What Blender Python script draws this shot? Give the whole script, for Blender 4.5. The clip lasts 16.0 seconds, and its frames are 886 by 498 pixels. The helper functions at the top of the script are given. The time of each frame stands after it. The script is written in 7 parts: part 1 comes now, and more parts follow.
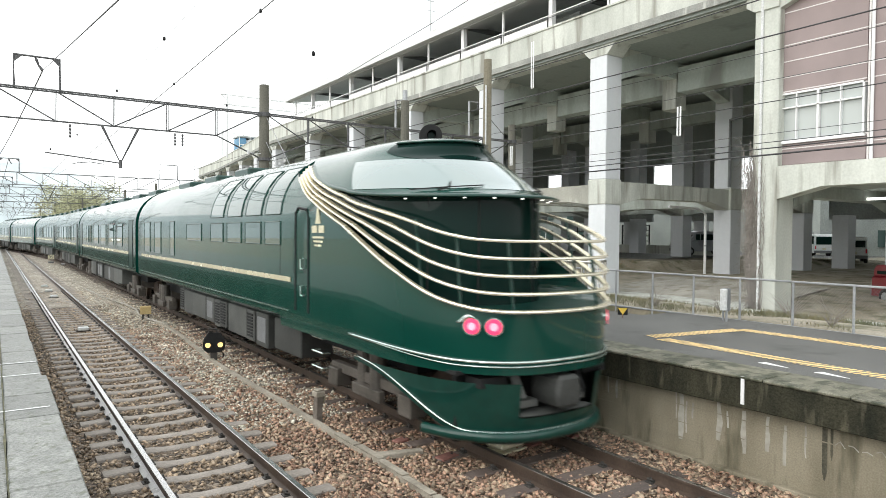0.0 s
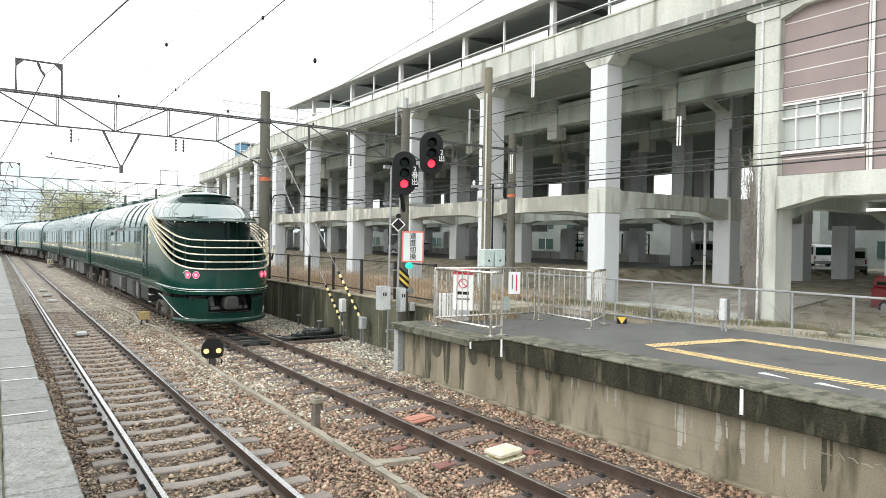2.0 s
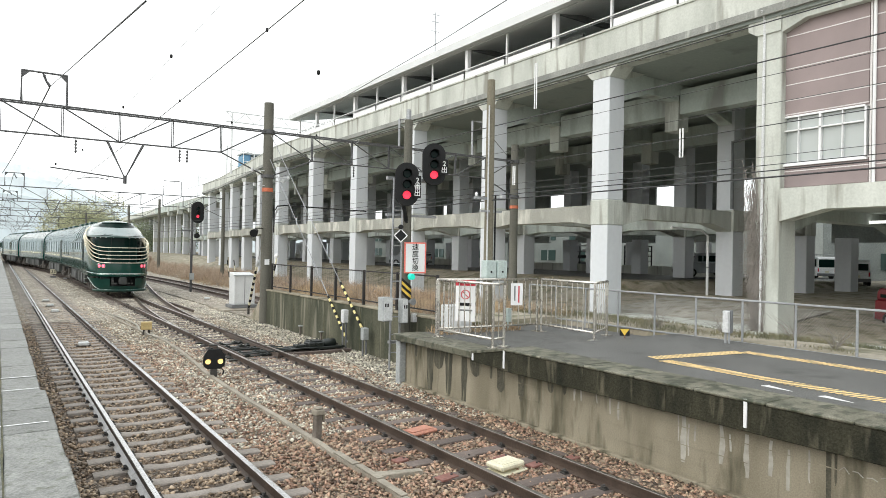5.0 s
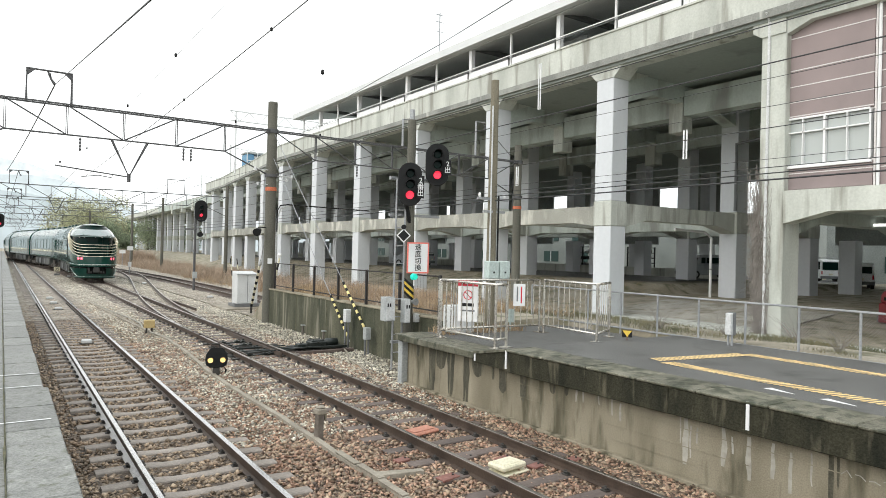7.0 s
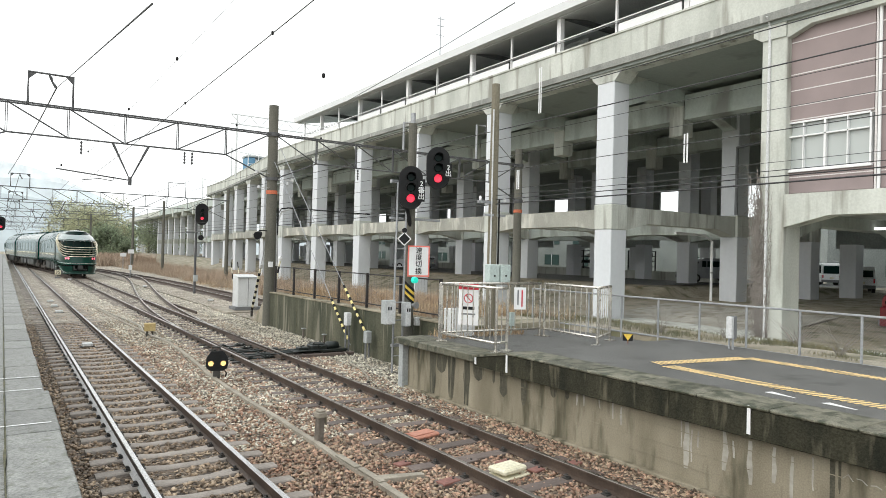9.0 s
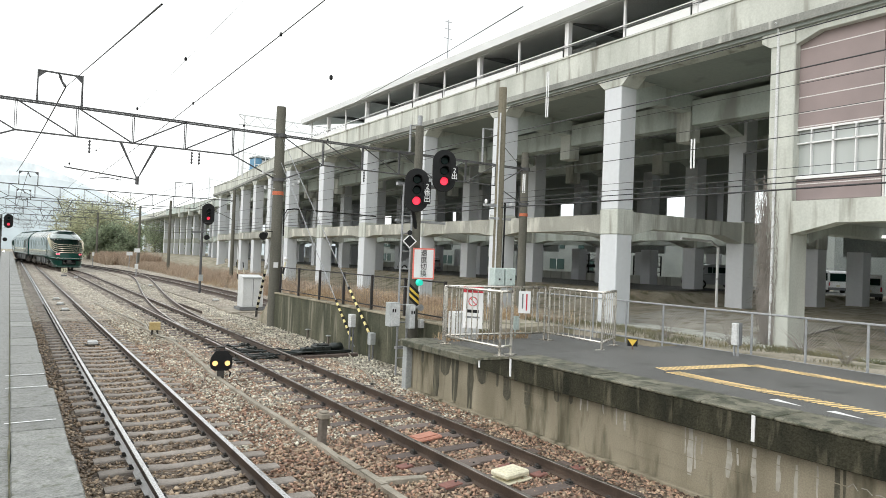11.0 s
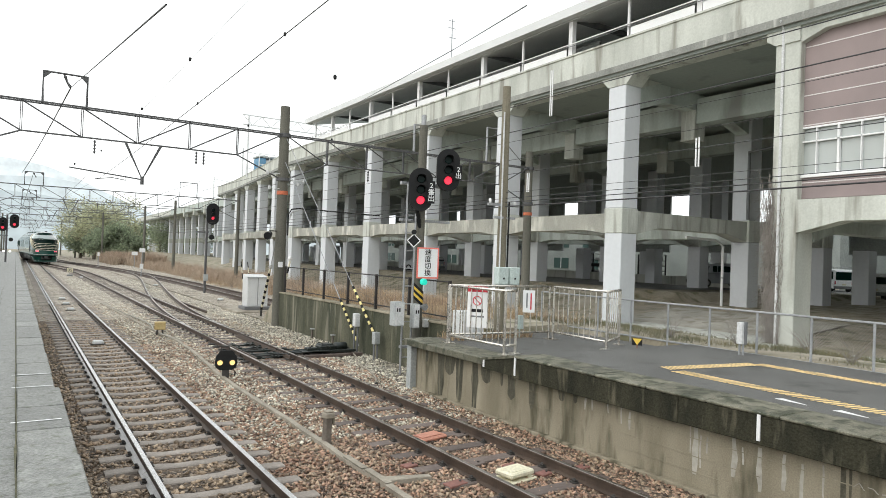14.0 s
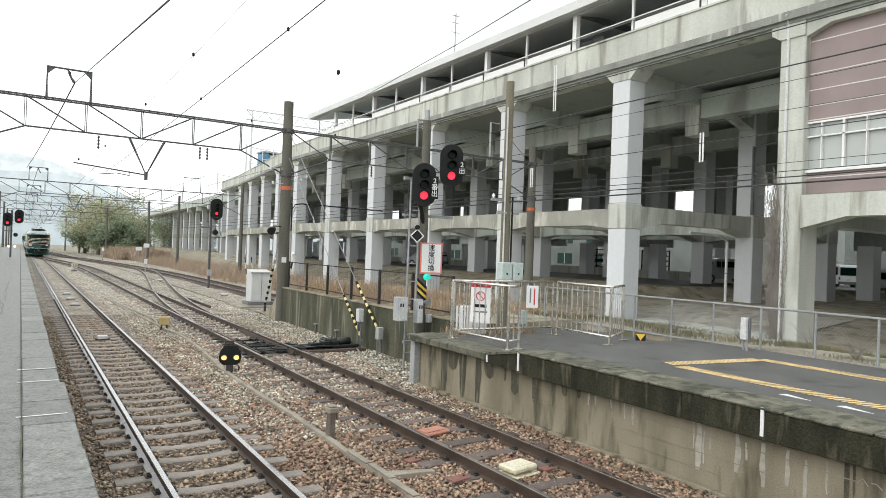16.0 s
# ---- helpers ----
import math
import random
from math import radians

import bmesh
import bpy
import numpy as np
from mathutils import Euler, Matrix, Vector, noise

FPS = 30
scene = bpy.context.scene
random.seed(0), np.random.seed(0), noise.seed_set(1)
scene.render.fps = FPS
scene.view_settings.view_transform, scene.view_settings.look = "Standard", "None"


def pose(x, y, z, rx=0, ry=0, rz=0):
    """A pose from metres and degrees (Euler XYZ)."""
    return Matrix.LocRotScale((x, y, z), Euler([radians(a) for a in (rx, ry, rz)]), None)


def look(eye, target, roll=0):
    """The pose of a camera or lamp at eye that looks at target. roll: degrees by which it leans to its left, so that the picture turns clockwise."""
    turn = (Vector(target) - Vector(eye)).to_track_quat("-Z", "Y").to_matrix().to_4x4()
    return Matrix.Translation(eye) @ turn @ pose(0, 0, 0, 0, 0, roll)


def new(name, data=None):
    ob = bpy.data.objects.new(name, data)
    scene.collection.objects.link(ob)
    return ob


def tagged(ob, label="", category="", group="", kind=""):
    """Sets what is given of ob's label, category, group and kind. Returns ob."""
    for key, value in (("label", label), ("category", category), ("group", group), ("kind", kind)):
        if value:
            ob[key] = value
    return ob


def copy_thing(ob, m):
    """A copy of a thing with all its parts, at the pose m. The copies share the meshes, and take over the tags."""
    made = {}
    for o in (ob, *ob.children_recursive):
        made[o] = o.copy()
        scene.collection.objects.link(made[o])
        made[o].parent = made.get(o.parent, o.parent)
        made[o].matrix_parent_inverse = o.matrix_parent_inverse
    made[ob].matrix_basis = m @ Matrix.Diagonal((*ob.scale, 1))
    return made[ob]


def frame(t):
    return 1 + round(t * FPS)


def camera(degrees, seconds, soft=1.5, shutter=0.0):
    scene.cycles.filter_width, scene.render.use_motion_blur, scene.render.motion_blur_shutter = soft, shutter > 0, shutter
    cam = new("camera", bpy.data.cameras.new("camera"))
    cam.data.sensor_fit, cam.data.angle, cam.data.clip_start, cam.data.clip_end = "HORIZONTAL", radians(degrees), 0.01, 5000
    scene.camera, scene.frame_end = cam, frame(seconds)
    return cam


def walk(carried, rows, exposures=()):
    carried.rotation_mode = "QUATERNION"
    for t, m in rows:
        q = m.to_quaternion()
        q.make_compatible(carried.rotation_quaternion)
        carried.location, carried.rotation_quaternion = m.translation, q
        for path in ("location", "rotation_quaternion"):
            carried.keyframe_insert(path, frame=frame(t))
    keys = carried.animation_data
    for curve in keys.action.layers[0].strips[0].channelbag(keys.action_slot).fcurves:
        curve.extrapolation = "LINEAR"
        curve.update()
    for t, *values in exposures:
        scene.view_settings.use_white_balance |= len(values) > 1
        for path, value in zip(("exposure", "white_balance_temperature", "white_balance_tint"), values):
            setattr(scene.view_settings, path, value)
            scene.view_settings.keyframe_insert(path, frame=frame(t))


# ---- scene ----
EYE = (0.0, 0.0, 2.588)
cam = camera(67.88, 16.0, soft=0.8, shutter=0.3)
walk(cam, [(t, pose(*EYE, rx, ry, rz)) for t, rx, ry, rz in (
    (0.0, 88.649, -0.425, -34.306),
    (0.5, 88.461, -0.431, -34.24),
    (1.0, 88.659, -0.515, -34.192),
    (1.5, 88.944, -0.71, -34.326),
    (2.0, 89.305, -0.878, -34.331),
    (2.5, 89.714, -0.856, -34.244),
    (3.0, 89.928, -0.816, -34.179),
    (3.5, 89.977, -0.904, -34.181),
    (4.0, 90.238, -0.876, -34.312),
    (6.5, 90.289, -1.36, -33.785),
    (7.0, 90.283, -1.41, -33.881),
    (7.5, 90.361, -1.468, -33.922),
    (8.0, 90.452, -1.472, -33.924),
    (8.5, 90.503, -1.452, -33.904),
    (9.0, 90.576, -1.45, -33.823),
    (11.5, 90.809, -2.29, -33.292),
    (12.0, 90.747, -2.3, -33.205),
    (12.5, 90.612, -2.264, -33.205),
    (13.0, 90.538, -2.13, -33.168),
    (13.5, 90.6, -2.067, -33.052),
    (14.0, 90.729, -2.059, -33.018),
    (14.5, 90.838, -2.121, -32.935),
    (15.0, 90.825, -2.131, -32.875),
    (15.5, 90.606, -2.186, -32.851),
    (16.0, 90.31, -2.075, -32.723),
)], exposures=((0.0, 0.42), (0.5, 0.45), (1.0, 0.44), (2.0, 0.41), (4.0, 0.25), (7.0, 0.16), (9.0, 0.12), (12.5, 0.08), (16.0, 0.02)))

# ---------------------------------------------------------------- world, sun, exposure
world = bpy.data.worlds.new("overcast_sky")
scene.world = world
world.use_nodes = True
wn, wl = world.node_tree.nodes, world.node_tree.links
wn.clear()
sky = wn.new("ShaderNodeTexSky")
sky.sky_type, sky.sun_disc = "NISHITA", False
sky.sun_elevation, sky.sun_rotation, sky.dust_density, sky.air_density = radians(37), radians(279), 6.0, 2.0
cloud_map = wn.new("ShaderNodeTexCoord")
cloud_noise = wn.new("ShaderNodeTexNoise")
cloud_noise.inputs["Scale"].default_value, cloud_noise.inputs["Detail"].default_value = 1.6, 5.0
cloud_ramp = wn.new("ShaderNodeValToRGB")
cloud_ramp.color_ramp.elements[0].position, cloud_ramp.color_ramp.elements[0].color = 0.3, (0.90, 0.97, 1.0, 1)
cloud_ramp.color_ramp.elements[1].position, cloud_ramp.color_ramp.elements[1].color = 0.7, (1.06, 1.07, 1.05, 1)
sky_bg, cloud_bg, sky_mix, world_out = wn.new("ShaderNodeBackground"), wn.new("ShaderNodeBackground"), wn.new("ShaderNodeMixShader"), wn.new("ShaderNodeOutputWorld")
sky_bg.inputs["Strength"].default_value, cloud_bg.inputs["Strength"].default_value = 0.1, 1.42
sky_mix.inputs[0].default_value = 0.9
wl.new(cloud_map.outputs["Generated"], cloud_noise.inputs["Vector"])
wl.new(cloud_noise.outputs["Fac"], cloud_ramp.inputs[0])
wl.new(sky.outputs[0], sky_bg.inputs[0])
wl.new(cloud_ramp.outputs[0], cloud_bg.inputs[0])
wl.new(sky_bg.outputs[0], sky_mix.inputs[1])
wl.new(cloud_bg.outputs[0], sky_mix.inputs[2])
wl.new(sky_mix.outputs[0], world_out.inputs[0])

sun = new("sun", bpy.data.lights.new("sun", "SUN"))
sun.data.energy, sun.data.angle, sun.data.color = 1.3, radians(60), (1.0, 0.98, 0.95)
sun.matrix_world = look((-60, 5, 45), (0, 15, 0))

# ---------------------------------------------------------------- materials
MATS = {}


def surf(name, c1, c2, rough=0.7, scale=2.0, fine=30.0, bump=0.2, metal=0.0, coat=0.0, stretch=1.0, vary=0.0, island=False, glow=0.0, spots=0.0, dirt=None, dirt_at=0.62, grain=0.16):
    """A surface of two tones, broad stains and fine grain. stretch < 1 draws the stains out downwards."""
    m = bpy.data.materials.new(name)
    m.use_nodes = True
    n, l = m.node_tree.nodes, m.node_tree.links
    b = n["Principled BSDF"]
    tc, mp = n.new("ShaderNodeTexCoord"), n.new("ShaderNodeMapping")
    mp.inputs["Scale"].default_value = (1, 1, stretch)
    l.new(tc.outputs["Object"], mp.inputs[0])
    big, small = n.new("ShaderNodeTexNoise"), n.new("ShaderNodeTexNoise")
    big.inputs["Scale"].default_value, big.inputs["Detail"].default_value = scale, 6
    small.inputs["Scale"].default_value, small.inputs["Detail"].default_value = fine, 3
    l.new(mp.outputs[0], big.inputs[0])
    l.new(tc.outputs["Object"], small.inputs[0])
    ramp = n.new("ShaderNodeMapRange")
    ramp.inputs[1].default_value, ramp.inputs[2].default_value = 0.32, 0.68
    l.new(big.outputs[0], ramp.inputs[0])
    mix = n.new("ShaderNodeMixRGB")
    mix.inputs[1].default_value, mix.inputs[2].default_value = (*c1, 1), (*c2, 1)
    l.new(ramp.outputs[0], mix.inputs[0])
    col = mix.outputs[0]
    g = n.new("ShaderNodeMapRange")
    g.inputs[1].default_value, g.inputs[2].default_value, g.inputs[3].default_value, g.inputs[4].default_value = 0.3, 0.7, 1 - grain, 1 + grain
    l.new(small.outputs[0], g.inputs[0])
    mul = n.new("ShaderNodeVectorMath")
    mul.operation = "SCALE"
    l.new(col, mul.inputs[0])
    l.new(g.outputs[0], mul.inputs["Scale"])
    col = mul.outputs[0]
    if dirt:
        dn, dr, dm = n.new("ShaderNodeTexNoise"), n.new("ShaderNodeMapRange"), n.new("ShaderNodeMixRGB")
        dn.inputs["Scale"].default_value, dn.inputs["Detail"].default_value = scale * 2.3, 8
        dp = n.new("ShaderNodeMapping")
        dp.inputs["Scale"].default_value, dp.inputs["Location"].default_value = (1, 1, stretch * 0.5), (7, 3, 5)
        l.new(tc.outputs["Object"], dp.inputs[0])
        l.new(dp.outputs[0], dn.inputs[0])
        dr.inputs[1].default_value, dr.inputs[2].default_value = dirt_at - 0.08, dirt_at + 0.06
        l.new(dn.outputs[0], dr.inputs[0])
        l.new(dr.outputs[0], dm.inputs[0])
        l.new(col, dm.inputs[1])
        dm.inputs[2].default_value = (*dirt, 1)
        col = dm.outputs[0]
    if vary or island:
        if island:
            src = n.new("ShaderNodeNewGeometry").outputs["Random Per Island"]
        else:
            src = n.new("ShaderNodeObjectInfo").outputs["Random"]
        v = n.new("ShaderNodeMapRange")
        v.inputs[3].default_value, v.inputs[4].default_value = 1 - vary, 1 + vary
        l.new(src, v.inputs[0])
        vm = n.new("ShaderNodeVectorMath")
        vm.operation = "SCALE"
        l.new(col, vm.inputs[0])
        l.new(v.outputs[0], vm.inputs["Scale"])
        col = vm.outputs[0]
    l.new(col, b.inputs["Base Color"])
    rr = n.new("ShaderNodeMapRange")
    rr.inputs[3].default_value, rr.inputs[4].default_value = max(0.02, rough - 0.12), min(1, rough + 0.12)
    l.new(big.outputs[0], rr.inputs[0])
    l.new(rr.outputs[0], b.inputs["Roughness"])
    b.inputs["Metallic"].default_value, b.inputs["Coat Weight"].default_value = metal, coat
    b.inputs["Coat Roughness"].default_value = 0.04
    b.inputs["Coat IOR"].default_value = 1.55
    if bump:
        bp = n.new("ShaderNodeBump")
        bp.inputs["Strength"].default_value, bp.inputs["Distance"].default_value = bump, 0.02
        l.new(small.outputs[0], bp.inputs["Height"])
        l.new(bp.outputs[0], b.inputs["Normal"])
    if glow:
        b.inputs["Emission Color"].default_value, b.inputs["Emission Strength"].default_value = (*c1, 1), glow
    MATS[name] = m
    return m


def glassy(name, colour, rough=0.03, coat=0.5, ior=1.5, spec=0.5):
    m = bpy.data.materials.new(name)
    m.use_nodes = True
    b = m.node_tree.nodes["Principled BSDF"]
    b.inputs["Base Color"].default_value, b.inputs["Roughness"].default_value = (*colour, 1), rough
    b.inputs["Specular IOR Level"].default_value, b.inputs["Coat Weight"].default_value, b.inputs["Coat IOR"].default_value = spec, coat, ior
    return m


def stones(name, tones, scale, bump=0.9):
    """Loose stone: cells of a few tones, with relief."""
    m = bpy.data.materials.new(name)
    m.use_nodes = True
    n, l = m.node_tree.nodes, m.node_tree.links
    b = n["Principled BSDF"]
    tc, vor, rgb = n.new("ShaderNodeTexCoord"), n.new("ShaderNodeTexVoronoi"), n.new("ShaderNodeValToRGB")
    vor.inputs["Scale"].default_value = scale
    l.new(tc.outputs["Object"], vor.inputs["Vector"])
    sep = n.new("ShaderNodeSeparateColor")
    l.new(vor.outputs["Color"], sep.inputs[0])
    rgb.color_ramp.interpolation = "CONSTANT"
    for k, c in enumerate(tones):
        e = rgb.color_ramp.elements[k] if k < 2 else rgb.color_ramp.elements.new(k / len(tones))
        e.position, e.color = k / len(tones), (*c, 1)
    l.new(sep.outputs[0], rgb.inputs[0])
    nz, mp, mul = n.new("ShaderNodeTexNoise"), n.new("ShaderNodeMapRange"), n.new("ShaderNodeVectorMath")
    nz.inputs["Scale"].default_value, nz.inputs["Detail"].default_value = 0.6, 6
    mp.inputs[1].default_value, mp.inputs[2].default_value, mp.inputs[3].default_value, mp.inputs[4].default_value = 0.3, 0.7, 0.7, 1.25
    l.new(tc.outputs["Object"], nz.inputs[0])
    l.new(nz.outputs[0], mp.inputs[0])
    mul.operation = "SCALE"
    l.new(rgb.outputs[0], mul.inputs[0])
    l.new(mp.outputs[0], mul.inputs["Scale"])
    l.new(mul.outputs[0], b.inputs["Base Color"])
    bp = n.new("ShaderNodeBump")
    bp.invert = True
    bp.inputs["Strength"].default_value, bp.inputs["Distance"].default_value = bump, 0.04
    l.new(vor.outputs["Distance"], bp.inputs["Height"])
    l.new(bp.outputs[0], b.inputs["Normal"])
    b.inputs["Roughness"].default_value = 0.75
    MATS[name] = m
    return m


M_CONC = surf("weathered_concrete", (0.415, 0.43, 0.39), (0.60, 0.615, 0.565), 0.85, 0.8, 14, 0.25, stretch=0.25, dirt=(0.27, 0.265, 0.23), dirt_at=0.62, grain=0.07)
# Band colour holds both stain and the shade of the face below the parapet.
M_CONC_BAND = surf("stained_shade_concrete_band", (0.20, 0.205, 0.19), (0.33, 0.335, 0.31), 0.88, 0.8, 14, 0.3, stretch=0.4, dirt=(0.62, 0.62, 0.58), dirt_at=0.70, grain=0.12)
M_CONC_STAIN = surf("rain_stained_concrete", (0.25, 0.25, 0.22), (0.38, 0.375, 0.33), 0.88, 0.7, 14, 0.3, stretch=0.7, dirt=(0.56, 0.55, 0.49), dirt_at=0.60, grain=0.1)
M_SOFFIT = surf("grey_green_deck_underside", (0.245, 0.275, 0.25), (0.30, 0.33, 0.305), 0.9, 0.25, 6, 0.1, dirt=(0.20, 0.225, 0.205), dirt_at=0.68, grain=0.05)
M_CONC_DARK = surf("grey_inner_concrete", (0.42, 0.468, 0.435), (0.515, 0.565, 0.53), 0.9, 0.4, 9, 0.2, stretch=0.5, dirt=(0.28, 0.29, 0.265), dirt_at=0.6, grain=0.07)
M_PAINT = surf("pale_grey_painted_column", (0.58, 0.60, 0.625), (0.65, 0.67, 0.69), 0.7, 0.5, 5, 0.03, stretch=0.2, dirt=(0.47, 0.48, 0.485), dirt_at=0.66, grain=0.025)
M_PLATWALL = surf("stained_platform_wall", (0.20, 0.178, 0.128), (0.345, 0.31, 0.235), 0.9, 1.7, 55, 0.4, stretch=0.4, dirt=(0.105, 0.097, 0.066), dirt_at=0.615, grain=0.12)
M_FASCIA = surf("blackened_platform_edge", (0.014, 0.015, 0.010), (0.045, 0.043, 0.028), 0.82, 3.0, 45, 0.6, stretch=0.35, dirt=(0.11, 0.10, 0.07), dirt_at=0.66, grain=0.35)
M_COPING = surf("worn_edge_slab", (0.085, 0.085, 0.058), (0.20, 0.19, 0.145), 0.5, 3.2, 55, 0.5, vary=0.15, dirt=(0.042, 0.047, 0.028), dirt_at=0.55, grain=0.3)
M_ASPH = surf("wet_platform_asphalt", (0.12, 0.12, 0.116), (0.165, 0.165, 0.158), 0.55, 0.9, 70, 1.0, dirt=(0.095, 0.096, 0.09), dirt_at=0.64, grain=0.55)
M_SLAB = surf("pale_wet_platform_slab", (0.13, 0.134, 0.123), (0.225, 0.227, 0.214), 0.45, 5.0, 38, 0.9, vary=0.16, dirt=(0.09, 0.096, 0.07), dirt_at=0.63, grain=0.3)
M_DAMP = surf("damp_run_off_stain", (0.05, 0.048, 0.034), (0.10, 0.094, 0.066), 0.8, 6, 40, 0.3, stretch=0.3, dirt=(0.17, 0.155, 0.11), dirt_at=0.6, grain=0.3)
M_LIME = surf("lime_streak", (0.30, 0.285, 0.24), (0.44, 0.42, 0.37), 0.9, 3, 12, 0.1, grain=0.12)
M_MOSSWALL = surf("mossy_dark_wall", (0.032, 0.038, 0.021), (0.115, 0.112, 0.075), 0.85, 2.0, 26, 0.5, stretch=0.2, dirt=(0.22, 0.205, 0.155), dirt_at=0.63, grain=0.25)
M_PALEFOOT = surf("pale_rail_foot", (0.33, 0.32, 0.31), (0.46, 0.45, 0.44), 0.3, 3, 40, 0.05)
# Bed tones kept dark, which puts shade into the gaps between loose stones.
M_BALLAST = stones("gap_dark_brown_ballast", [(0.085, 0.062, 0.045), (0.16, 0.12, 0.085), (0.05, 0.037, 0.027), (0.26, 0.21, 0.16), (0.12, 0.088, 0.062)], 16)
M_STONE = surf("ballast_stone", (0.225, 0.16, 0.108), (0.37, 0.285, 0.20), 0.5, 1.4, 60, 0.2, vary=0.68, island=True)
M_STONE_RED = surf("rusty_ballast_stone", (0.235, 0.135, 0.09), (0.36, 0.24, 0.17), 0.5, 1.4, 60, 0.2, vary=0.85, island=True)
M_STONE_GREY = surf("grey_ballast_stone", (0.36, 0.33, 0.26), (0.60, 0.565, 0.475), 0.5, 1.4, 60, 0.2, vary=0.68, island=True)
M_SLEEPER = surf("concrete_sleeper", (0.19, 0.165, 0.142), (0.34, 0.302, 0.268), 0.8, 3, 40, 0.3, vary=0.12)
M_SLEEPER_WOOD = surf("dark_timber_sleeper", (0.08, 0.06, 0.052), (0.14, 0.11, 0.095), 0.6, 4, 40, 0.4, vary=0.25)
M_RAILSIDE = surf("rusty_rail_side", (0.045, 0.031, 0.024), (0.085, 0.06, 0.045), 0.5, 3, 40, 0.2)
M_RAILTOP = surf("bright_rail_head", (0.44, 0.44, 0.44), (0.56, 0.56, 0.56), 0.22, 3, 40, 0.02, metal=1.0)
M_OIL = surf("oily_black_iron", (0.008, 0.012, 0.011), (0.022, 0.028, 0.026), 0.35, 5, 40, 0.2)
M_CLIP = surf("dark_iron", (0.035, 0.033, 0.03), (0.06, 0.055, 0.05), 0.6, 5, 40, 0.2)
M_GREEN = surf("gloss_green_paint", (0.003, 0.040, 0.0295), (0.0045, 0.048, 0.035), 0.22, 0.7, 6, 0.012, coat=0.6, grain=0.0)
M_GREEN_DK = surf("dark_green_skirt_paint", (0.0035, 0.033, 0.025), (0.005, 0.04, 0.03), 0.34, 1.0, 6, 0.01, coat=0.4)
M_SILVER = surf("bright_silver_trim", (0.55, 0.66, 0.62), (0.62, 0.72, 0.68), 0.2, 2, 20, 0.0, metal=0.9)
M_GOLD = surf("pale_gold_trim", (0.80, 0.72, 0.50), (0.86, 0.78, 0.57), 0.25, 2, 20, 0.0, metal=0.6)
M_BARS = surf("pale_gold_bar", (0.78, 0.74, 0.60), (0.84, 0.80, 0.66), 0.25, 2, 20, 0.0, metal=0.55, grain=0.0)
M_RAILDULL = surf("dull_rail_head", (0.27, 0.245, 0.22), (0.36, 0.33, 0.30), 0.28, 3, 40, 0.05, metal=0.9)
M_BALLAST_FAR = stones("pale_ballast", [(0.26, 0.225, 0.18), (0.40, 0.355, 0.29), (0.18, 0.15, 0.12), (0.53, 0.48, 0.40), (0.33, 0.285, 0.225)], 15)
M_TINT = glassy("dark_tinted_glass", (0.005, 0.018, 0.015), 0.05, 0.0, 1.5, 0.1)
# Base colour lightened to carry part of the reflected sky.
M_TINT_SIDE = glassy("side_window_glass", (0.06, 0.10, 0.092))
M_SHIELD = glassy("windscreen_glass", (0.12, 0.17, 0.16), 0.05, 1.0, 2.6)
M_UNDER = surf("grey_underfloor_box", (0.042, 0.045, 0.042), (0.085, 0.088, 0.082), 0.65, 2, 30, 0.1, vary=0.5)
M_BOGIE = surf("grimy_bogie_steel", (0.05, 0.044, 0.037), (0.10, 0.088, 0.075), 0.6, 4, 30, 0.3)
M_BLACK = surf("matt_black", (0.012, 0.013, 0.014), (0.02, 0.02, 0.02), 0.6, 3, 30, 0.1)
M_REDLAMP = surf("red_tail_lens", (0.85, 0.035, 0.11), (0.85, 0.035, 0.11), 0.3, 3, 30, 0, glow=0.85)
M_PINKCORE = surf("bright_lamp_core", (1.0, 0.34, 0.42), (1.0, 0.34, 0.42), 0.3, 3, 30, 0, glow=0.6)
M_SIGRED = surf("red_signal_lens", (0.9, 0.035, 0.075), (0.9, 0.035, 0.075), 0.3, 3, 30, 0, glow=1.1)
M_SIGGREEN = surf("green_signal_lens", (0.02, 0.60, 0.45), (0.02, 0.60, 0.45), 0.3, 3, 30, 0, glow=0.55)
M_AMBER = surf("amber_signal_lens", (1.0, 0.66, 0.24), (1.0, 0.66, 0.24), 0.3, 3, 30, 0, glow=1.2)
M_WARM = surf("lamp_tube_glow", (1.0, 1.0, 0.95), (1.0, 1.0, 0.95), 0.3, 3, 30, 0, glow=1.6)
M_GALV = surf("galvanised_steel", (0.30, 0.31, 0.32), (0.40, 0.41, 0.42), 0.5, 2, 30, 0.1, metal=0.5)
M_STEELGREY = surf("grey_painted_steel", (0.13, 0.135, 0.14), (0.19, 0.195, 0.20), 0.6, 2, 30, 0.1)
M_GANTRY = surf("dark_gantry_steel", (0.06, 0.061, 0.064), (0.10, 0.10, 0.103), 0.6, 2, 30, 0.1)
M_GRIME = surf("grimy_brown_steel", (0.11, 0.095, 0.078), (0.19, 0.165, 0.14), 0.7, 4, 30, 0.3)
M_MAST = surf("weathered_concrete_mast", (0.095, 0.092, 0.075), (0.145, 0.14, 0.115), 0.85, 1.2, 25, 0.3, stretch=0.3)
M_WOODPOLE = surf("tan_pole", (0.155, 0.14, 0.10), (0.21, 0.19, 0.14), 0.85, 1.2, 25, 0.3, stretch=0.2)
M_ORANGE = surf("orange_band", (0.58, 0.15, 0.07), (0.48, 0.13, 0.06), 0.6, 3, 30, 0.05)
M_WHITE = surf("white_paint", (0.74, 0.75, 0.75), (0.80, 0.80, 0.80), 0.5, 2, 25, 0.02, grain=0.03)
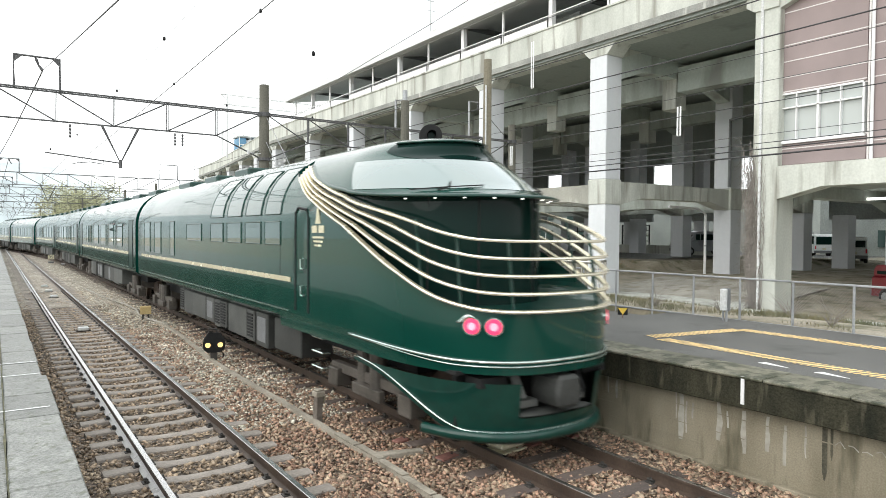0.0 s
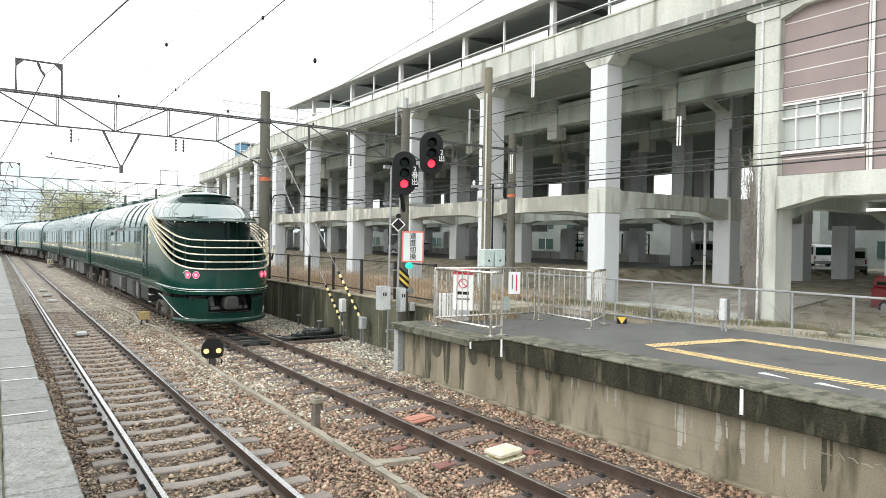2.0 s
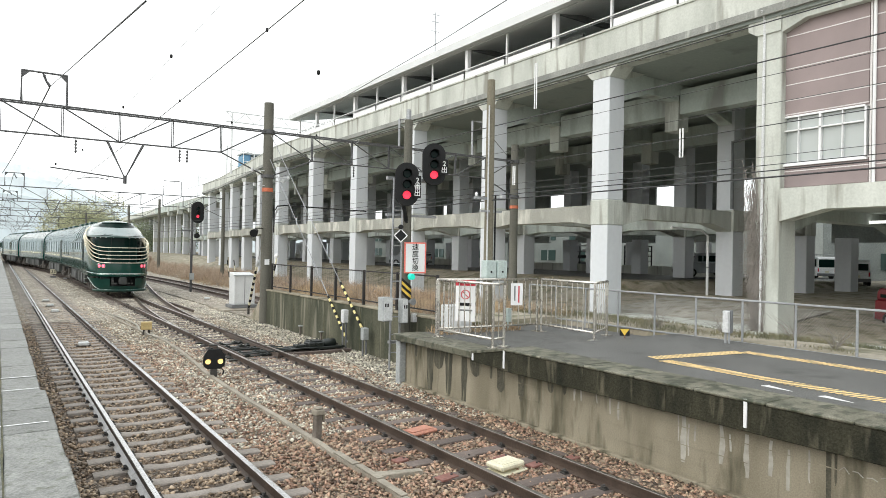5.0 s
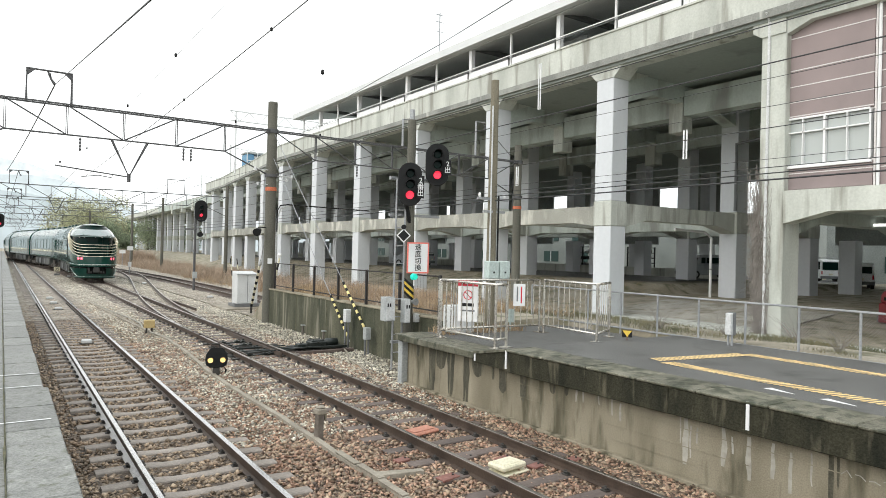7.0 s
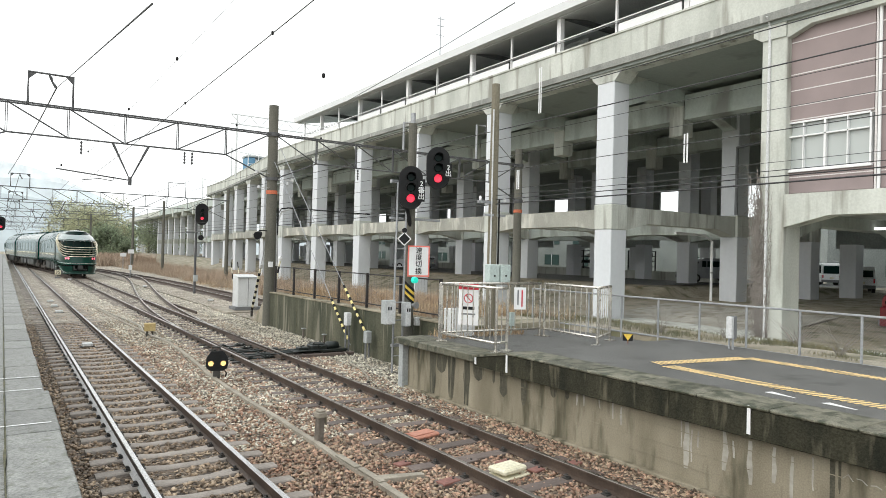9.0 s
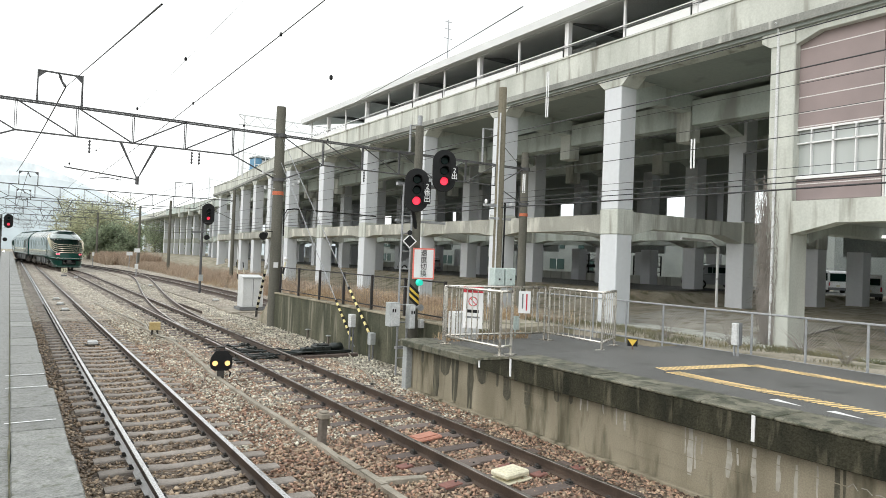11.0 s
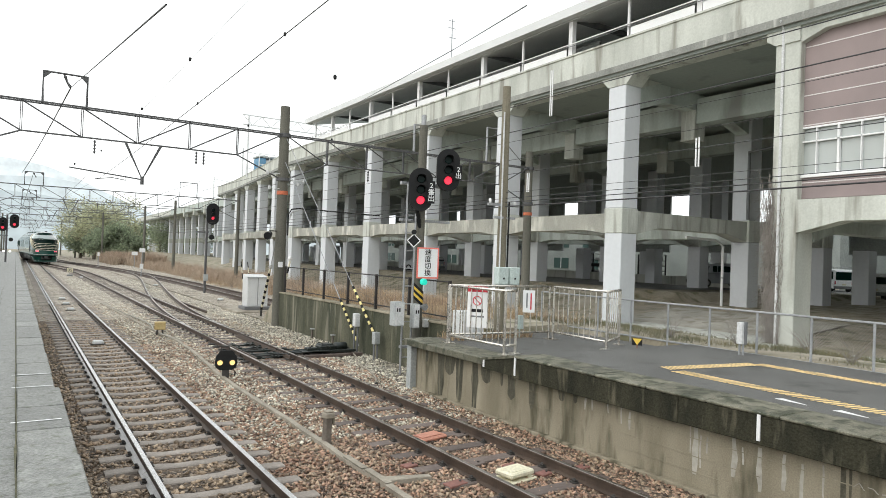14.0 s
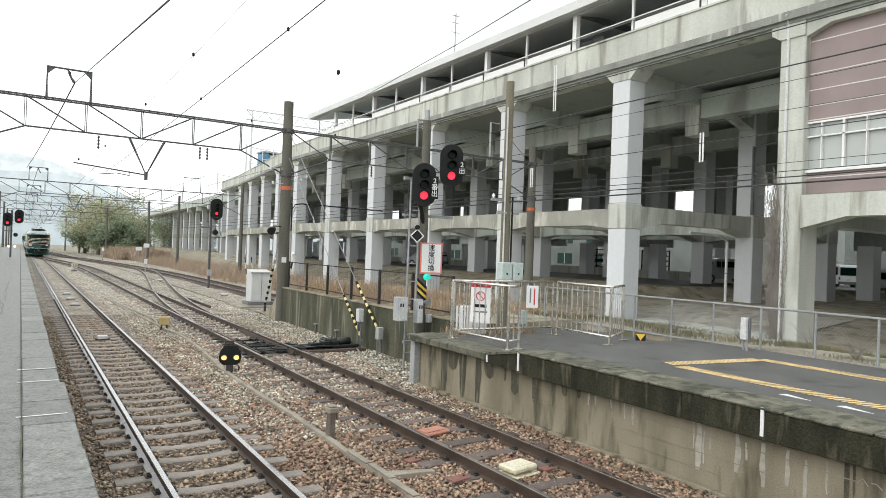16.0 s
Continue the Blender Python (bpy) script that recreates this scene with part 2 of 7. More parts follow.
M_OCHRE = surf("faded_ochre_box", (0.42, 0.31, 0.13), (0.50, 0.38, 0.18), 0.6, 6, 40, 0.1)
M_WHITEMET = surf("dull_white_box", (0.55, 0.56, 0.56), (0.63, 0.64, 0.64), 0.5, 2, 25, 0.05)
M_GREYBOX = surf("grey_box", (0.33, 0.35, 0.35), (0.41, 0.43, 0.43), 0.55, 2, 25, 0.08)
M_MINTBOX = surf("pale_mint_box", (0.45, 0.53, 0.51), (0.52, 0.60, 0.57), 0.5, 2, 25, 0.06)
M_YELLOW = surf("yellow_paint", (0.72, 0.50, 0.07), (0.64, 0.43, 0.06), 0.6, 4, 40, 0.1)
M_TACTILE = surf("worn_yellow_tactile", (0.84, 0.62, 0.30), (0.74, 0.53, 0.25), 0.75, 6, 60, 0.2, vary=0.08, dirt=(0.30, 0.22, 0.11), dirt_at=0.66)
M_RED = surf("red_paint", (0.55, 0.03, 0.05), (0.48, 0.03, 0.05), 0.5, 3, 30, 0.05)
M_BORDER = surf("vermilion_border", (0.85, 0.22, 0.17), (0.80, 0.20, 0.16), 0.5, 3, 30, 0.0)
M_STEEL = surf("stainless_rail", (0.58, 0.55, 0.50), (0.70, 0.67, 0.61), 0.27, 3, 30, 0.05, metal=0.85)
M_CABLE = surf("pale_cable_duct", (0.22, 0.195, 0.155), (0.37, 0.335, 0.275), 0.85, 2, 30, 0.3)
M_WIRE = surf("dark_wire", (0.03, 0.03, 0.032), (0.05, 0.05, 0.05), 0.6, 2, 30, 0.0)
M_PANEL = surf("dusty_plum_cladding", (0.255, 0.208, 0.205), (0.305, 0.245, 0.24), 0.75, 0.9, 50, 0.04, vary=0.03, grain=0.04)
M_TRIMWHITE = surf("pale_joint", (0.60, 0.57, 0.56), (0.66, 0.63, 0.62), 0.6, 2, 30, 0.05)
M_BLIND = surf("drawn_blind", (0.50, 0.51, 0.48), (0.56, 0.57, 0.54), 0.7, 1, 30, 0.05)
M_ROOFMET = surf("pale_roof_sheet", (0.60, 0.61, 0.61), (0.68, 0.69, 0.69), 0.55, 0.6, 20, 0.05)
M_DIRT = surf("trodden_earth", (0.255, 0.225, 0.165), (0.40, 0.365, 0.295), 0.95, 0.6, 12, 0.8, dirt=(0.15, 0.145, 0.085), dirt_at=0.59, grain=0.22)
M_GRAVEL = surf("pale_trodden_gravel", (0.33, 0.315, 0.27), (0.50, 0.48, 0.425), 0.92, 0.8, 28, 0.8, dirt=(0.24, 0.22, 0.165), dirt_at=0.6, grain=0.25)
M_GRASS = surf("thin_spring_grass", (0.085, 0.10, 0.045), (0.20, 0.17, 0.09), 0.9, 0.9, 25, 0.5, island=True, vary=0.35)
M_DRY = surf("dry_straw_grass", (0.30, 0.20, 0.115), (0.47, 0.36, 0.235), 0.9, 0.5, 25, 0.2, island=True, vary=0.35)
M_BUSH = surf("rusty_brown_scrub", (0.33, 0.235, 0.17), (0.46, 0.375, 0.29), 0.9, 0.4, 25, 0.2, island=True, vary=0.35)
M_VINE = surf("bare_vine", (0.20, 0.18, 0.16), (0.30, 0.27, 0.245), 0.9, 2, 30, 0.2)
M_REAR = surf("grey_rear_wall", (0.24, 0.265, 0.25), (0.33, 0.355, 0.34), 0.8, 0.4, 8, 0.1)
M_MOSS = surf("mossy_joint", (0.05, 0.055, 0.03), (0.13, 0.12, 0.07), 0.95, 6, 60, 0.5, grain=0.4)
M_BARK = surf("bark", (0.10, 0.085, 0.065), (0.15, 0.125, 0.10), 0.9, 2, 30, 0.4)
# Leaf tones raised well above real foliage to carry the haze of distance.
M_LEAF = surf("hazed_green_leaves", (0.24, 0.29, 0.19), (0.34, 0.38, 0.26), 0.8, 0.12, 3, 0.0, island=True, vary=0.45)
M_LEAF2 = surf("hazed_yellow_green_leaves", (0.38, 0.39, 0.25), (0.48, 0.48, 0.33), 0.8, 0.12, 3, 0.0, island=True, vary=0.45)
M_GUARD = surf("faded_yellow_guard", (0.78, 0.68, 0.30), (0.70, 0.60, 0.26), 0.6, 6, 40, 0.05)
M_BLUE = surf("blue_sheet", (0.08, 0.20, 0.34), (0.14, 0.30, 0.44), 0.6, 1, 20, 0.1)
M_VANWHITE = surf("white_van_paint", (0.78, 0.79, 0.79), (0.82, 0.83, 0.83), 0.3, 1, 20, 0.0, coat=0.5)
M_VANGREY = surf("silver_van_paint", (0.30, 0.32, 0.34), (0.35, 0.37, 0.39), 0.3, 1, 20, 0.0, coat=0.5)
M_CARRED = surf("red_car_paint", (0.16, 0.008, 0.014), (0.19, 0.01, 0.018), 0.3, 1, 20, 0.0, coat=0.6)
M_RUBBER = surf("tyre_rubber", (0.015, 0.015, 0.015), (0.025, 0.025, 0.025), 0.8, 4, 30, 0.2)
M_PANE = glassy("window_pane", (0.42, 0.45, 0.44), 0.05)
# Haze is put into these tints and their glow, paler with distance.
M_HILL = surf("hazed_hill_near", (0.50, 0.565, 0.60), (0.47, 0.535, 0.575), 0.95, 0.01, 0.05, 0.0, glow=0.28)
M_HILL_MID = surf("hazed_hill_mid", (0.585, 0.645, 0.68), (0.565, 0.625, 0.66), 0.95, 0.01, 0.05, 0.0, glow=0.3)
M_HILL_FAR = surf("hazed_hill_far", (0.66, 0.71, 0.74), (0.65, 0.70, 0.73), 0.95, 0.01, 0.05, 0.0, glow=0.3)
M_TERRACOTTA = surf("salmon_plastic", (0.52, 0.24, 0.165), (0.44, 0.20, 0.14), 0.6, 3, 30, 0.1)
M_CREAM = surf("cream_plastic", (0.72, 0.68, 0.52), (0.66, 0.62, 0.46), 0.5, 3, 30, 0.1)


for leaf in (M_LEAF, M_LEAF2):
    # light passes through the thin leaves
    nodes, links = leaf.node_tree.nodes, leaf.node_tree.links
    base, thin, half_ = nodes["Principled BSDF"], nodes.new("ShaderNodeBsdfTranslucent"), nodes.new("ShaderNodeMixShader")
    links.new(base.inputs["Base Color"].links[0].from_socket, thin.inputs["Color"])
    half_.inputs[0].default_value = 0.55
    links.new(base.outputs[0], half_.inputs[1])
    links.new(thin.outputs[0], half_.inputs[2])
    links.new(half_.outputs[0], nodes["Material Output"].inputs["Surface"])
for dull in (M_FASCIA, M_BLACK, M_ASPH, M_PLATWALL, M_GREEN, M_GREEN_DK):
    dull.node_tree.nodes["Principled BSDF"].inputs["Specular IOR Level"].default_value = 0.2


# ---------------------------------------------------------------- mesh helpers
class Build:
    """Gathers corners and faces of one mesh."""

    def __init__(self):
        self.v, self.f = [], []

    def add(self, v, f):
        k = len(self.v)
        self.v.extend(tuple(p) for p in v)
        self.f.extend(tuple(i + k for i in q) for q in f)
        return self

    def box(self, x0, x1, y0, y1, z0, z1):
        v = [(x, y, z) for z in (z0, z1) for y in (y0, y1) for x in (x0, x1)]
        return self.add(v, [(0, 2, 3, 1), (4, 5, 7, 6), (0, 1, 5, 4), (2, 6, 7, 3), (0, 4, 6, 2), (1, 3, 7, 5)])

    def tube(self, pts, r, n=6, cap=True):
        """A round bar along points; r is one radius or one for each point."""
        pts = [Vector(p) for p in pts]
        rs = r if isinstance(r, (list, tuple)) else [r] * len(pts)
        k, prev = len(self.v), None
        for i, p in enumerate(pts):
            d = (pts[min(i + 1, len(pts) - 1)] - pts[max(i - 1, 0)]).normalized()
            ref = Vector((0, 0, 1)) if abs(d.z) < 0.9 else Vector((0, 1, 0))
            a = d.cross(ref).normalized()
            b = d.cross(a).normalized()
            for j in range(n):
                w = 2 * math.pi * (j + 0.5) / n
                self.v.append(tuple(p + rs[i] * (math.cos(w) * a + math.sin(w) * b)))
        for i in range(len(pts) - 1):
            for j in range(n):
                a, b = k + i * n + j, k + i * n + (j + 1) % n
                self.f.append((a, b, b + n, a + n))
        if cap:
            self.f.append(tuple(k + j for j in range(n))[::-1])
            self.f.append(tuple(k + (len(pts) - 1) * n + j for j in range(n)))
        return self

    def prism(self, poly, axis, a, b):
        """A polygon in the plane across the axis, drawn out from a to b. axis y: (x, z) points; axis x: (y, z); axis z: (x, y)."""
        def place(p, q):
            return {"y": (p[0], q, p[1]), "x": (q, p[0], p[1]), "z": (p[0], p[1], q)}[axis]
        n = len(poly)
        v = [place(p, a) for p in poly] + [place(p, b) for p in poly]
        f = [tuple(range(n))[::-1], tuple(range(n, 2 * n))] + [(i, (i + 1) % n, n + (i + 1) % n, n + i) for i in range(n)]
        return self.add(v, f)

    def grid(self, rows, close=False):
        """Rows of points of equal length, joined into a sheet."""
        k, w = len(self.v), len(rows[0])
        for r in rows:
            self.v.extend(tuple(p) for p in r)
        for i in range(len(rows) - 1):
            for j in range(w - (0 if close else 1)):
                a, b = k + i * w + j, k + i * w + (j + 1) % w
                self.f.append((a, b, b + w, a + w))
        return self

    def mesh(self, name, bevel=0.0, smooth=False, fix=True):
        me = bpy.data.meshes.new(name)
        me.from_pydata(self.v, [], self.f)
        if fix:
            bm = bmesh.new()
            bm.from_mesh(me)
            if bevel:
                bmesh.ops.bevel(bm, geom=bm.edges[:], offset=bevel, segments=1, affect="EDGES", clamp_overlap=True)
            bmesh.ops.recalc_face_normals(bm, faces=bm.faces[:])
            bm.to_mesh(me)
            bm.free()
        if smooth:
            me.shade_smooth()
        me.update()
        return me


def part(name, b, material, parent=None, label="", bevel=0.0, smooth=False, fix=True):
    me = b.mesh(name, bevel, smooth, fix) if isinstance(b, Build) else b
    if material is not None and not me.materials:
        me.materials.append(material)
    ob = new(name, me)
    if parent is not None:
        ob.parent = parent
    if label:
        tagged(ob, label)
    return ob


def thing(name, label, category, group="", kind="", at=None):
    ob = tagged(new(name), label, category, group, kind)
    ob.empty_display_size = 0.2
    if at is not None:
        ob.matrix_basis = at
    return ob


def ease(a):
    a = min(1.0, max(0.0, a))
    return a * a * (3 - 2 * a)


def auto_smooth(ob, degrees=35):
    bm = bmesh.new()
    bm.from_mesh(ob.data)
    for f in bm.faces:
        f.smooth = True
    for e in bm.edges:
        e.smooth = len(e.link_faces) == 2 and e.calc_face_angle(0) < radians(degrees)
    bm.to_mesh(ob.data)
    bm.free()
    return ob

# ---------------------------------------------------------------- the lie of the land
def line_a(y):
    return 1.99


def line_b(y):
    return 5.45 - 3.45 * ease((y - 65) / 53)


def line_c(y):
    return 11.22 - (0.0012 * (y - 45) ** 2 if y > 45 else 0) if y < 110 else 6.15 - 0.05 * (y - 110)


def line_d(y):
    return 5.45 + 4.72 * ease((y - 20) / 54)


def park(x, y):
    """The height of the car park under the viaduct."""
    return 1.10 - 0.36 * ease((x - 43) / 8)


def land(x, y):
    """The height of the ground."""
    if x < 8.46:
        return -0.34
    if x < 11.64 and y < 12.05:
        return 0.5
    low = -0.19 + 1.18 * ease((26.5 - y) / 2.2)
    far = -0.15 + 0.68 * ease((x - 22) / 10)
    bank = 24.3 - 0.10 * (x - 30) + 0.5 * noise.noise((x * 0.35, 4.0, 2.0))
    far += (park(x, y) - 0.03 - far) * ease((y - bank) / 1.0) * ease((x - 26.5) / 3.0)
    return low + (far - low) * ease((x - 12.5) / 8)


ground_rows = []
xs = [-900, -300, -80, -30, -8, -2, 0.3, 1, 2, 3, 4, 5, 6, 7, 8, 8.44, 8.47, 9, 10, 11, 11.62, 11.66, 12, 13, 14, 15, 16, 17, 18, 19, 20, 21, 22, 24, 26, 28, 30, 32, 36, 45, 60, 100, 300, 1200]
ys = [-600, -200, -60, -20] + [k * 1.5 for k in range(-8, 8)] + [12.0, 12.1] + [k * 0.75 for k in range(17, 29)] + [21.75 + 0.25 * k for k in range(24)] + [k * 0.75 for k in range(37, 80)] + [64, 70, 80, 95, 120, 160, 220, 300, 500, 900, 2500]
for gy in ys:
    ground_rows.append([(gx, gy, land(gx, gy) + (0.05 * noise.noise((gx * 0.4, gy * 0.4, 0)) if gx > 8.5 else 0)) for gx in xs])
ground = part("ground", Build().grid(ground_rows), M_DIRT, fix=False)
tagged(ground, "trodden earth with thin grass beside the railway", "ground", kind="structure")

# ballast bed over the ground, track side
bed_rows = []
far_bed = []
for k in range(0, 260):
    by = -12 + k * 0.5 if k < 160 else 68 + (k - 160) * 2.2
    (bed_rows if by <= 27 else far_bed).append([(bx, by, -0.172 + 0.024 * ease((by - 25.0) / 2.5) - 0.055 * ease((bx - 6.35) / 0.6) + 0.022 * noise.noise((bx * 3, by * 3, 1)))
                     for bx in (0.40, 0.7, 1.0, 1.5, 2.0, 2.5, 3.0, 3.4, 3.72, 4.1, 4.5, 5.0, 5.5, 6.0, 6.35, 6.7, 7.2, 7.8, 8.42)])
far_bed.insert(0, bed_rows[-1])
tagged(part("ballast_bed", Build().grid(far_bed), M_BALLAST_FAR, fix=False, smooth=True), "pale grey-brown ballast further along the line", "ballast", kind="structure")
ballast = tagged(part("ballast_bed", Build().grid(bed_rows), M_BALLAST, fix=False, smooth=True), "rusty brown crushed-stone ballast under the tracks", "ballast", kind="structure")
side_rows = []
for k in range(0, 90):
    by = 26.2 + k * 1.6
    side_rows.append([(bx, by, -0.16 + 0.02 * noise.noise((bx * 3, by * 3, 1))) for bx in (8.42, 9, 9.6, 10.2, 10.8, 11.4, 12, 12.6, 13.4)])
tagged(part("side_ballast", Build().grid(side_rows), M_BALLAST_FAR, fix=False, smooth=True), "grey-brown ballast beneath the siding", "ballast", kind="structure")


def scatter(name, count, spot, size, material, label, parent=None):
    """Loose stones, each a rough eight-sided lump."""
    rng = np.random.default_rng(len(name) + count)
    base = np.array([(1, 0, 0), (0, 1, 0), (-1, 0, 0), (0, -1, 0), (0, 0, 1), (0, 0, -1)], float)
    tri = np.array([(0, 1, 4), (1, 2, 4), (2, 3, 4), (3, 0, 4), (1, 0, 5), (2, 1, 5), (3, 2, 5), (0, 3, 5)])
    xy = spot(rng, count)
    # sleepers stay clear
    near = (np.abs(xy[:, 0] - 1.99) < 1.02) & (np.abs((xy[:, 1] + 6.0) % 0.58 - 0.29) < 0.125)
    mid = (np.abs(xy[:, 0] - 5.45) < 1.06) & (np.abs((xy[:, 1] + 4.0) % 0.64 - 0.32) < 0.10) & (rng.uniform(0, 1, len(xy)) < 0.8)
    xy = xy[~(near | mid)]
    n = len(xy)
    ang = rng.uniform(0, 6.283, (n, 1))
    big = rng.uniform(*size, (n, 1, 1))
    v = base[None] * rng.uniform(0.5, 1.3, (n, 6, 1)) * big * np.array([1, 1, 0.62])
    v += rng.normal(0, 0.27, (n, 6, 3)) * big
    c, s = np.cos(ang), np.sin(ang)
    v = np.stack([v[..., 0] * c - v[..., 1] * s, v[..., 0] * s + v[..., 1] * c, v[..., 2]], -1) + xy[:, None, :]
    f = (tri[None] + 6 * np.arange(n)[:, None, None]).reshape(-1, 3)
    me = bpy.data.meshes.new(name)
    me.vertices.add(n * 6)
    me.vertices.foreach_set("co", v.reshape(-1))
    me.loops.add(len(f) * 3)
    me.loops.foreach_set("vertex_index", f.reshape(-1).astype(np.int32))
    me.polygons.add(len(f))
    me.polygons.foreach_set("loop_start", (np.arange(len(f)) * 3).astype(np.int32))
    me.update()
    me.validate()
    me.materials.append(material)
    return tagged(new(name, me), label, "gravel", kind="stuff")


def bed_spot(x0, x1, y0, y1, z, keep=None):
    def spot(rng, n):
        x, y = rng.uniform(x0, x1, n), y0 + (y1 - y0) * rng.uniform(0, 1, n) ** 1.35
        zz = z + rng.uniform(-0.012, 0.018, n) - 0.05 * (x > 6.5)
        return np.stack([x, y, zz], 1)
    return spot


scatter("ballast_stones", 78000, bed_spot(0.5, 7.25, 3.2, 34, -0.170), (0.017, 0.044), M_STONE, "brown and tan loose ballast stones")
scatter("rusty_stones", 36000, bed_spot(2.7, 7.2, 3.0, 20, -0.166), (0.017, 0.042), M_STONE_RED, "rust-red loose ballast stones")
scatter("grey_stones", 42000, bed_spot(3.2, 8.4, 11.5, 60, -0.168), (0.024, 0.048), M_STONE_GREY, "grey loose ballast stones")
scatter("pale_stones", 15000, bed_spot(2.6, 8.3, 9.0, 32, -0.160), (0.018, 0.04), M_STONE_GREY, "pale grey stones strewn over the brown ballast")
scatter("siding_stones", 9000, bed_spot(8.5, 13.2, 26.3, 70, -0.15), (0.03, 0.05), M_STONE_GREY, "grey loose stones by the siding")


# ---------------------------------------------------------------- tracks
def rail(line, side, y0, y1, parent, step=2.0, bright=True, name="rail"):
    """One rail: foot, web and head, with the polished running surface as a part."""
    prof = [(-0.06, -0.15), (0.06, -0.15), (0.06, -0.138), (0.009, -0.12), (0.009, -0.04), (0.033, -0.03), (0.033, -0.004), (-0.033, -0.004), (-0.033, -0.03), (-0.009, -0.04), (-0.009, -0.12), (-0.06, -0.138)]
    n = max(2, int((y1 - y0) / step))
    rows, top = [], []
    for k in range(n + 1):
        y = y0 + (y1 - y0) * k / n
        x = line(y) + side * 0.567
        rows.append([(x + a, y, b + 0.002) for a, b in prof])
        top.append([(x - 0.0315, y, -0.0015), (x - 0.027, y, 0.003), (x + 0.027, y, 0.003), (x + 0.0315, y, -0.0015)])
    r = part(name, Build().grid(rows, close=True), M_RAILSIDE, parent, fix=False)
    part("running_surface", Build().grid(top), M_RAILTOP if bright else M_RAILDULL, r, "polished rail head", fix=False)
    return r


def sleeper_mesh(wood):
    b = Build()
    if wood:
        b.box(-1.05, 1.05, -0.10, 0.10, -0.26, -0.135)
        return b.mesh("timber", 0.01)
    rows = []
    for x, top, w in ((-1.0, -0.135, 0.095), (-0.75, -0.128, 0.10), (-0.45, -0.13, 0.10), (-0.2, -0.152, 0.085), (0.2, -0.152, 0.085), (0.45, -0.13, 0.10), (0.75, -0.128, 0.10), (1.0, -0.135, 0.095)):
        rows.append([(x, -w - 0.03, -0.29), (x, -w, top - 0.012), (x, -w + 0.02, top), (x, w - 0.02, top), (x, w, top - 0.012), (x, w + 0.03, -0.29)])
    b.grid(rows)
    b.f.append(tuple(range(6)))
    b.f.append(tuple(range(42, 48)))
    return b.mesh("sleeper")


def clip_mesh():
    b = Build()
    for s in (-1, 1):
        for e in (-1, 1):
            x = s * 0.567 + e * 0.085
            b.box(x - 0.035, x + 0.035, -0.045, 0.045, -0.14, -0.118)
            b.tube([(x, 0, -0.125), (x, 0, -0.075)], 0.018, 6)
            b.tube([(x - e * 0.03, -0.03, -0.112), (x + e * 0.01, -0.03, -0.095), (x + e * 0.01, 0.03, -0.095), (x - e * 0.03, 0.03, -0.112)], 0.011, 5)
    return b.mesh("rail_clip")


SLEEPER, TIMBER, CLIPS = sleeper_mesh(False), sleeper_mesh(True), clip_mesh()
SLEEPER.materials.append(M_SLEEPER)
TIMBER.materials.append(M_SLEEPER_WOOD)
CLIPS.materials.append(M_CLIP)


def track(name, label, line, y0, y1, wood, pitch=0.58, limit=250):
    bright = not wood
    t = thing(name, label, "railway track", kind="structure")
    rail(line, -1, y0, y1, t, bright=bright)
    rail(line, 1, y0, y1, t, bright=bright)
    n = int((y1 - y0) / pitch)
    for k in range(min(n, limit)):
        y = y0 + (k + 0.5) * pitch
        dx = line(y + 0.3) - line(y - 0.3)
        m = Matrix.Translation((line(y) + (random.uniform(-0.04, 0.04) if wood else 0), y, random.uniform(-0.006, 0.004))) @ Matrix.Rotation(-math.atan2(dx, 0.6) + random.uniform(-0.01, 0.01), 4, "Z")
        if line is line_d:
            continue
        s = part("sleeper", TIMBER if wood else SLEEPER, None, t)
        s.matrix_basis = m
        if y < 34:
            c = part("rail_clip", CLIPS, None, s)
    return t


track_near = track("track", "concrete-sleepered track with wet bright rails beside the platform", line_a, -6.0, 190.0, False)
part("foot_flange", Build().prism([(1.425 - 0.075, -0.146), (1.425 - 0.009, -0.118), (1.425 - 0.012, -0.10), (1.425 - 0.078, -0.137)], "y", -6, 120), M_PALEFOOT, track_near, "pale grey rail foot")
track_mid = track("track", "timber-sleepered track in rusty ballast where the train leaves", line_b, -4.0, 118.0, True, 0.64)
siding = track("siding_track", "rusty siding on timber sleepers", line_c, 29.5, 150.0, True, 0.64)
turnout = track("turnout_track", "diverging turnout track with dark timbers", line_d, 19.8, 74.5, True, 0.64)

# turnout ironwork: long dark timbers, check rails, slide chairs, point machine
for k in range(9):
    y = 15.2 + k * 0.62
    b = Build().box(4.45, 6.5 + 0.1 * (k % 2), y - 0.11, y + 0.11, -0.25, -0.150)
    part("turnout_timber", b, M_SLEEPER_WOOD, turnout, bevel=0.012)
for k in range(7):
    y = 16.0 + k * 0.55
    b = Build()
    for s in (-1, 1):
        b.box(5.45 + s * 0.567 - 0.19, 5.45 + s * 0.567 + 0.19, y - 0.07, y + 0.07, -0.128, -0.10)
        b.tube([(5.45 + s * 0.43, y, -0.105), (5.45 + s * 0.43, y, -0.06)], 0.025, 6)
    part("slide_chair", b, M_CLIP, turnout, "oily iron slide plates")
part("stretcher_bar", Build().box(4.85, 7.2, 16.55, 16.62, -0.10, -0.06).box(4.85, 6.4, 17.6, 17.66, -0.10, -0.06), M_CLIP, turnout)
part("check_rail", Build().box(4.97, 5.02, 26.5, 30.5, -0.1, 0.005), M_RAILSIDE, turnout)
part("check_rail", Build().box(6.78, 6.83, 28.5, 33.0, -0.1, 0.005), M_RAILSIDE, turnout)

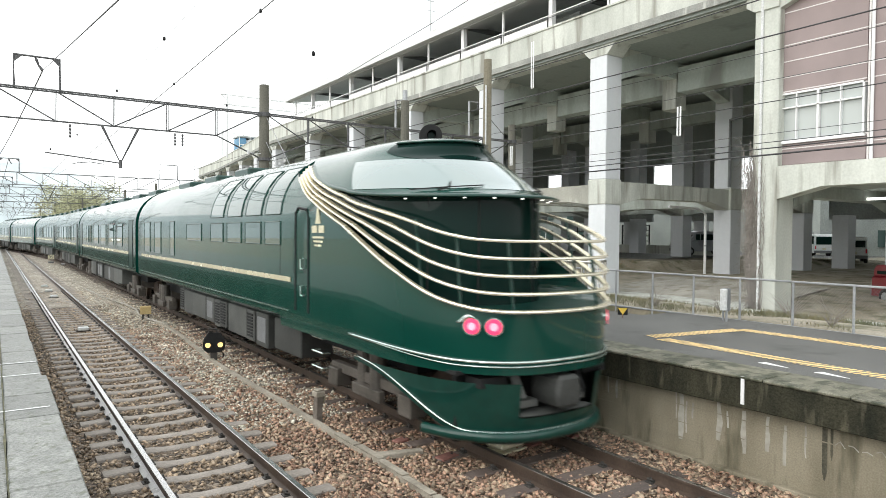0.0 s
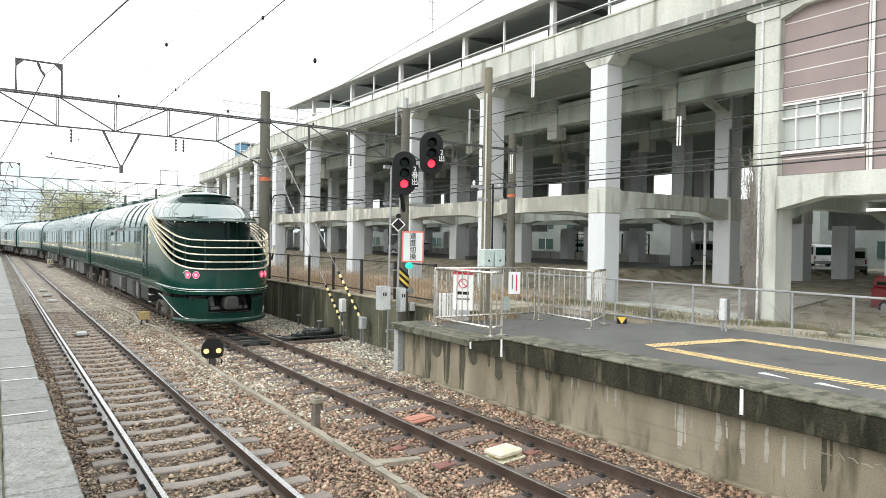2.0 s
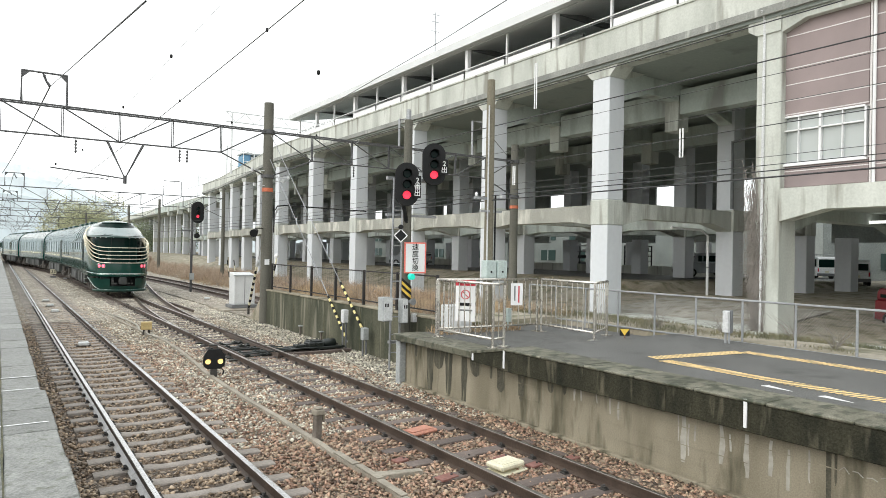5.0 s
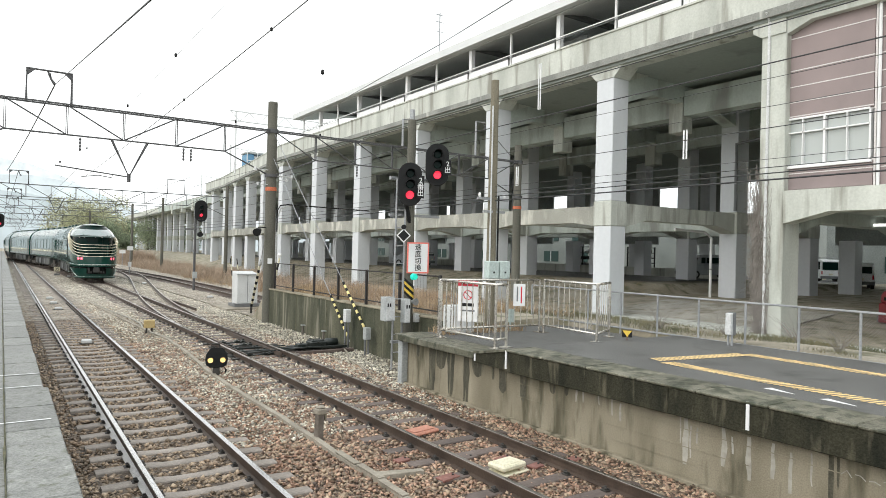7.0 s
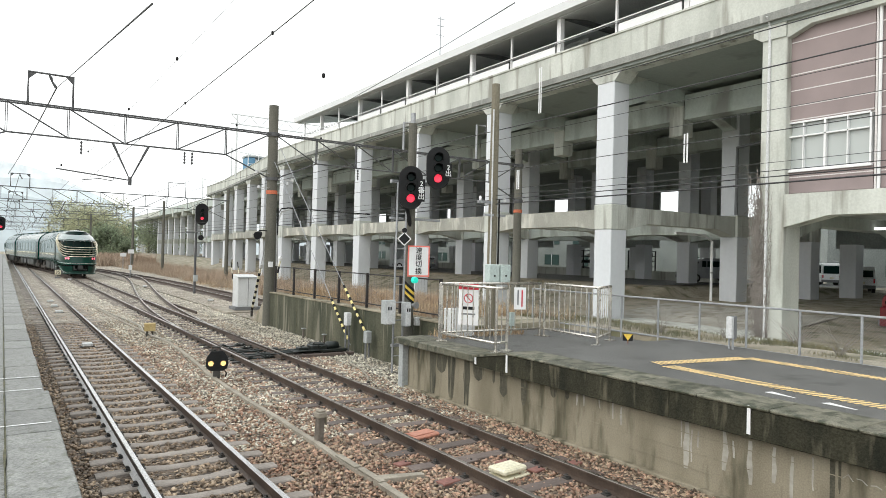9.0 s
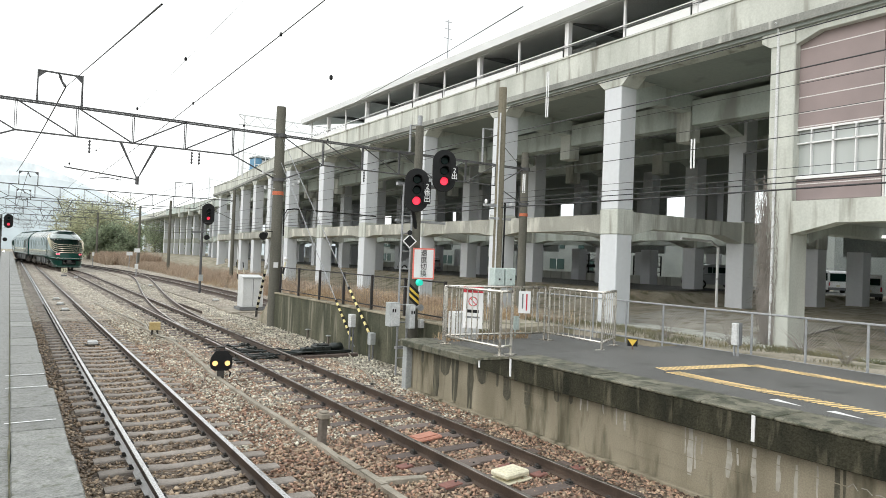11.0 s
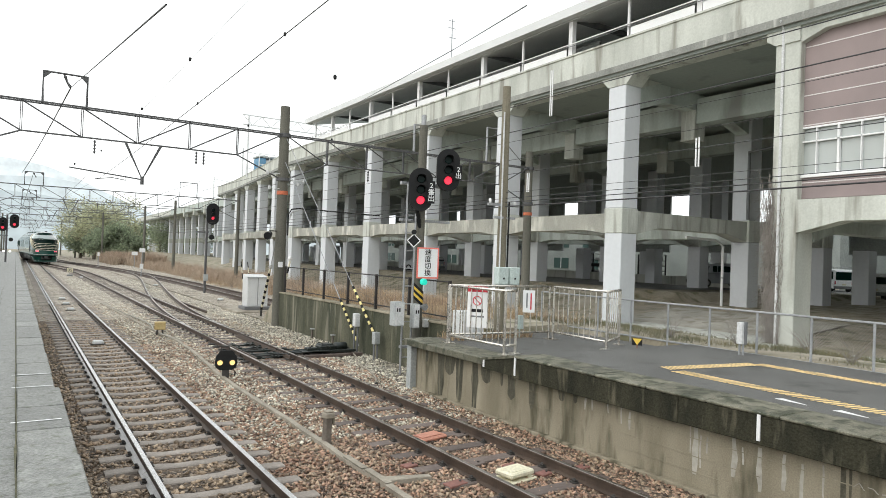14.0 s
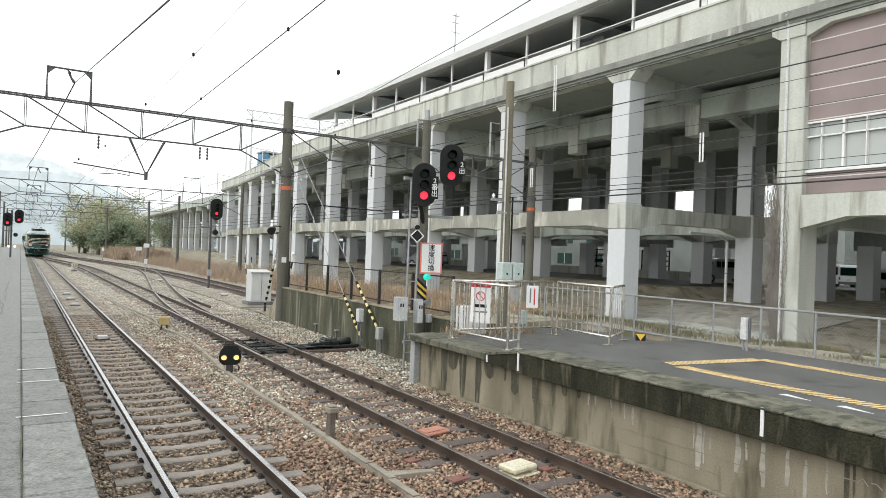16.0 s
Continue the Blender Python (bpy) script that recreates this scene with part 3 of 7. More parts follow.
for k, y in enumerate((16.45, 17.0, 17.6, 18.2, 18.85)):
    b = Build().box(4.74, 6.16, y - 0.075, y + 0.075, -0.135, -0.108)
    for x in (5.08, 5.25, 5.65, 5.82):
        b.box(x - 0.06, x + 0.06, y - 0.10, y + 0.10, -0.108, -0.075)
        b.tube([(x, y, -0.08), (x, y, -0.045)], 0.028, 6)
    part("tie_plate", b, M_OIL, turnout, "oily black tie plate with bolted blocks")
for s_, x in ((-1, 5.02), (1, 5.88)):
    part("switch_blade", Build().prism([(x - 0.03, -0.11), (x + 0.03, -0.11), (x + 0.012, -0.015), (x - 0.012, -0.015)], "y", 15.9, 20.5), M_RAILSIDE, turnout, "worn switch blade")
part("stretcher_bar", Build().tube([(4.85, 16.72, -0.07), (6.9, 16.72, -0.05)], 0.022, 6).tube([(4.85, 17.3, -0.07), (6.5, 17.3, -0.06)], 0.02, 6), M_OIL, turnout)
part("detector_rod", Build().tube([(5.0, 16.2, -0.05), (5.6, 16.22, 0.0), (6.0, 16.3, -0.03), (6.9, 16.5, -0.02)], 0.018, 6), M_OIL, turnout)

point_machine = thing("point_machine", "black oily point machine on timbers beside the turnout", "point machine")
part("bearer", Build().box(6.3, 8.15, 16.42, 16.60, -0.2, -0.12).box(6.3, 8.15, 17.05, 17.23, -0.2, -0.12), M_SLEEPER_WOOD, point_machine, bevel=0.01)
part("base_frame", Build().box(6.45, 8.0, 16.55, 16.63, -0.10, -0.03).box(6.45, 8.0, 17.0, 17.08, -0.10, -0.03).box(6.5, 6.6, 16.6, 17.05, -0.10, -0.04).box(7.85, 7.95, 16.6, 17.05, -0.10, -0.04), M_OIL, point_machine, bevel=0.008)
part("case", Build().box(6.98, 7.42, 16.62, 17.02, -0.10, 0.09), M_OIL, point_machine, bevel=0.025)
part("case_lid", Build().box(7.02, 7.38, 16.66, 16.98, 0.09, 0.125), M_OIL, point_machine, bevel=0.012)
part("motor", Build().tube([(7.44, 16.82, 0.03), (7.50, 16.82, 0.03), (7.80, 16.82, 0.03), (7.84, 16.82, 0.03)], [0.08, 0.115, 0.115, 0.06], 14), M_OIL, point_machine, smooth=True)
part("lock_box", Build().box(6.64, 6.92, 16.68, 16.94, -0.10, 0.04), M_OIL, point_machine, bevel=0.015)
for x, y in ((6.72, 16.72), (6.84, 16.9), (7.06, 16.7), (7.34, 16.7), (7.06, 16.94), (7.34, 16.94)):
    part("bolt", Build().tube([(x, y, -0.02), (x, y, 0.15 if x > 7 else 0.075)], 0.024, 6), M_CLIP, point_machine)
part("hand_crank", Build().tube([(7.2, 16.62, 0.02), (7.2, 16.45, 0.05), (7.05, 16.42, 0.12)], 0.018, 6), M_OIL, point_machine)
part("rod", Build().tube([(5.9, 16.72, -0.06), (6.7, 16.74, -0.05)], 0.028, 6).tube([(5.9, 16.95, -0.07), (6.7, 16.9, -0.04)], 0.02, 6), M_OIL, point_machine)
part("cable", Build().tube([(7.84, 16.9, -0.02), (8.05, 17.0, -0.10), (8.12, 17.2, -0.15), (8.1, 17.5, -0.16)], 0.022, 6), M_BLACK, point_machine)

# ---------------------------------------------------------------- platform across the tracks
PX = 6.97
platform = thing("platform_far", "raised concrete platform with blackened edge and asphalt top", "platform", kind="structure")
part("retaining_wall", Build().prism([(7.2, -0.3), (11.62, -0.3), (11.62, 0.955), (7.2, 0.955)], "y", -14, 8.47), M_PLATWALL, platform, "tan concrete wall with dark run-off stains")
part("retaining_wall", Build().prism([(7.2, -0.3), (11.62, -0.3), (11.62, 0.80), (8.42, 0.80), (8.42, 0.775), (7.2, 0.775)], "y", 9.33, 12.0), M_PLATWALL, platform, "tan concrete wall with dark run-off stains")
b = Build()
b.add([(7.2, 8.47, -0.3), (11.62, 8.47, -0.3), (11.62, 8.47, 0.955), (7.2, 8.47, 0.955), (7.2, 9.33, -0.3), (11.62, 9.33, -0.3), (11.62, 9.33, 0.775), (7.2, 9.33, 0.775)],
      [(0, 1, 2, 3), (4, 7, 6, 5), (0, 4, 5, 1), (3, 2, 6, 7), (0, 3, 7, 4), (1, 5, 6, 2)])
part("retaining_wall", b, M_PLATWALL, platform, "tan concrete wall with dark run-off stains")
part("asphalt", Build().box(7.62, 11.6, -14, 8.47, 0.956, 1.0), M_ASPH, platform, "damp grey asphalt")
part("asphalt_ramp", Build().add([(7.62, 8.47, 0.956), (11.6, 8.47, 0.956), (11.6, 8.47, 1.0), (7.62, 8.47, 1.0), (7.62, 9.33, 0.78), (11.6, 9.33, 0.78), (11.6, 9.33, 0.855), (7.62, 9.33, 0.855)],
     [(0, 1, 2, 3), (4, 7, 6, 5), (3, 2, 6, 7), (0, 3, 7, 4), (1, 5, 6, 2)]), M_ASPH, platform)
part("asphalt", Build().box(7.62, 11.6, 9.33, 12.02, 0.80, 0.853), M_ASPH, platform, "damp grey asphalt")
for k in range(25):
    y0, y1 = 8.47 - (k + 1) * 0.9, 8.47 - k * 0.9 - 0.006
    s = part("edge_slab", Build().box(PX, 7.62, y0 + 0.003, y1, 0.966, 1.005), M_COPING, platform, bevel=0.012)
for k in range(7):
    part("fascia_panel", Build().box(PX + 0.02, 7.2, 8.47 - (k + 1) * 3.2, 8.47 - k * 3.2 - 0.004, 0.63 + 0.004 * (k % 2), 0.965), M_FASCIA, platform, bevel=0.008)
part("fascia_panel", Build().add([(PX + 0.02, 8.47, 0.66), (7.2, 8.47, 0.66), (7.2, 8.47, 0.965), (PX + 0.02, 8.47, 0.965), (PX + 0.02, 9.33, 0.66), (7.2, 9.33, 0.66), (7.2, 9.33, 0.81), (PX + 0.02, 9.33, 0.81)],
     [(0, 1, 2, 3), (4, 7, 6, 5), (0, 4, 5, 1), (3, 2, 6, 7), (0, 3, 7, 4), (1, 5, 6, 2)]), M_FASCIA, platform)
part("edge_slab", Build().add([(PX, 8.47, 0.966), (7.62, 8.47, 0.966), (7.62, 8.47, 1.005), (PX, 8.47, 1.005), (PX, 9.33, 0.811), (7.62, 9.33, 0.811), (7.62, 9.33, 0.855), (PX, 9.33, 0.855)],
     [(0, 1, 2, 3), (4, 7, 6, 5), (0, 4, 5, 1), (3, 2, 6, 7), (0, 3, 7, 4), (1, 5, 6, 2)]), M_COPING, platform)
for k in range(3):
    part("edge_slab", Build().box(PX - 0.02, 7.62, 9.335 + k * 0.93, 9.335 + (k + 1) * 0.93 - 0.006 if k < 2 else 12.1, 0.72, 0.856), M_COPING, platform, bevel=0.015)
part("end_post", Build().box(7.05, 7.2, 11.95, 12.12, -0.3, 0.70), M_GREYBOX, platform, "pale grey corner post", bevel=0.01)
part("footing", Build().box(7.1, 7.21, -14, 12.0, -0.3, -0.16), M_PLATWALL, platform, bevel=0.01)
# board marks left by the shuttering
boards = Build()
rb_ = random.Random(21)
for z in (0.02, 0.22, 0.43):
    y = -10.0
    while y < 8.3:
        w = rb_.uniform(0.5, 1.9)
        if rb_.random() < 0.75:
            z1 = z + rb_.uniform(-0.012, 0.012)
            boards.box(7.193, 7.21, y, min(8.4, y + w), z1, z1 + rb_.uniform(0.006, 0.014))
        y += w + rb_.uniform(0.02, 0.3)
part("board_mark", boards, M_PLATWALL, platform)
# white position marks down the edge
for y, z0, z1 in ((4.2, 0.68, 1.0), (8.45, 0.68, 0.985), (9.31, 0.69, 0.83)):
    part("painted_mark", Build().box(PX + 0.005, PX + 0.019, y - 0.02, y + 0.02, z0, z1), M_WHITE, platform, "worn white painted mark")
# lime streaks down the wall
for y, w, z0, z1 in ((5.15, 0.055, 0.0, 0.62), (5.08, 0.02, 0.1, 0.5), (5.22, 0.015, 0.25, 0.6), (4.62, 0.05, 0.12, 0.58), (4.52, 0.02, 0.3, 0.5), (4.3, 0.042, 0.05, 0.55), (6.9, 0.025, 0.42, 0.62), (6.6, 0.018, 0.45, 0.62), (4.98, 0.02, 0.3, 0.5), (4.02, 0.035, 0.15, 0.55), (3.82, 0.03, 0.05, 0.5), (3.6, 0.02, 0.2, 0.55), (6.2, 0.03, 0.3, 0.55), (7.05, 0.03, 0.4, 0.62), (6.35, 0.02, 0.35, 0.6)):
    rows = []
    for k in range(9):
        z = z1 + (z0 - z1) * k / 8
        ww = w * (0.5 + 0.25 * noise.noise((y * 9, z * 6, 3)) + 0.25 * (1 - abs(k - 4) / 4))
        oy = 0.03 * noise.noise((y * 5, z * 4, 8))
        rows.append([(7.196, y + oy - ww, z), (7.196, y + oy + ww, z)])
    part("lime_streak", Build().grid(rows), M_LIME, platform, "pale lime run-off streak", fix=False)
for y, w, z0 in ((11.55, 0.07, 0.42), (11.0, 0.12, -0.15), (10.35, 0.12, -0.12), (9.85, 0.10, -0.2), (9.05, 0.05, 0.38), (8.78, 0.11, 0.2), (8.25, 0.08, 0.15), (7.55, 0.09, 0.42), (7.25, 0.06, 0.45), (3.40, 0.028, 0.02), (3.33, 0.015, 0.25), (10.7, 0.2, 0.3), (9.5, 0.16, 0.35)):
    rows = []
    for k in range(9):
        z = 0.72 + (z0 - 0.72) * k / 8
        ww = w * (1.0 - 0.35 * (k / 8) ** 2 + 0.3 * noise.noise((y * 9, z * 5, 3))) * (0.25 if k == 8 and z0 > 0 else 1)
        rows.append([(7.194, y - ww, z), (7.194, y + ww, z)])
    part("damp_stain", Build().grid(rows), M_DAMP, platform, "dark damp stain with a ragged foot", fix=False)


for k in range(6):
    y = 3.3 - k * 0.13
    part("chalk_mark", Build().tube([(7.195, y, 0.42 + 0.03 * (k % 2)), (7.195, y - 0.05, 0.47 - 0.02 * (k % 3)), (7.195, y - 0.10, 0.41)], 0.006, 4), M_LIME, platform)


def tactile(x0, y0, x1, y1, parent, width=0.135):
    """A line of raised yellow guide bars set askew in a row."""
    a, e = Vector((x0, y0, 0)), Vector((x1, y1, 0))
    d = (e - a).normalized()
    s = Vector((-d.y, d.x, 0))
    n = int((e - a).length / 0.08)
    b = Build()
    pts = [a + s * width, a - s * width, e - s * width, e + s * width]
    b.add([(p.x, p.y, 1.001) for p in pts] + [(p.x, p.y, 1.006) for p in pts], [(0, 1, 2, 3), (4, 5, 6, 7), (0, 1, 5, 4), (1, 2, 6, 5), (2, 3, 7, 6), (3, 0, 4, 7)])
    strip = part("tactile_strip", b, M_ASPH, parent, "worn yellow guide strip")
    for k in range(n):
        c = a + d * (0.08 * k + 0.04)
        p = [c + s * width * 0.95 + d * 0.012, c - s * width * 0.95 - d * 0.028, c - s * width * 0.95 + d * 0.008, c + s * width * 0.95 + d * 0.048]
        bar = part("guide_bar", Build().add([(q.x, q.y, 1.006) for q in p] + [(q.x, q.y, 1.012) for q in p], [(0, 1, 2, 3), (4, 5, 6, 7), (0, 1, 5, 4), (1, 2, 6, 5), (2, 3, 7, 6), (3, 0, 4, 7)]), M_TACTILE, strip)


tactile(8.18, -1.0, 8.40, 6.42, platform)
tactile(10.36, -0.5, 10.38, 6.30, platform)
tactile(8.42, 6.62, 10.36, 6.30, platform)
for y in (4.4, 3.72):
    part("arrow_mark", Build().prism([(7.88, y - 0.25), (7.99, y + 0.10), (7.88, y + 0.14)], "z", 1.001, 1.005), M_WHITE, platform, "white painted door mark")

# own platform
own = thing("platform_near", "wet pale slab platform edge beside the track", "platform", kind="structure")
part("retaining_wall", Build().box(-6, 0.40, -14, 130, -0.3, 0.90), M_FASCIA, own, "dark platform wall")
part("paving", Build().box(-6, 0.055, -14, 130, 0.90, 0.996), M_SLAB, own, "wet grey paving")
for k in range(150):
    y0 = -8 + k * 0.91
    w = 0.46 if y0 < 8.0 else 0.425
    part("edge_slab", Build().box(0.07 if k % 2 else 0.067, w + (0.006 if k % 3 else 0), y0, y0 + 0.902, 0.84, 1.0 + 0.004 * ((k * 7) % 3)), M_SLAB, own, bevel=0.008)
for k in range(3):
    x0 = (0.06, -0.30, -0.62)[k]
    rows = []
    for j in range(140):
        y = -2 + j * 0.22
        c = x0 + (0.012 + 0.1 * (k > 0)) * noise.noise((y * 0.8, k * 7.0, 0))
        w = max(0.003, (0.007, 0.006, 0.006)[k] * (0.8 + 1.2 * noise.noise((y * 2.3, k * 3.0, 5))))
        rows.append([(c - w, y, 1.014 if k == 0 else 1.0), (c + w, y, 1.014 if k == 0 else 1.0)])
    part("joint_moss", Build().grid(rows), M_MOSS, own, "mossy crack in the paving", fix=False)
# Black sheet below the slab overhang paints in the shade of the gap.
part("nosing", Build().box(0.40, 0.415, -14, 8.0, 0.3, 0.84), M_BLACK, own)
for y in (9.3, 8.5, 6.85):
    part("painted_line", Build().box(0.02, 0.41, y - 0.009, y + 0.009, 1.009, 1.012), M_WHITE, own, "worn white line")

# retaining wall and brown fence beside the tracks
wall = thing("wall_trackside", "mossy low concrete retaining wall at the track side", "wall", kind="structure")
part("wall", Build().box(8.36, 8.62, 12.1, 24.1, -0.4, 1.03), M_MOSSWALL, wall)
for y in (13.9, 16.35, 18.8, 21.3):
    part("wall_joint", Build().box(8.354, 8.36, y - 0.012, y + 0.012, -0.3, 1.03), M_MOSS, wall, "mossy upright joint")
part("coping", Build().box(8.33, 8.66, 12.1, 24.13, 1.03, 1.08), M_PLATWALL, wall, bevel=0.01)
M_BROWN = surf("brown_fence_paint", (0.018, 0.016, 0.016), (0.032, 0.027, 0.025), 0.6, 3, 30, 0.1)
fence = thing("brown_fence", "dark brown steel post fence on the retaining wall", "fence", kind="")
for k in range(7):
    y = 23.85 - k * 1.85
    part("post", Build().box(8.465, 8.535, y - 0.032, y + 0.032, 1.08, 2.05), M_BROWN, fence, bevel=0.005)
for z in (1.2, 2.02):
    part("rail", Build().tube([(8.5, 12.7, z), (8.5, 23.85, z)], 0.017, 6), M_BROWN, fence)
b = Build()
for k in range(78):
    y = 12.75 + k * 0.143
    b.tube([(8.5, y, 1.2), (8.5, y, 2.02)], 0.0018, 4, cap=False)
tagged(part("wire_mesh", b, M_BROWN, fence, fix=False), kind="stuff")


# ---------------------------------------------------------------- viaduct and elevated station
XF = 22.4
viaduct = thing("elevated_station", "weathered concrete railway viaduct with pale painted columns and platform canopy", "viaduct", kind="structure")
BAY = 8.27
COLS = [20.1 + BAY * k for k in range(0, 28)]


EDGE = [(-20, 0.0), (62, 0.0), (78, 1.9), (95, 3.8), (108, 4.6), (108.5, 10.2), (150, 11.0), (240, 13.5), (320, 17.0)]


def edge(y):
    """How far the viaduct's front draws back beyond the station."""
    for (a, p), (c, q) in zip(EDGE[:-1], EDGE[1:]):
        if y <= c:
            return p + (q - p) * max(0.0, y - a) / (c - a)
    return EDGE[-1][1]


def along(x0, x1, z0, z1, y0=-20, y1=260, fixed_back=None):
    """A bar of box section that follows the viaduct's front edge."""
    rows = []
    for y in [y0] + [p[0] for p in EDGE if y0 < p[0] < y1] + [y1]:
        e = edge(y)
        b_ = x1 + e if fixed_back is None else fixed_back
        rows.append([(x0 + e, y, z0), (b_, y, z0), (b_, y, z1), (x0 + e, y, z1)])
    b = Build().grid(rows, close=True)
    n = len(b.v)
    b.f.append((0, 1, 2, 3))
    b.f.append((n - 4, n - 3, n - 2, n - 1))
    return b


def column_mesh(z0, name):
    b = Build()
    b.box(0, 1.0, 0, 1.0, z0, 3.95)
    b.box(0, 1.0, 0, 1.0, 5.07, 10.55)
    return b.mesh(name, 0.03)


COL_FRONT, COL_BACK = column_mesh(-0.4, "column"), column_mesh(0.3, "column")
joint = Build().box(-0.03, 1.03, -0.03, 1.03, 3.95, 5.07).mesh("beam_joint", 0.03)
cap = Build()
cap.prism([(-0.02, 10.55), (1.02, 10.55), (1.5, 11.02), (-0.5, 11.02)], "x", -0.02, 1.02)
cap.add([(1.0, 0.0, 10.55), (1.0, 1.0, 10.55), (2.4, 0.0, 11.0), (2.4, 1.0, 11.0), (1.0, 0, 11.0), (1.0, 1.0, 11.0)], [(0, 1, 3, 2), (2, 3, 5, 4), (0, 2, 4), (1, 5, 3), (0, 4, 5, 1)])
CAP = cap.mesh("haunch")
for me in (COL_FRONT, COL_BACK):
    me.materials.append(M_PAINT)
joint.materials.append(M_CONC)
CAP.materials.append(M_CONC)
ROWS = (22.4, 32.0, 39.5)
for k, y in enumerate(COLS):
    for j, x in enumerate(ROWS):
        if j and k > 14 and (j > 1 or k % 2):
            continue
        c = part("column", COL_FRONT if j == 0 else COL_BACK, None, viaduct, "pale grey painted square column")
        c.matrix_basis = pose(x + (edge(y) + (2.2 if y > 109 else 0) if j == 0 or y > 130 else 0) - (4.0 if j and y > 130 else 0), y, 0)
        q = part("beam_joint", joint, None, c)
        h = part("haunch", CAP, None, c)
for y in (3.57, 11.8):
    for x in ROWS[1:]:
        c = part("column", COL_BACK, None, viaduct, "pale grey painted square column")
        c.matrix_basis = pose(x, y, 0)
        q = part("beam_joint", joint, None, c)


def haunched(length, z_top, z_mid, z_end, reach, axis, a, b_, at):
    """A beam, deeper towards both ends. Its length runs along the other level axis."""
    p = [(at, z_top), (at + length, z_top), (at + length, z_end), (at + length - reach, z_mid), (at + reach, z_mid), (at, z_end)]
    return Build().prism(p, axis, a, b_)


for k, y in enumerate(COLS[:-1]):
    if y < 96:
        part("tie_beam", haunched(BAY - 1.06, 4.86, 4.12, 3.95, 1.3, "x", XF + 0.1 + edge(y + 4), XF + 0.9 + edge(y + 4), y + 1.03), M_CONC_STAIN, viaduct, "stained concrete tie beam with flaked pale patches")
    if k < 14:
        for x in ROWS[1:]:
            part("tie_beam", haunched(BAY - 1.06, 4.86, 4.12, 3.95, 1.3, "x", x + 0.1, x + 0.9, y + 1.03), M_CONC_DARK, viaduct)
for k, y in enumerate([11.8] + COLS[:15]):
    for x0, x1 in ((23.43 + edge(y), 31.97), (33.03, 39.47)):
        if y < 12 and x0 < 30:
            continue
        part("cross_beam", haunched(x1 - x0, 5.0, 4.30, 3.95, 1.6, "y", y + 0.1, y + 0.9, x0), M_CONC, viaduct)
        part("cross_beam", haunched(x1 - x0, 11.0, 10.2, 9.6, 1.8, "y", y + 0.15, y + 0.85, x0), M_CONC_DARK, viaduct)
# long girders under the deck, with bearing blocks
for x in (27.6, 36.0):
    part("girder", Build().box(x, x + 0.8, 13.4, 150, 9.55, 10.75), M_CONC_DARK, viaduct)
    for y in COLS[:15]:
        part("bearing_block", Build().box(x - 0.12, x + 0.7, y + 0.15, y + 0.95, 8.75, 10.5), M_CONC, viaduct, bevel=0.03)
part("edge_girder", along(XF + 0.05, XF + 0.75, 10.95, 11.2), M_CONC, viaduct)
# Carried back to x 60 to shut sky light out under the viaduct.
part("deck", along(XF - 0.1, 60, 11.0, 11.35, -20, 260, 60.0), M_SOFFIT, viaduct, "dark grey-green concrete deck")
part("parapet", along(XF - 0.16, XF + 0.10, 11.32, 12.52), M_CONC, viaduct, "streaked concrete parapet")
part("parapet_cornice", along(XF - 0.24, XF + 0.06, 11.12, 11.40), M_CONC_BAND, viaduct, "stained band darkened for shade, with flaked pale patches")
part("parapet_coping", along(XF - 0.22, XF + 0.16, 12.52, 12.60), M_CONC, viaduct)
part("far_parapet", Build().box(59.7, 60, -20, 260, 11.35, 12.8), M_CONC_DARK, viaduct)

# platform canopy on the deck
canopy = thing("station_canopy", "long pale metal platform canopy on white posts above the viaduct", "canopy", kind="structure")
b = Build()
b.prism([(21.75, 14.32), (21.75, 14.75), (29, 16.0), (45, 16.6), (45, 16.2), (29, 15.55), (22.1, 14.32)], "y", -14, 57.5)
part("roof", b, M_ROOFMET, canopy, "pale sheet-metal canopy roof")
part("ceiling_lining", Build().prism([(22.15, 14.30), (29, 15.5), (44.8, 16.15), (44.8, 16.1), (29, 15.45), (22.15, 14.26)], "y", -13.9, 57.3), M_ROOFMET, canopy)
for k in range(20):
    y = 56.2 - k * 3.62
    w = 0.26 if k % 2 else 0.11
    part("post", Build().box(22.30, 22.30 + w, y - w / 2, y + w / 2, 12.6, 14.4), M_WHITE, canopy, "white canopy post", bevel=0.01)
    if k % 2:
        part("truss", Build().box(22.5, 44, y - 0.1, y + 0.1, 14.35, 14.6), M_STEELGREY, canopy)
    p0, p1 = y + w / 2 + 0.05, y + 3.62 - 0.2
    if k and k % 7 != 3:
        part("windbreak_panel", Build().box(22.24, 22.27, p0, p1, 12.62, 12.97), M_WHITE, canopy, "white windbreak panel")
part("handrail", Build().tube([(22.2, -14, 13.12), (22.2, 57, 13.12)], 0.035, 6), M_WHITE, canopy)
part("handrail", Build().tube([(22.2, -14, 13.02), (22.2, 57, 13.02)], 0.018, 6), M_STEELGREY, canopy)
part("inner_wall", Build().box(34, 34.3, -14, 57, 11.35, 15.2), M_ROOFMET, canopy, "dim rear station wall")
for y in (25.2, 16.5, 33.0, 41.0):
    part("sign_board", Build().box(25.0, 25.12, y - 0.9, y + 0.9, 13.7, 14.1), M_GREYBOX, canopy)

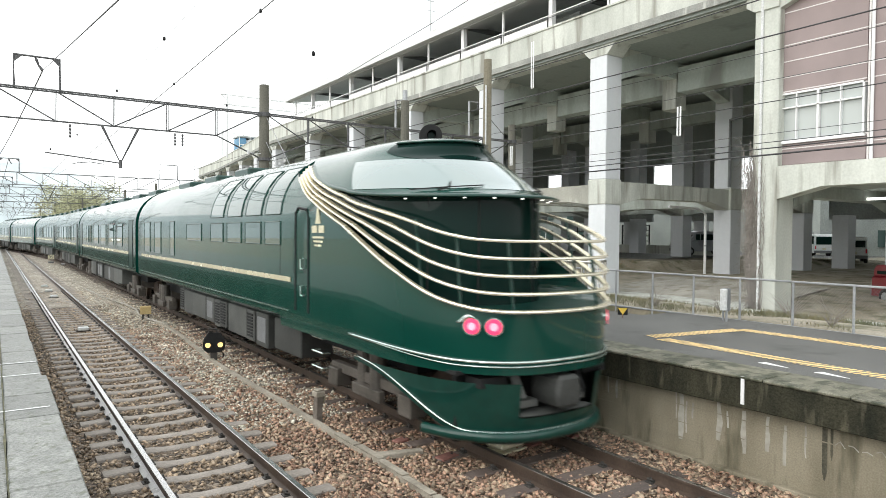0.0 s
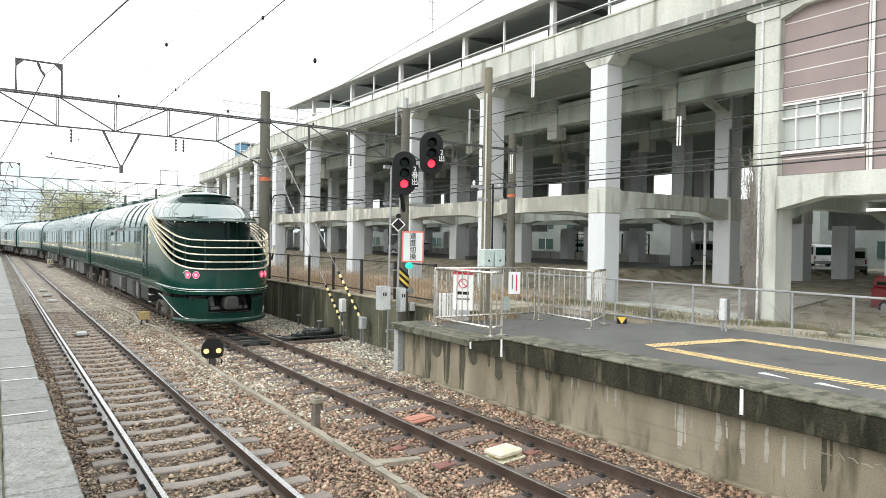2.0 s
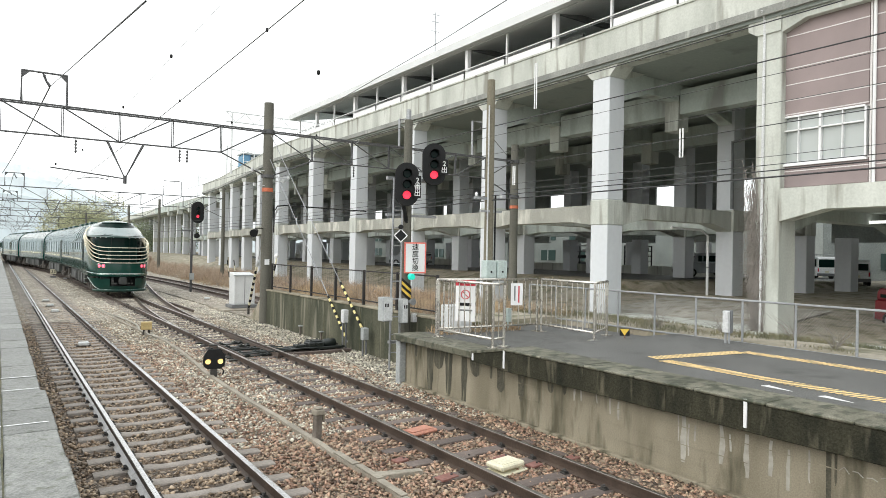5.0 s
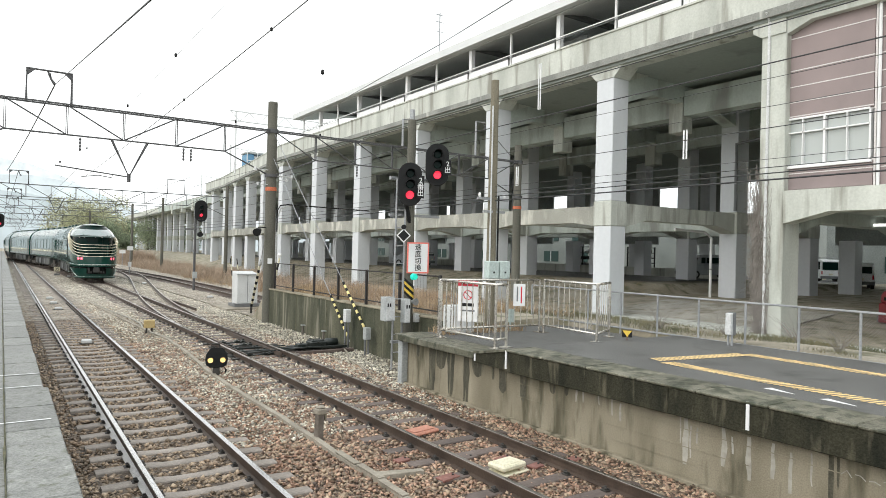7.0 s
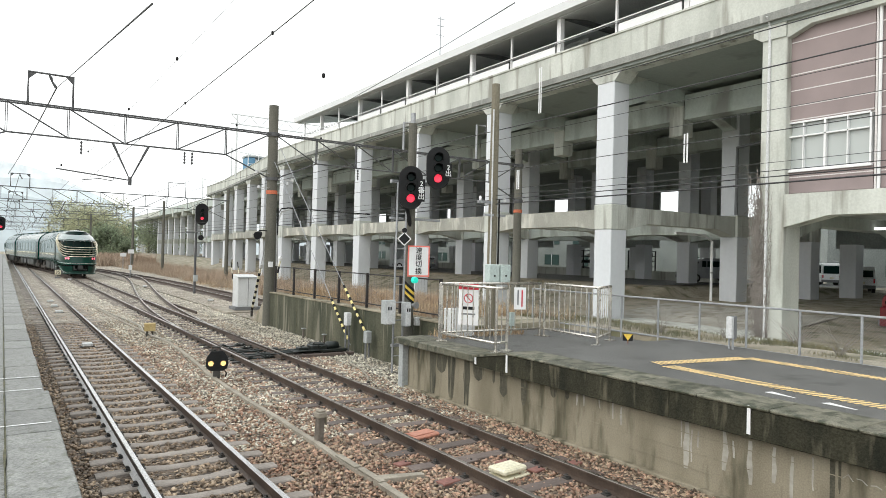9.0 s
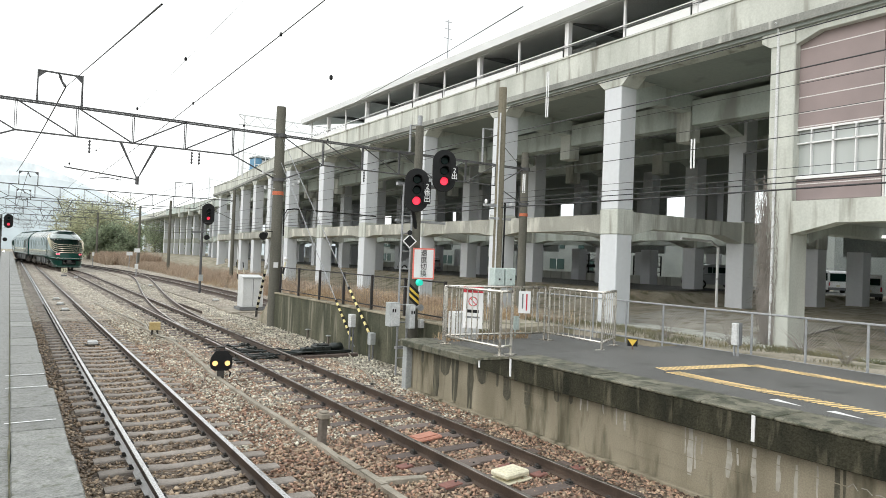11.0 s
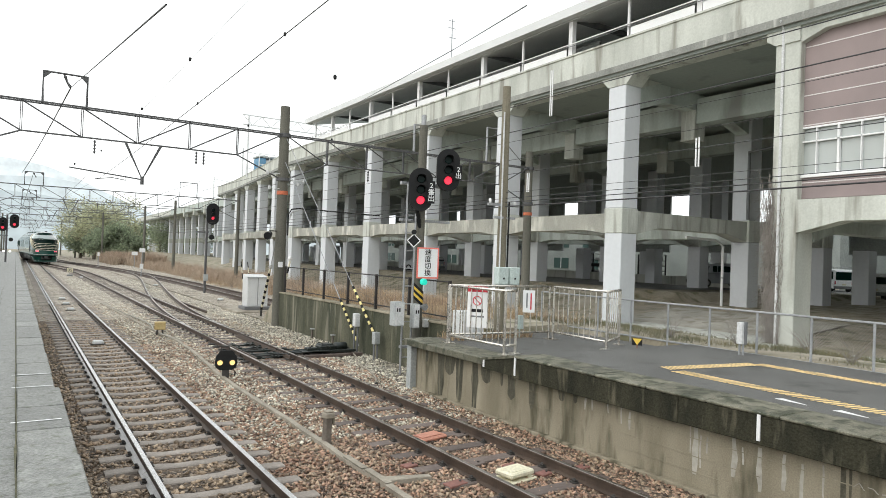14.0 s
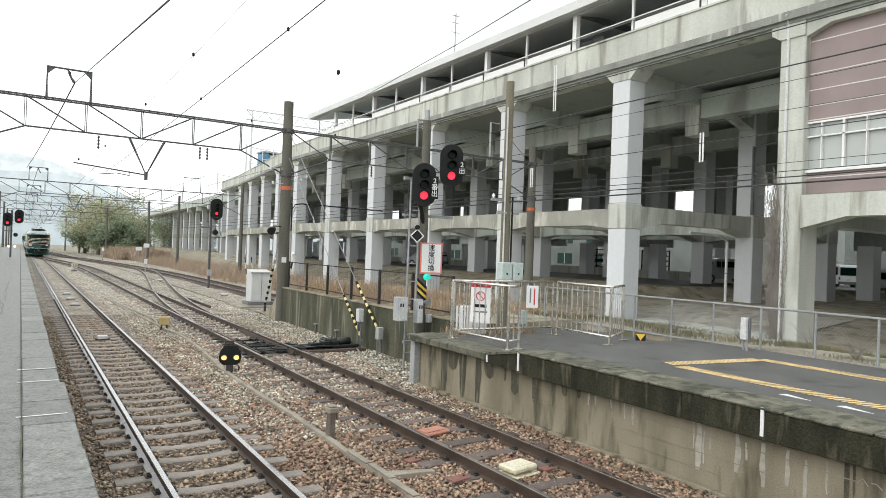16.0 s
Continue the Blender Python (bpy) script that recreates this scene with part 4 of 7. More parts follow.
# building at the near end of the viaduct
hall = thing("station_building", "concrete-framed station building with plum cladding and a drawn-blind window", "building", kind="structure")
part("corner_column", Build().box(XF, XF + 1.1, 12.35, 13.25, -0.4, 11.0), M_CONC, hall, "weathered concrete corner column", bevel=0.03)
part("corner_column", Build().box(XF, XF + 1.1, 3.93, 5.0, -0.4, 11.0), M_CONC, hall, bevel=0.03)
part("corner_column", Build().box(XF, XF + 1.1, -4.4, -3.3, -0.4, 11.0), M_CONC, hall, bevel=0.03)
part("column_cap", Build().prism([(12.36, 10.5), (13.24, 10.5), (13.55, 10.72), (13.55, 11.0), (12.36, 11.0)], "x", XF - 0.06, XF + 1.1), M_CONC, hall)
for y0 in (5.0, -3.3):
    part("floor_beam", haunched(7.35, 5.0, 4.24, 3.86, 1.5, "x", XF - 0.02, XF + 0.7, y0), M_CONC, hall, "pale concrete floor beam with haunches")
    part("head_beam", Build().prism([(y0, 11.0), (y0 + 7.35, 11.0), (y0 + 7.35, 10.44), (y0 + 6.54, 10.74), (y0 + 0.8, 10.74), (y0, 10.44)], "x", XF + 0.02, XF + 0.6), M_CONC, hall)
# Extended to x 70 so that no sky light falls beneath the building.
part("floor_slab", Build().box(XF + 0.3, 70, -16, 13.2, 4.45, 4.75), M_CONC_DARK, hall)
for y in (12.3, 4.0, -4.3):
    part("floor_cross_beam", haunched(9.3, 4.45, 4.0, 3.6, 1.5, "y", y, y + 0.8, XF + 1.1), M_CONC_DARK, hall)
part("side_wall", Build().box(XF + 1.1, 45, 12.9, 13.2, 4.9, 11.0), M_CONC_DARK, hall)
# cladding boards between joints, cut round the window
zs = [5.03, 5.60, 7.58, 8.07, 8.61, 9.17, 10.29, 10.98]
wy0, wy1, wz0, wz1 = 9.78, 12.56, 5.90, 7.46
for y0, y1 in ((9.68, 12.7), (5.05, 9.50), (-3.25, 3.9)):
    for a, c in zip(zs[:-1], zs[1:]):
        pieces = [(y0, y1, a, c)]
        if y0 == 9.68:
            if a < wz0 and c > wz1:
                pieces = [(y0, y1, wz1 + 0.05, c), (y0, y1, a, wz0 - 0.05)]
        for q in pieces:
            part("cladding_board", Build().box(XF + 0.3, XF + 0.36, q[0] + 0.01, q[1] - 0.01, q[2] + 0.018, q[3] - 0.018), M_PANEL, hall)
for z in zs[1:-1]:
    for y0, y1 in ((9.68, 12.7), (5.05, 9.50), (-3.25, 3.9)):
        if not (y0 == 9.68 and wz0 - 0.1 < z < wz1 + 0.1):
            part("joint_strip", Build().box(XF + 0.29, XF + 0.31, y0, y1, z - 0.018, z + 0.018), M_TRIMWHITE, hall)
part("joint_sheet", Build().box(XF + 0.36, XF + 0.44, -3.3, 9.5, 5.0, 10.98).box(XF + 0.36, XF + 0.44, 9.5, 12.7, 5.0, wz0).box(XF + 0.36, XF + 0.44, 9.5, 12.7, wz1, 10.98), M_TRIMWHITE, hall)
part("joint_strip", Build().box(XF + 0.24, XF + 0.34, 9.58, 9.64, 5.0, 10.74), M_TRIMWHITE, hall)
win = part("window", Build().box(XF + 0.54, XF + 0.58, wy0, wy1, wz0, wz1), M_BLIND, hall, "wide window with pale drawn blinds")
for y0, y1, z0, z1 in ((wy0, wy1, wz0 - 0.06, wz0), (wy0, wy1, wz1, wz1 + 0.06), (wy0 - 0.04, wy0 + 0.02, wz0, wz1), (wy1 - 0.02, wy1 + 0.06, wz0, wz1), (11.13, 11.20, wz0, wz1), (wy0, wy1, 6.985, 7.03), (10.445, 10.475, wz0, wz1), (11.865, 11.895, wz0, wz1)):
    part("window_frame", Build().box(XF + 0.26, XF + 0.44, y0, y1, z0, z1), M_WHITE, win)
for y0, y1 in ((wy0, 11.12), (11.22, wy1)):
    for z0, z1 in ((wz0, 6.98), (7.04, wz1)):
        g = part("pane", Build().box(XF + 0.4, XF + 0.405, y0, y1, z0, z1), None, win)
        g.data.materials.append(M_PANE)
part("window_sill", Build().box(XF + 0.2, XF + 0.36, wy0 - 0.08, wy1 + 0.1, wz0 - 0.13, wz0 - 0.06), M_WHITE, win)
part("drain_pipe", Build().tube([(XF - 0.05, 12.95, -0.2), (XF - 0.05, 12.95, 11.0), (XF - 0.25, 12.95, 11.3)], 0.05, 8), M_WHITEMET, hall, "white drain pipe")
part("drain_pipe", Build().tube([(XF + 0.22, 9.50, 5.0), (XF + 0.22, 9.50, 10.74)], 0.05, 8), M_WHITE, hall)
for y in (7.0, 10.2):
    part("tube_lamp", Build().box(29.0, 29.12, y - 0.1, y + 2.1, 4.05, 4.15), M_WARM, hall, "lit fluorescent tube under the floor")

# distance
# Ridges carry haze in their colour; the low near one hides bare ground.
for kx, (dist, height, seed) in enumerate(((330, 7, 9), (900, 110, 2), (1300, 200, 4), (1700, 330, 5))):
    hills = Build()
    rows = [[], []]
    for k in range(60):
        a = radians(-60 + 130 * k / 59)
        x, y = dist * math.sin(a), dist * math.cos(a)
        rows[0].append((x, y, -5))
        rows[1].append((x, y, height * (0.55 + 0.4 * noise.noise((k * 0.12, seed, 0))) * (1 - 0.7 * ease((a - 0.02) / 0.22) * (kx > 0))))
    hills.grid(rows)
    tagged(part("backdrop_hills", hills, (M_HILL, M_HILL, M_HILL_MID, M_HILL_FAR)[kx], fix=False), "pale backdrop hills with haze put into colour and glow", "hills", kind="structure")

# ---------------------------------------------------------------- the train
CAR = 18.3          # from coupling to coupling
HALF = 1.45         # half the body's width
ROOF = 4.03


def body_half(z):
    """Half the body's width at a height."""
    if z < 2.75:
        return HALF - 0.05 * max(0.0, (1.6 - z)) ** 2
    a = min(1.0, (z - 2.75) / (ROOF - 2.75))
    return HALF * max(0.0, 1 - a ** 2.25) ** (1 / 2.1)


def table(points, v):
    if v <= points[0][0]:
        return points[0][1]
    for (a, p), (c, q) in zip(points[:-1], points[1:]):
        if v <= c:
            return p + (q - p) * (v - a) / (c - a)
    return points[-1][1]


def flowing(points, v):
    """As table(), but as one smooth curve through the points."""
    if v <= points[0][0]:
        return points[0][1]
    if v >= points[-1][0]:
        return points[-1][1]
    k = max(i for i in range(len(points) - 1) if points[i][0] <= v)
    def slope(i):
        lo, hi = points[max(0, i - 1)], points[min(len(points) - 1, i + 1)]
        return (hi[1] - lo[1]) / (hi[0] - lo[0])
    (a, p), (c, q) = points[k], points[k + 1]
    u, h = (v - a) / (c - a), c - a
    return p * (2 * u ** 3 - 3 * u * u + 1) + q * (3 * u * u - 2 * u ** 3) + slope(k) * h * (u ** 3 - 2 * u * u + u) + slope(k + 1) * h * (u ** 3 - u * u)


FRONT = [(0.05, -0.16), (0.5, -0.28), (1.0, -0.34), (1.7, -0.33), (2.4, -0.26), (2.7, -0.2), (2.95, 0.25), (3.06, 0.42), (3.12, 0.62), (3.2, 0.78), (3.35, 1.0), (3.5, 1.23), (3.6, 1.40), (3.66, 1.52), (3.84, 1.60), (3.9, 1.72), (3.97, 2.2), (4.03, 3.2)]
NB = 5.0            # where the nose joins the straight body


def plan(a, power=2.75):
    """The nose's outline in plan, a from -1 to 1: across unit half-width, and along from 0 at the tip."""
    s, w = (1 if a >= 0 else -1), abs(a)
    if w < 0.6:
        ang = (w / 0.6) * math.pi / 2
        e = 2 / power
        return s * math.sin(ang) ** e, 2.4 * (1 - max(0.0, math.cos(ang)) ** e)
    return s * 1.0, 2.4 + (w - 0.6) / 0.4 * (NB + 0.3 - 2.4)


def skin(a, z, inset=0.0):
    """A point of the nose's surface."""
    px, py = plan(a, 2.75 - 0.75 * ease((z - 2.75) / 0.4))
    f = table(FRONT, z) + inset
    y = f + py * (NB - f) / (NB + 0.3)
    half = max(0.0, body_half(z) - inset * (0.9 if abs(a) > 0.3 else 0.7) * ease((NB - 0.4 - y) / 1.0))
    return (px * half, y, z)


def cabin_wall(a, z):
    """A point of the glass wall that stands well behind the open front bars."""
    px, py = plan(a, 2.3)
    y = 0.70 + py * (NB - 0.70) / (NB + 0.3)
    return (px * max(0.0, body_half(z) - 0.18 * ease((NB - 0.4 - y) / 1.0)), y, z)


def low_edge(a):
    """The lower rim of the open front, rising along the flanks."""
    y = plan(a)[1] - 0.3
    return flowing([(-0.3, 1.69), (-0.1, 1.70), (0.15, 1.735), (0.6, 1.86), (1.2, 2.12), (2.6, 2.72), (4.0, 3.28), (5.2, 3.7)], y)


def high_edge(a):
    y = plan(a)[1] - 0.3
    return flowing([(0.0, 3.06), (0.8, 3.08), (1.6, 3.14), (2.6, 3.26), (3.4, 3.44), (4.0, 3.62), (5.2, 3.9)], y)


def sheet(a0, a1, na, z0, z1, nz, inset=0.0):
    """A piece of the nose between two edges; z0 and z1 are heights or functions."""
    rows = []
    for j in range(nz + 1):
        row = []
        for i in range(na + 1):
            a = a0 + (a1 - a0) * i / na
            lo = z0(a) if callable(z0) else z0
            hi = z1(a) if callable(z1) else z1
            row.append(skin(a, lo + (hi - lo) * j / nz, inset))
        rows.append(row)
    return Build().grid(rows)


def section(z0, z1, n, out=0.0):
    """The body's outline from the left sill over the roof to the right sill, as (x, z)."""
    zs_ = [z0 + (2.75 - z0) * k / 5 for k in range(6)] + [2.75 + (ROOF - 2.75) * math.sin(math.pi / 2 * k / n) for k in range(1, n + 1)]
    left = [(-body_half(z) - out * (1 if z < 3.9 else 0), z) for z in zs_]
    return left + [(-x, z) for x, z in left[-2::-1]]


def bogie(parent, y):
    b = Build()
    for s in (-1, 1):
        b.box(s * 1.08 - 0.06, s * 1.08 + 0.06, y - 1.25, y + 1.25, 0.48, 0.62)
        for e in (-1, 1):
            b.box(s * 1.10 - 0.12, s * 1.10 + 0.12, y + e * 1.05 - 0.16, y + e * 1.05 + 0.16, 0.28, 0.55)
        b.tube([(s * 1.10, y - 0.18, 0.45), (s * 1.10, y - 0.18, 0.95)], 0.13, 10)
        b.tube([(s * 1.10, y + 0.25, 0.45), (s * 1.10, y + 0.25, 0.95)], 0.10, 10)
        b.box(s * 1.17 - 0.05, s * 1.17 + 0.05, y - 0.4, y + 0.4, 0.30, 0.46)
    b.box(-0.95, 0.95, y - 0.3, y + 0.3, 0.5, 0.75)
    g = part("bogie", b, M_BOGIE, parent, "grimy steel bogie", bevel=0.01)
    for e in (-1, 1):
        for s in (-1, 1):
            w = Build().tube([(s * 0.60, y + e * 1.05, 0.40), (s * 0.50, y + e * 1.05, 0.40), (s * 0.46, y + e * 1.05, 0.40)], [0.40, 0.40, 0.44], 20)
            part("wheel", w, M_RAILSIDE, g)
    return g


def under_boxes(parent, y0, y1, seed):
    rng = random.Random(seed)
    y = y0
    while y < y1 - 0.5:
        w = rng.choice((0.5, 0.7, 0.95, 1.3))
        z0 = rng.choice((0.42, 0.46, 0.5))
        for s in (-1, 1):
            o = s * (1.32 - rng.uniform(0, 0.05))
            b = Build().box(min(o, s * 0.7), max(o, s * 0.7), y, min(y1, y + w - 0.06), z0, 1.06)
            u = part("equipment_box", b, M_UNDER, parent, bevel=0.02)
            if w < 0.6:
                lv = Build()
                for k in range(8):
                    lv.box(min(o, o + s * 0.015), max(o, o + s * 0.015), y + 0.05, y + w - 0.12, z0 + 0.08 + k * 0.06, z0 + 0.115 + k * 0.06)
                part("louvre", lv, M_BLACK, u)
            elif w < 0.8:
                part("cover_plate", Build().box(min(o, o + s * 0.012), max(o, o + s * 0.012), y + 0.08, y + w - 0.16, z0 + 0.1, 0.98), M_STEELGREY, u, bevel=0.004)
        y += w + rng.choice((0.0, 0.0, 0.12, 0.3))
    part("underframe", Build().box(-0.9, 0.9, y0 - 3, y1 + 3, 0.75, 1.1), M_BLACK, parent)


def side_band(parent, y0, y1, z0, z1, material, name, label="", out=0.006):
    for s in (-1, 1):
        rows = []
        for k in range(2):
            z = (z0, z1)[k]
            rows.append([(s * (body_half(z) + out), y0, z), (s * (body_half(z) + out), y1, z)])
        rows = [[(s * (body_half(z0) - 0.02), y0, z0), (s * (body_half(z0) - 0.02), y1, z0)], rows[0], rows[1], [(s * (body_half(z1) - 0.02), y0, z1), (s * (body_half(z1) - 0.02), y1, z1)]]
        part(name, Build().grid(rows), material, parent, label)


def side_pane(parent, s, y0, y1, z0, z1, material=None, frame_material=None, nz=4, name="window"):
    """A flush window that follows the curve of the side, with a slim frame."""
    fr = Build()
    rows = []
    for k in range(nz + 1):
        z = z0 + (z1 - z0) * k / nz
        rows.append([(s * (body_half(z) + 0.008), y0, z), (s * (body_half(z) + 0.008), y1, z)])
    w = part(name, Build().grid(rows), material or M_TINT_SIDE, parent, fix=False, smooth=True)
    for yy in (y0, y1):
        fr.tube([(s * (body_half(z0 + (z1 - z0) * k / nz) + 0.006), yy, z0 + (z1 - z0) * k / nz) for k in range(nz + 1)], 0.011, 5)
    for zz in (z0, z1):
        fr.tube([(s * (body_half(zz) + 0.006), y0, zz), (s * (body_half(zz) + 0.006), y1, zz)], 0.011, 5)
    part("frame", fr, frame_material or M_GREEN_DK, w)
    return w


def roof_gear(parent, y0, y1, seed):
    rng = random.Random(seed)
    y = y0
    while y < y1:
        w = rng.uniform(0.8, 1.9)
        part("roof_unit", Build().box(-0.55, 0.55, y, y + w, ROOF - 0.12, ROOF + 0.07), M_GREEN_DK, parent, bevel=0.04)
        y += w + rng.uniform(0.8, 2.2)


def car_shell(parent, y0, y1, sill=1.2):
    ring = section(sill, ROOF, 9)
    prof = [(-1.30, sill - 0.10), (-1.40, sill - 0.04)] + ring + [(1.40, sill - 0.04), (1.30, sill - 0.10)]
    b = Build()
    n = len(prof)
    b.grid([[(x, y0, z) for x, z in prof], [(x, y1, z) for x, z in prof]])
    b.f.append(tuple(range(n)))
    b.f.append(tuple(range(n, 2 * n)))
    b.f.append((0, n - 1, 2 * n - 1, n))
    return auto_smooth(part("body", b, M_GREEN, parent, "glossy deep green car body"), 25)


def middle_car(seed):
    rng = random.Random(seed)
    car = thing("passenger_car", "gloss dark green sleeping car with a pale gold waist band", "train car", "cars of the green train")
    car_shell(car, 0.28, CAR - 0.28)
    side_band(car, 0.9, CAR - 0.9, 1.76, 1.86, M_GOLD, "waist_band", "pale gold waist band")
    side_band(car, 0.5, CAR - 0.5, 1.30, 1.33, M_SILVER, "sill_line")
    for s in (-1, 1):
        y = 3.0
        while y < CAR - 3.2:
            w = rng.choice((0.8, 1.2, 1.6))
            side_pane(car, s, y, y + w, 2.02, 2.86)
            y += w + rng.choice((0.35, 0.6, 0.9))
        for y in (0.8, CAR - 1.7):
            side_pane(car, s, y, y + 0.8, 1.30, 2.98, M_GREEN_DK, M_BLACK, name="door")
    roof_gear(car, 1.5, CAR - 2.5, seed)
    b = Build().prism([(x * 0.88, 0.9 + (z - 0.9) * 0.93) for x, z in section(1.2, ROOF, 6)], "y", -0.28, 0.28)
    part("gangway", b, M_BLACK, car, "black gangway bellows")
    bogie(car, 2.3)
    bogie(car, CAR - 2.3)
    under_boxes(car, 4.2, CAR - 4.2, seed)
    return car


def observation_car():
    car = thing("observation_car", "gloss dark green observation car with gold-edged bars, red lamps", "train car", "cars of the green train")
    car_shell(car, NB - 0.02, CAR + 0.2 - 0.28)
    # nose: lower bodywork, crown, deep-set glass
    auto_smooth(part("nose_panel", sheet(-1, 1, 72, 1.02, low_edge, 14), M_GREEN, car, "rounded gloss green front"), 40)
    auto_smooth(part("crown", sheet(-1, 1, 72, high_edge, 4.03, 30), M_GREEN, car, "smooth sloping green crown"), 40)
    across = [-0.95 + 1.9 * k / 60 for k in range(61)]
    part("deck_glass", Build().grid([[cabin_wall(a, low_edge(a) - 0.03 + (high_edge(a) - low_edge(a) + 0.06) * j / 10) for a in across] for j in range(11)]), M_TINT, car, "dark deep-set observation glass", smooth=True)
    for a in (-0.46, -0.30, -0.12, 0.12, 0.30, 0.46):
        lo_, hi_ = cabin_wall(a, low_edge(a)), cabin_wall(a, high_edge(a))
        part("glass_mullion", Build().tube([lo_, hi_], 0.012, 5), M_BLACK, car)
    part("deck_sill", Build().grid([[skin(-0.9 + 1.8 * k / 60, low_edge(-0.9 + 1.8 * k / 60) - 0.002) for k in range(61)], [cabin_wall(-0.9 + 1.8 * k / 60, low_edge(-0.9 + 1.8 * k / 60) - 0.002) for k in range(61)]]), M_GREEN_DK, car)
    part("canopy_lip", Build().grid([[skin(-0.9 + 1.8 * k / 60, high_edge(-0.9 + 1.8 * k / 60) + d, i) for k in range(61)] for d, i in ((0.03, 0.0), (0.015, -0.05), (-0.015, -0.05), (-0.03, 0.0))] + [[cabin_wall(-0.9 + 1.8 * k / 60, high_edge(-0.9 + 1.8 * k / 60) - 0.005) for k in range(61)]]), M_GREEN_DK, car, "dark overhanging lip", smooth=True)
    # windscreen above the lip and the slot of glass over it
    part("windscreen", sheet(-0.55, 0.55, 44, lambda a: 3.15 + 0.10 * abs(a) ** 2, lambda a: 3.57 + 0.06 * abs(a), 8, -0.008), M_SHIELD, car, "raked windscreen reflecting the sky", smooth=True)
    part("upper_window", sheet(-0.41, 0.41, 36, lambda a: 3.585 + 0.20 * max(0.0, abs(a) - 0.22) ** 2 * 20, 3.845, 6, -0.012), M_TINT, car, "dark slot window under the roof brow", smooth=True)
    part("brow", Build().grid([[skin(-0.40 + 0.8 * k / 30, z, i) for k in range(31)] for z, i in ((3.90, 0.0), (3.885, -0.07), (3.85, -0.09), (3.84, -0.01))]), M_GREEN, car, smooth=True)
    for s in (-1, 1):
        w = Build()
        c = 0.22 * s
        p = [Vector(skin(c + 0.10 * k / 6 * 1.2, 3.17 + 0.03 * k / 6, -0.04)) for k in range(-6, 7)]
        w.tube(p, 0.008, 5)
        w.tube([skin(c - 0.04, 3.13, -0.02), skin(c, 3.17, -0.05), skin(c + 0.02, 3.24, -0.03)], 0.011, 5)
        part("wiper", w, M_BLACK, car)
    # five gold-edged bars that sweep round the front and up the flanks
    for k in range(5):
        f = k / 4
        pts = []
        for i in range(97):
            a = -0.93 + 1.86 * i / 96
            lo, w = low_edge(a), abs(a)
            y = plan(a)[1] - 0.3
            gap = flowing([(-0.3, 0.196), (0.0, 0.195), (1.0, 0.185), (2.4, 0.125), (3.6, 0.075), (4.4, 0.05)], y)
            z = lo + 0.03 + gap * k
            pts.append(skin(a, min(z, 3.95), -0.035))
        bar = Build()
        rows = []
        for i, p in enumerate(pts):
            p = Vector(p)
            nrm_ = Vector((p.x, (p.y - 2.6) * (0.5 if p.y < 1.2 else 0.0), 0)).normalized()
            rows.append([p + nrm_ * 0.03 + Vector((0, 0, 0.016)), p + nrm_ * 0.04, p + nrm_ * 0.03 - Vector((0, 0, 0.016)), p - nrm_ * 0.03 - Vector((0, 0, 0.016)), p - nrm_ * 0.03 + Vector((0, 0, 0.016))])
        bar.grid(rows, close=True)
        rb = part("front_bar", bar, M_BARS, car, "silver bar with a gold upper edge", smooth=False)
        gold = Build().grid([[r[0] + (r[0] - r[4]).normalized() * 0.002 + Vector((0, 0, 0.004)), r[4] + Vector((0, 0, 0.004))] for r in rows])
        part("gold_edge", gold, M_GOLD, rb)
    for a in (-0.42, -0.30, -0.14, 0.14, 0.30, 0.42):
        st = Build()
        lo = low_edge(a)
        p0, p1 = Vector(skin(a, lo + 0.0, 0.06)), Vector(skin(a, lo + 0.84, 0.09))
        st.tube([p0, (p0 + p1) / 2, p1], 0.017, 6)
        part("bar_stay", st, M_GREEN_DK, car)
    for a in [-0.4 + 0.1 * k for k in range(8)]:
        p = Vector(skin(a, 3.0, 0.16))
        part("deck_lamp", Build().box(p.x - 0.010, p.x + 0.010, p.y - 0.009, p.y + 0.009, 3.02, 3.035), M_WARM, car, "small lit ceiling lamp")
    # tail lamps in recessed rings
    for s in (-1, 1):
        for a in (0.205, 0.268):
            c = Vector(skin(s * a, 1.56))
            q = Vector(skin(s * (a + 0.02), 1.56)) - Vector(skin(s * (a - 0.02), 1.56))
            nn = Vector((q.y * s, -q.x * s, 0)).normalized()
            nn = nn if nn.y < 0 else -nn
            ring = Build().tube([c - nn * 0.03, c + nn * 0.028], 0.105, 20)
            r_ = part("lamp_ring", ring, M_SILVER, car)
            part("lamp_lens", Build().tube([c, c + nn * 0.034], [0.094, 0.088], 20), M_REDLAMP, r_, "lit red tail lamp")
            part("lamp_core", Build().tube([c, c + nn * 0.042], [0.05, 0.043], 14), M_PINKCORE, r_)
        arc = [Vector(skin(s * (0.262 + 0.05 * k / 8), 1.645 + 0.035 * math.sin(math.pi * min(1, k / 6)) - 0.05 * (k / 8) ** 2, -0.03)) for k in range(9)]
        part("lamp_hood", Build().tube(arc, [0.012 + 0.018 * math.sin(math.pi * k / 8) for k in range(9)], 6), M_SILVER, car, "pale crescent above the outer lamp", smooth=True)
    # trim lines
    def trim(fz, a_end, r, name, out=-0.02):
        pts = [skin(-a_end + 2 * a_end * i / 64, fz(-a_end + 2 * a_end * i / 64), out) for i in range(65)]
        part(name, Build().tube(pts, r, 6), M_SILVER, car, "bright trim line", smooth=True)
    trim(lambda a: 1.165 + 0.05 * ease((abs(a) - 0.25) / 0.4), 0.64, 0.017, "waist_trim")
    trim(lambda a: 1.115 + 0.09 * ease((abs(a) - 0.3) / 0.34), 0.62, 0.009, "waist_trim")
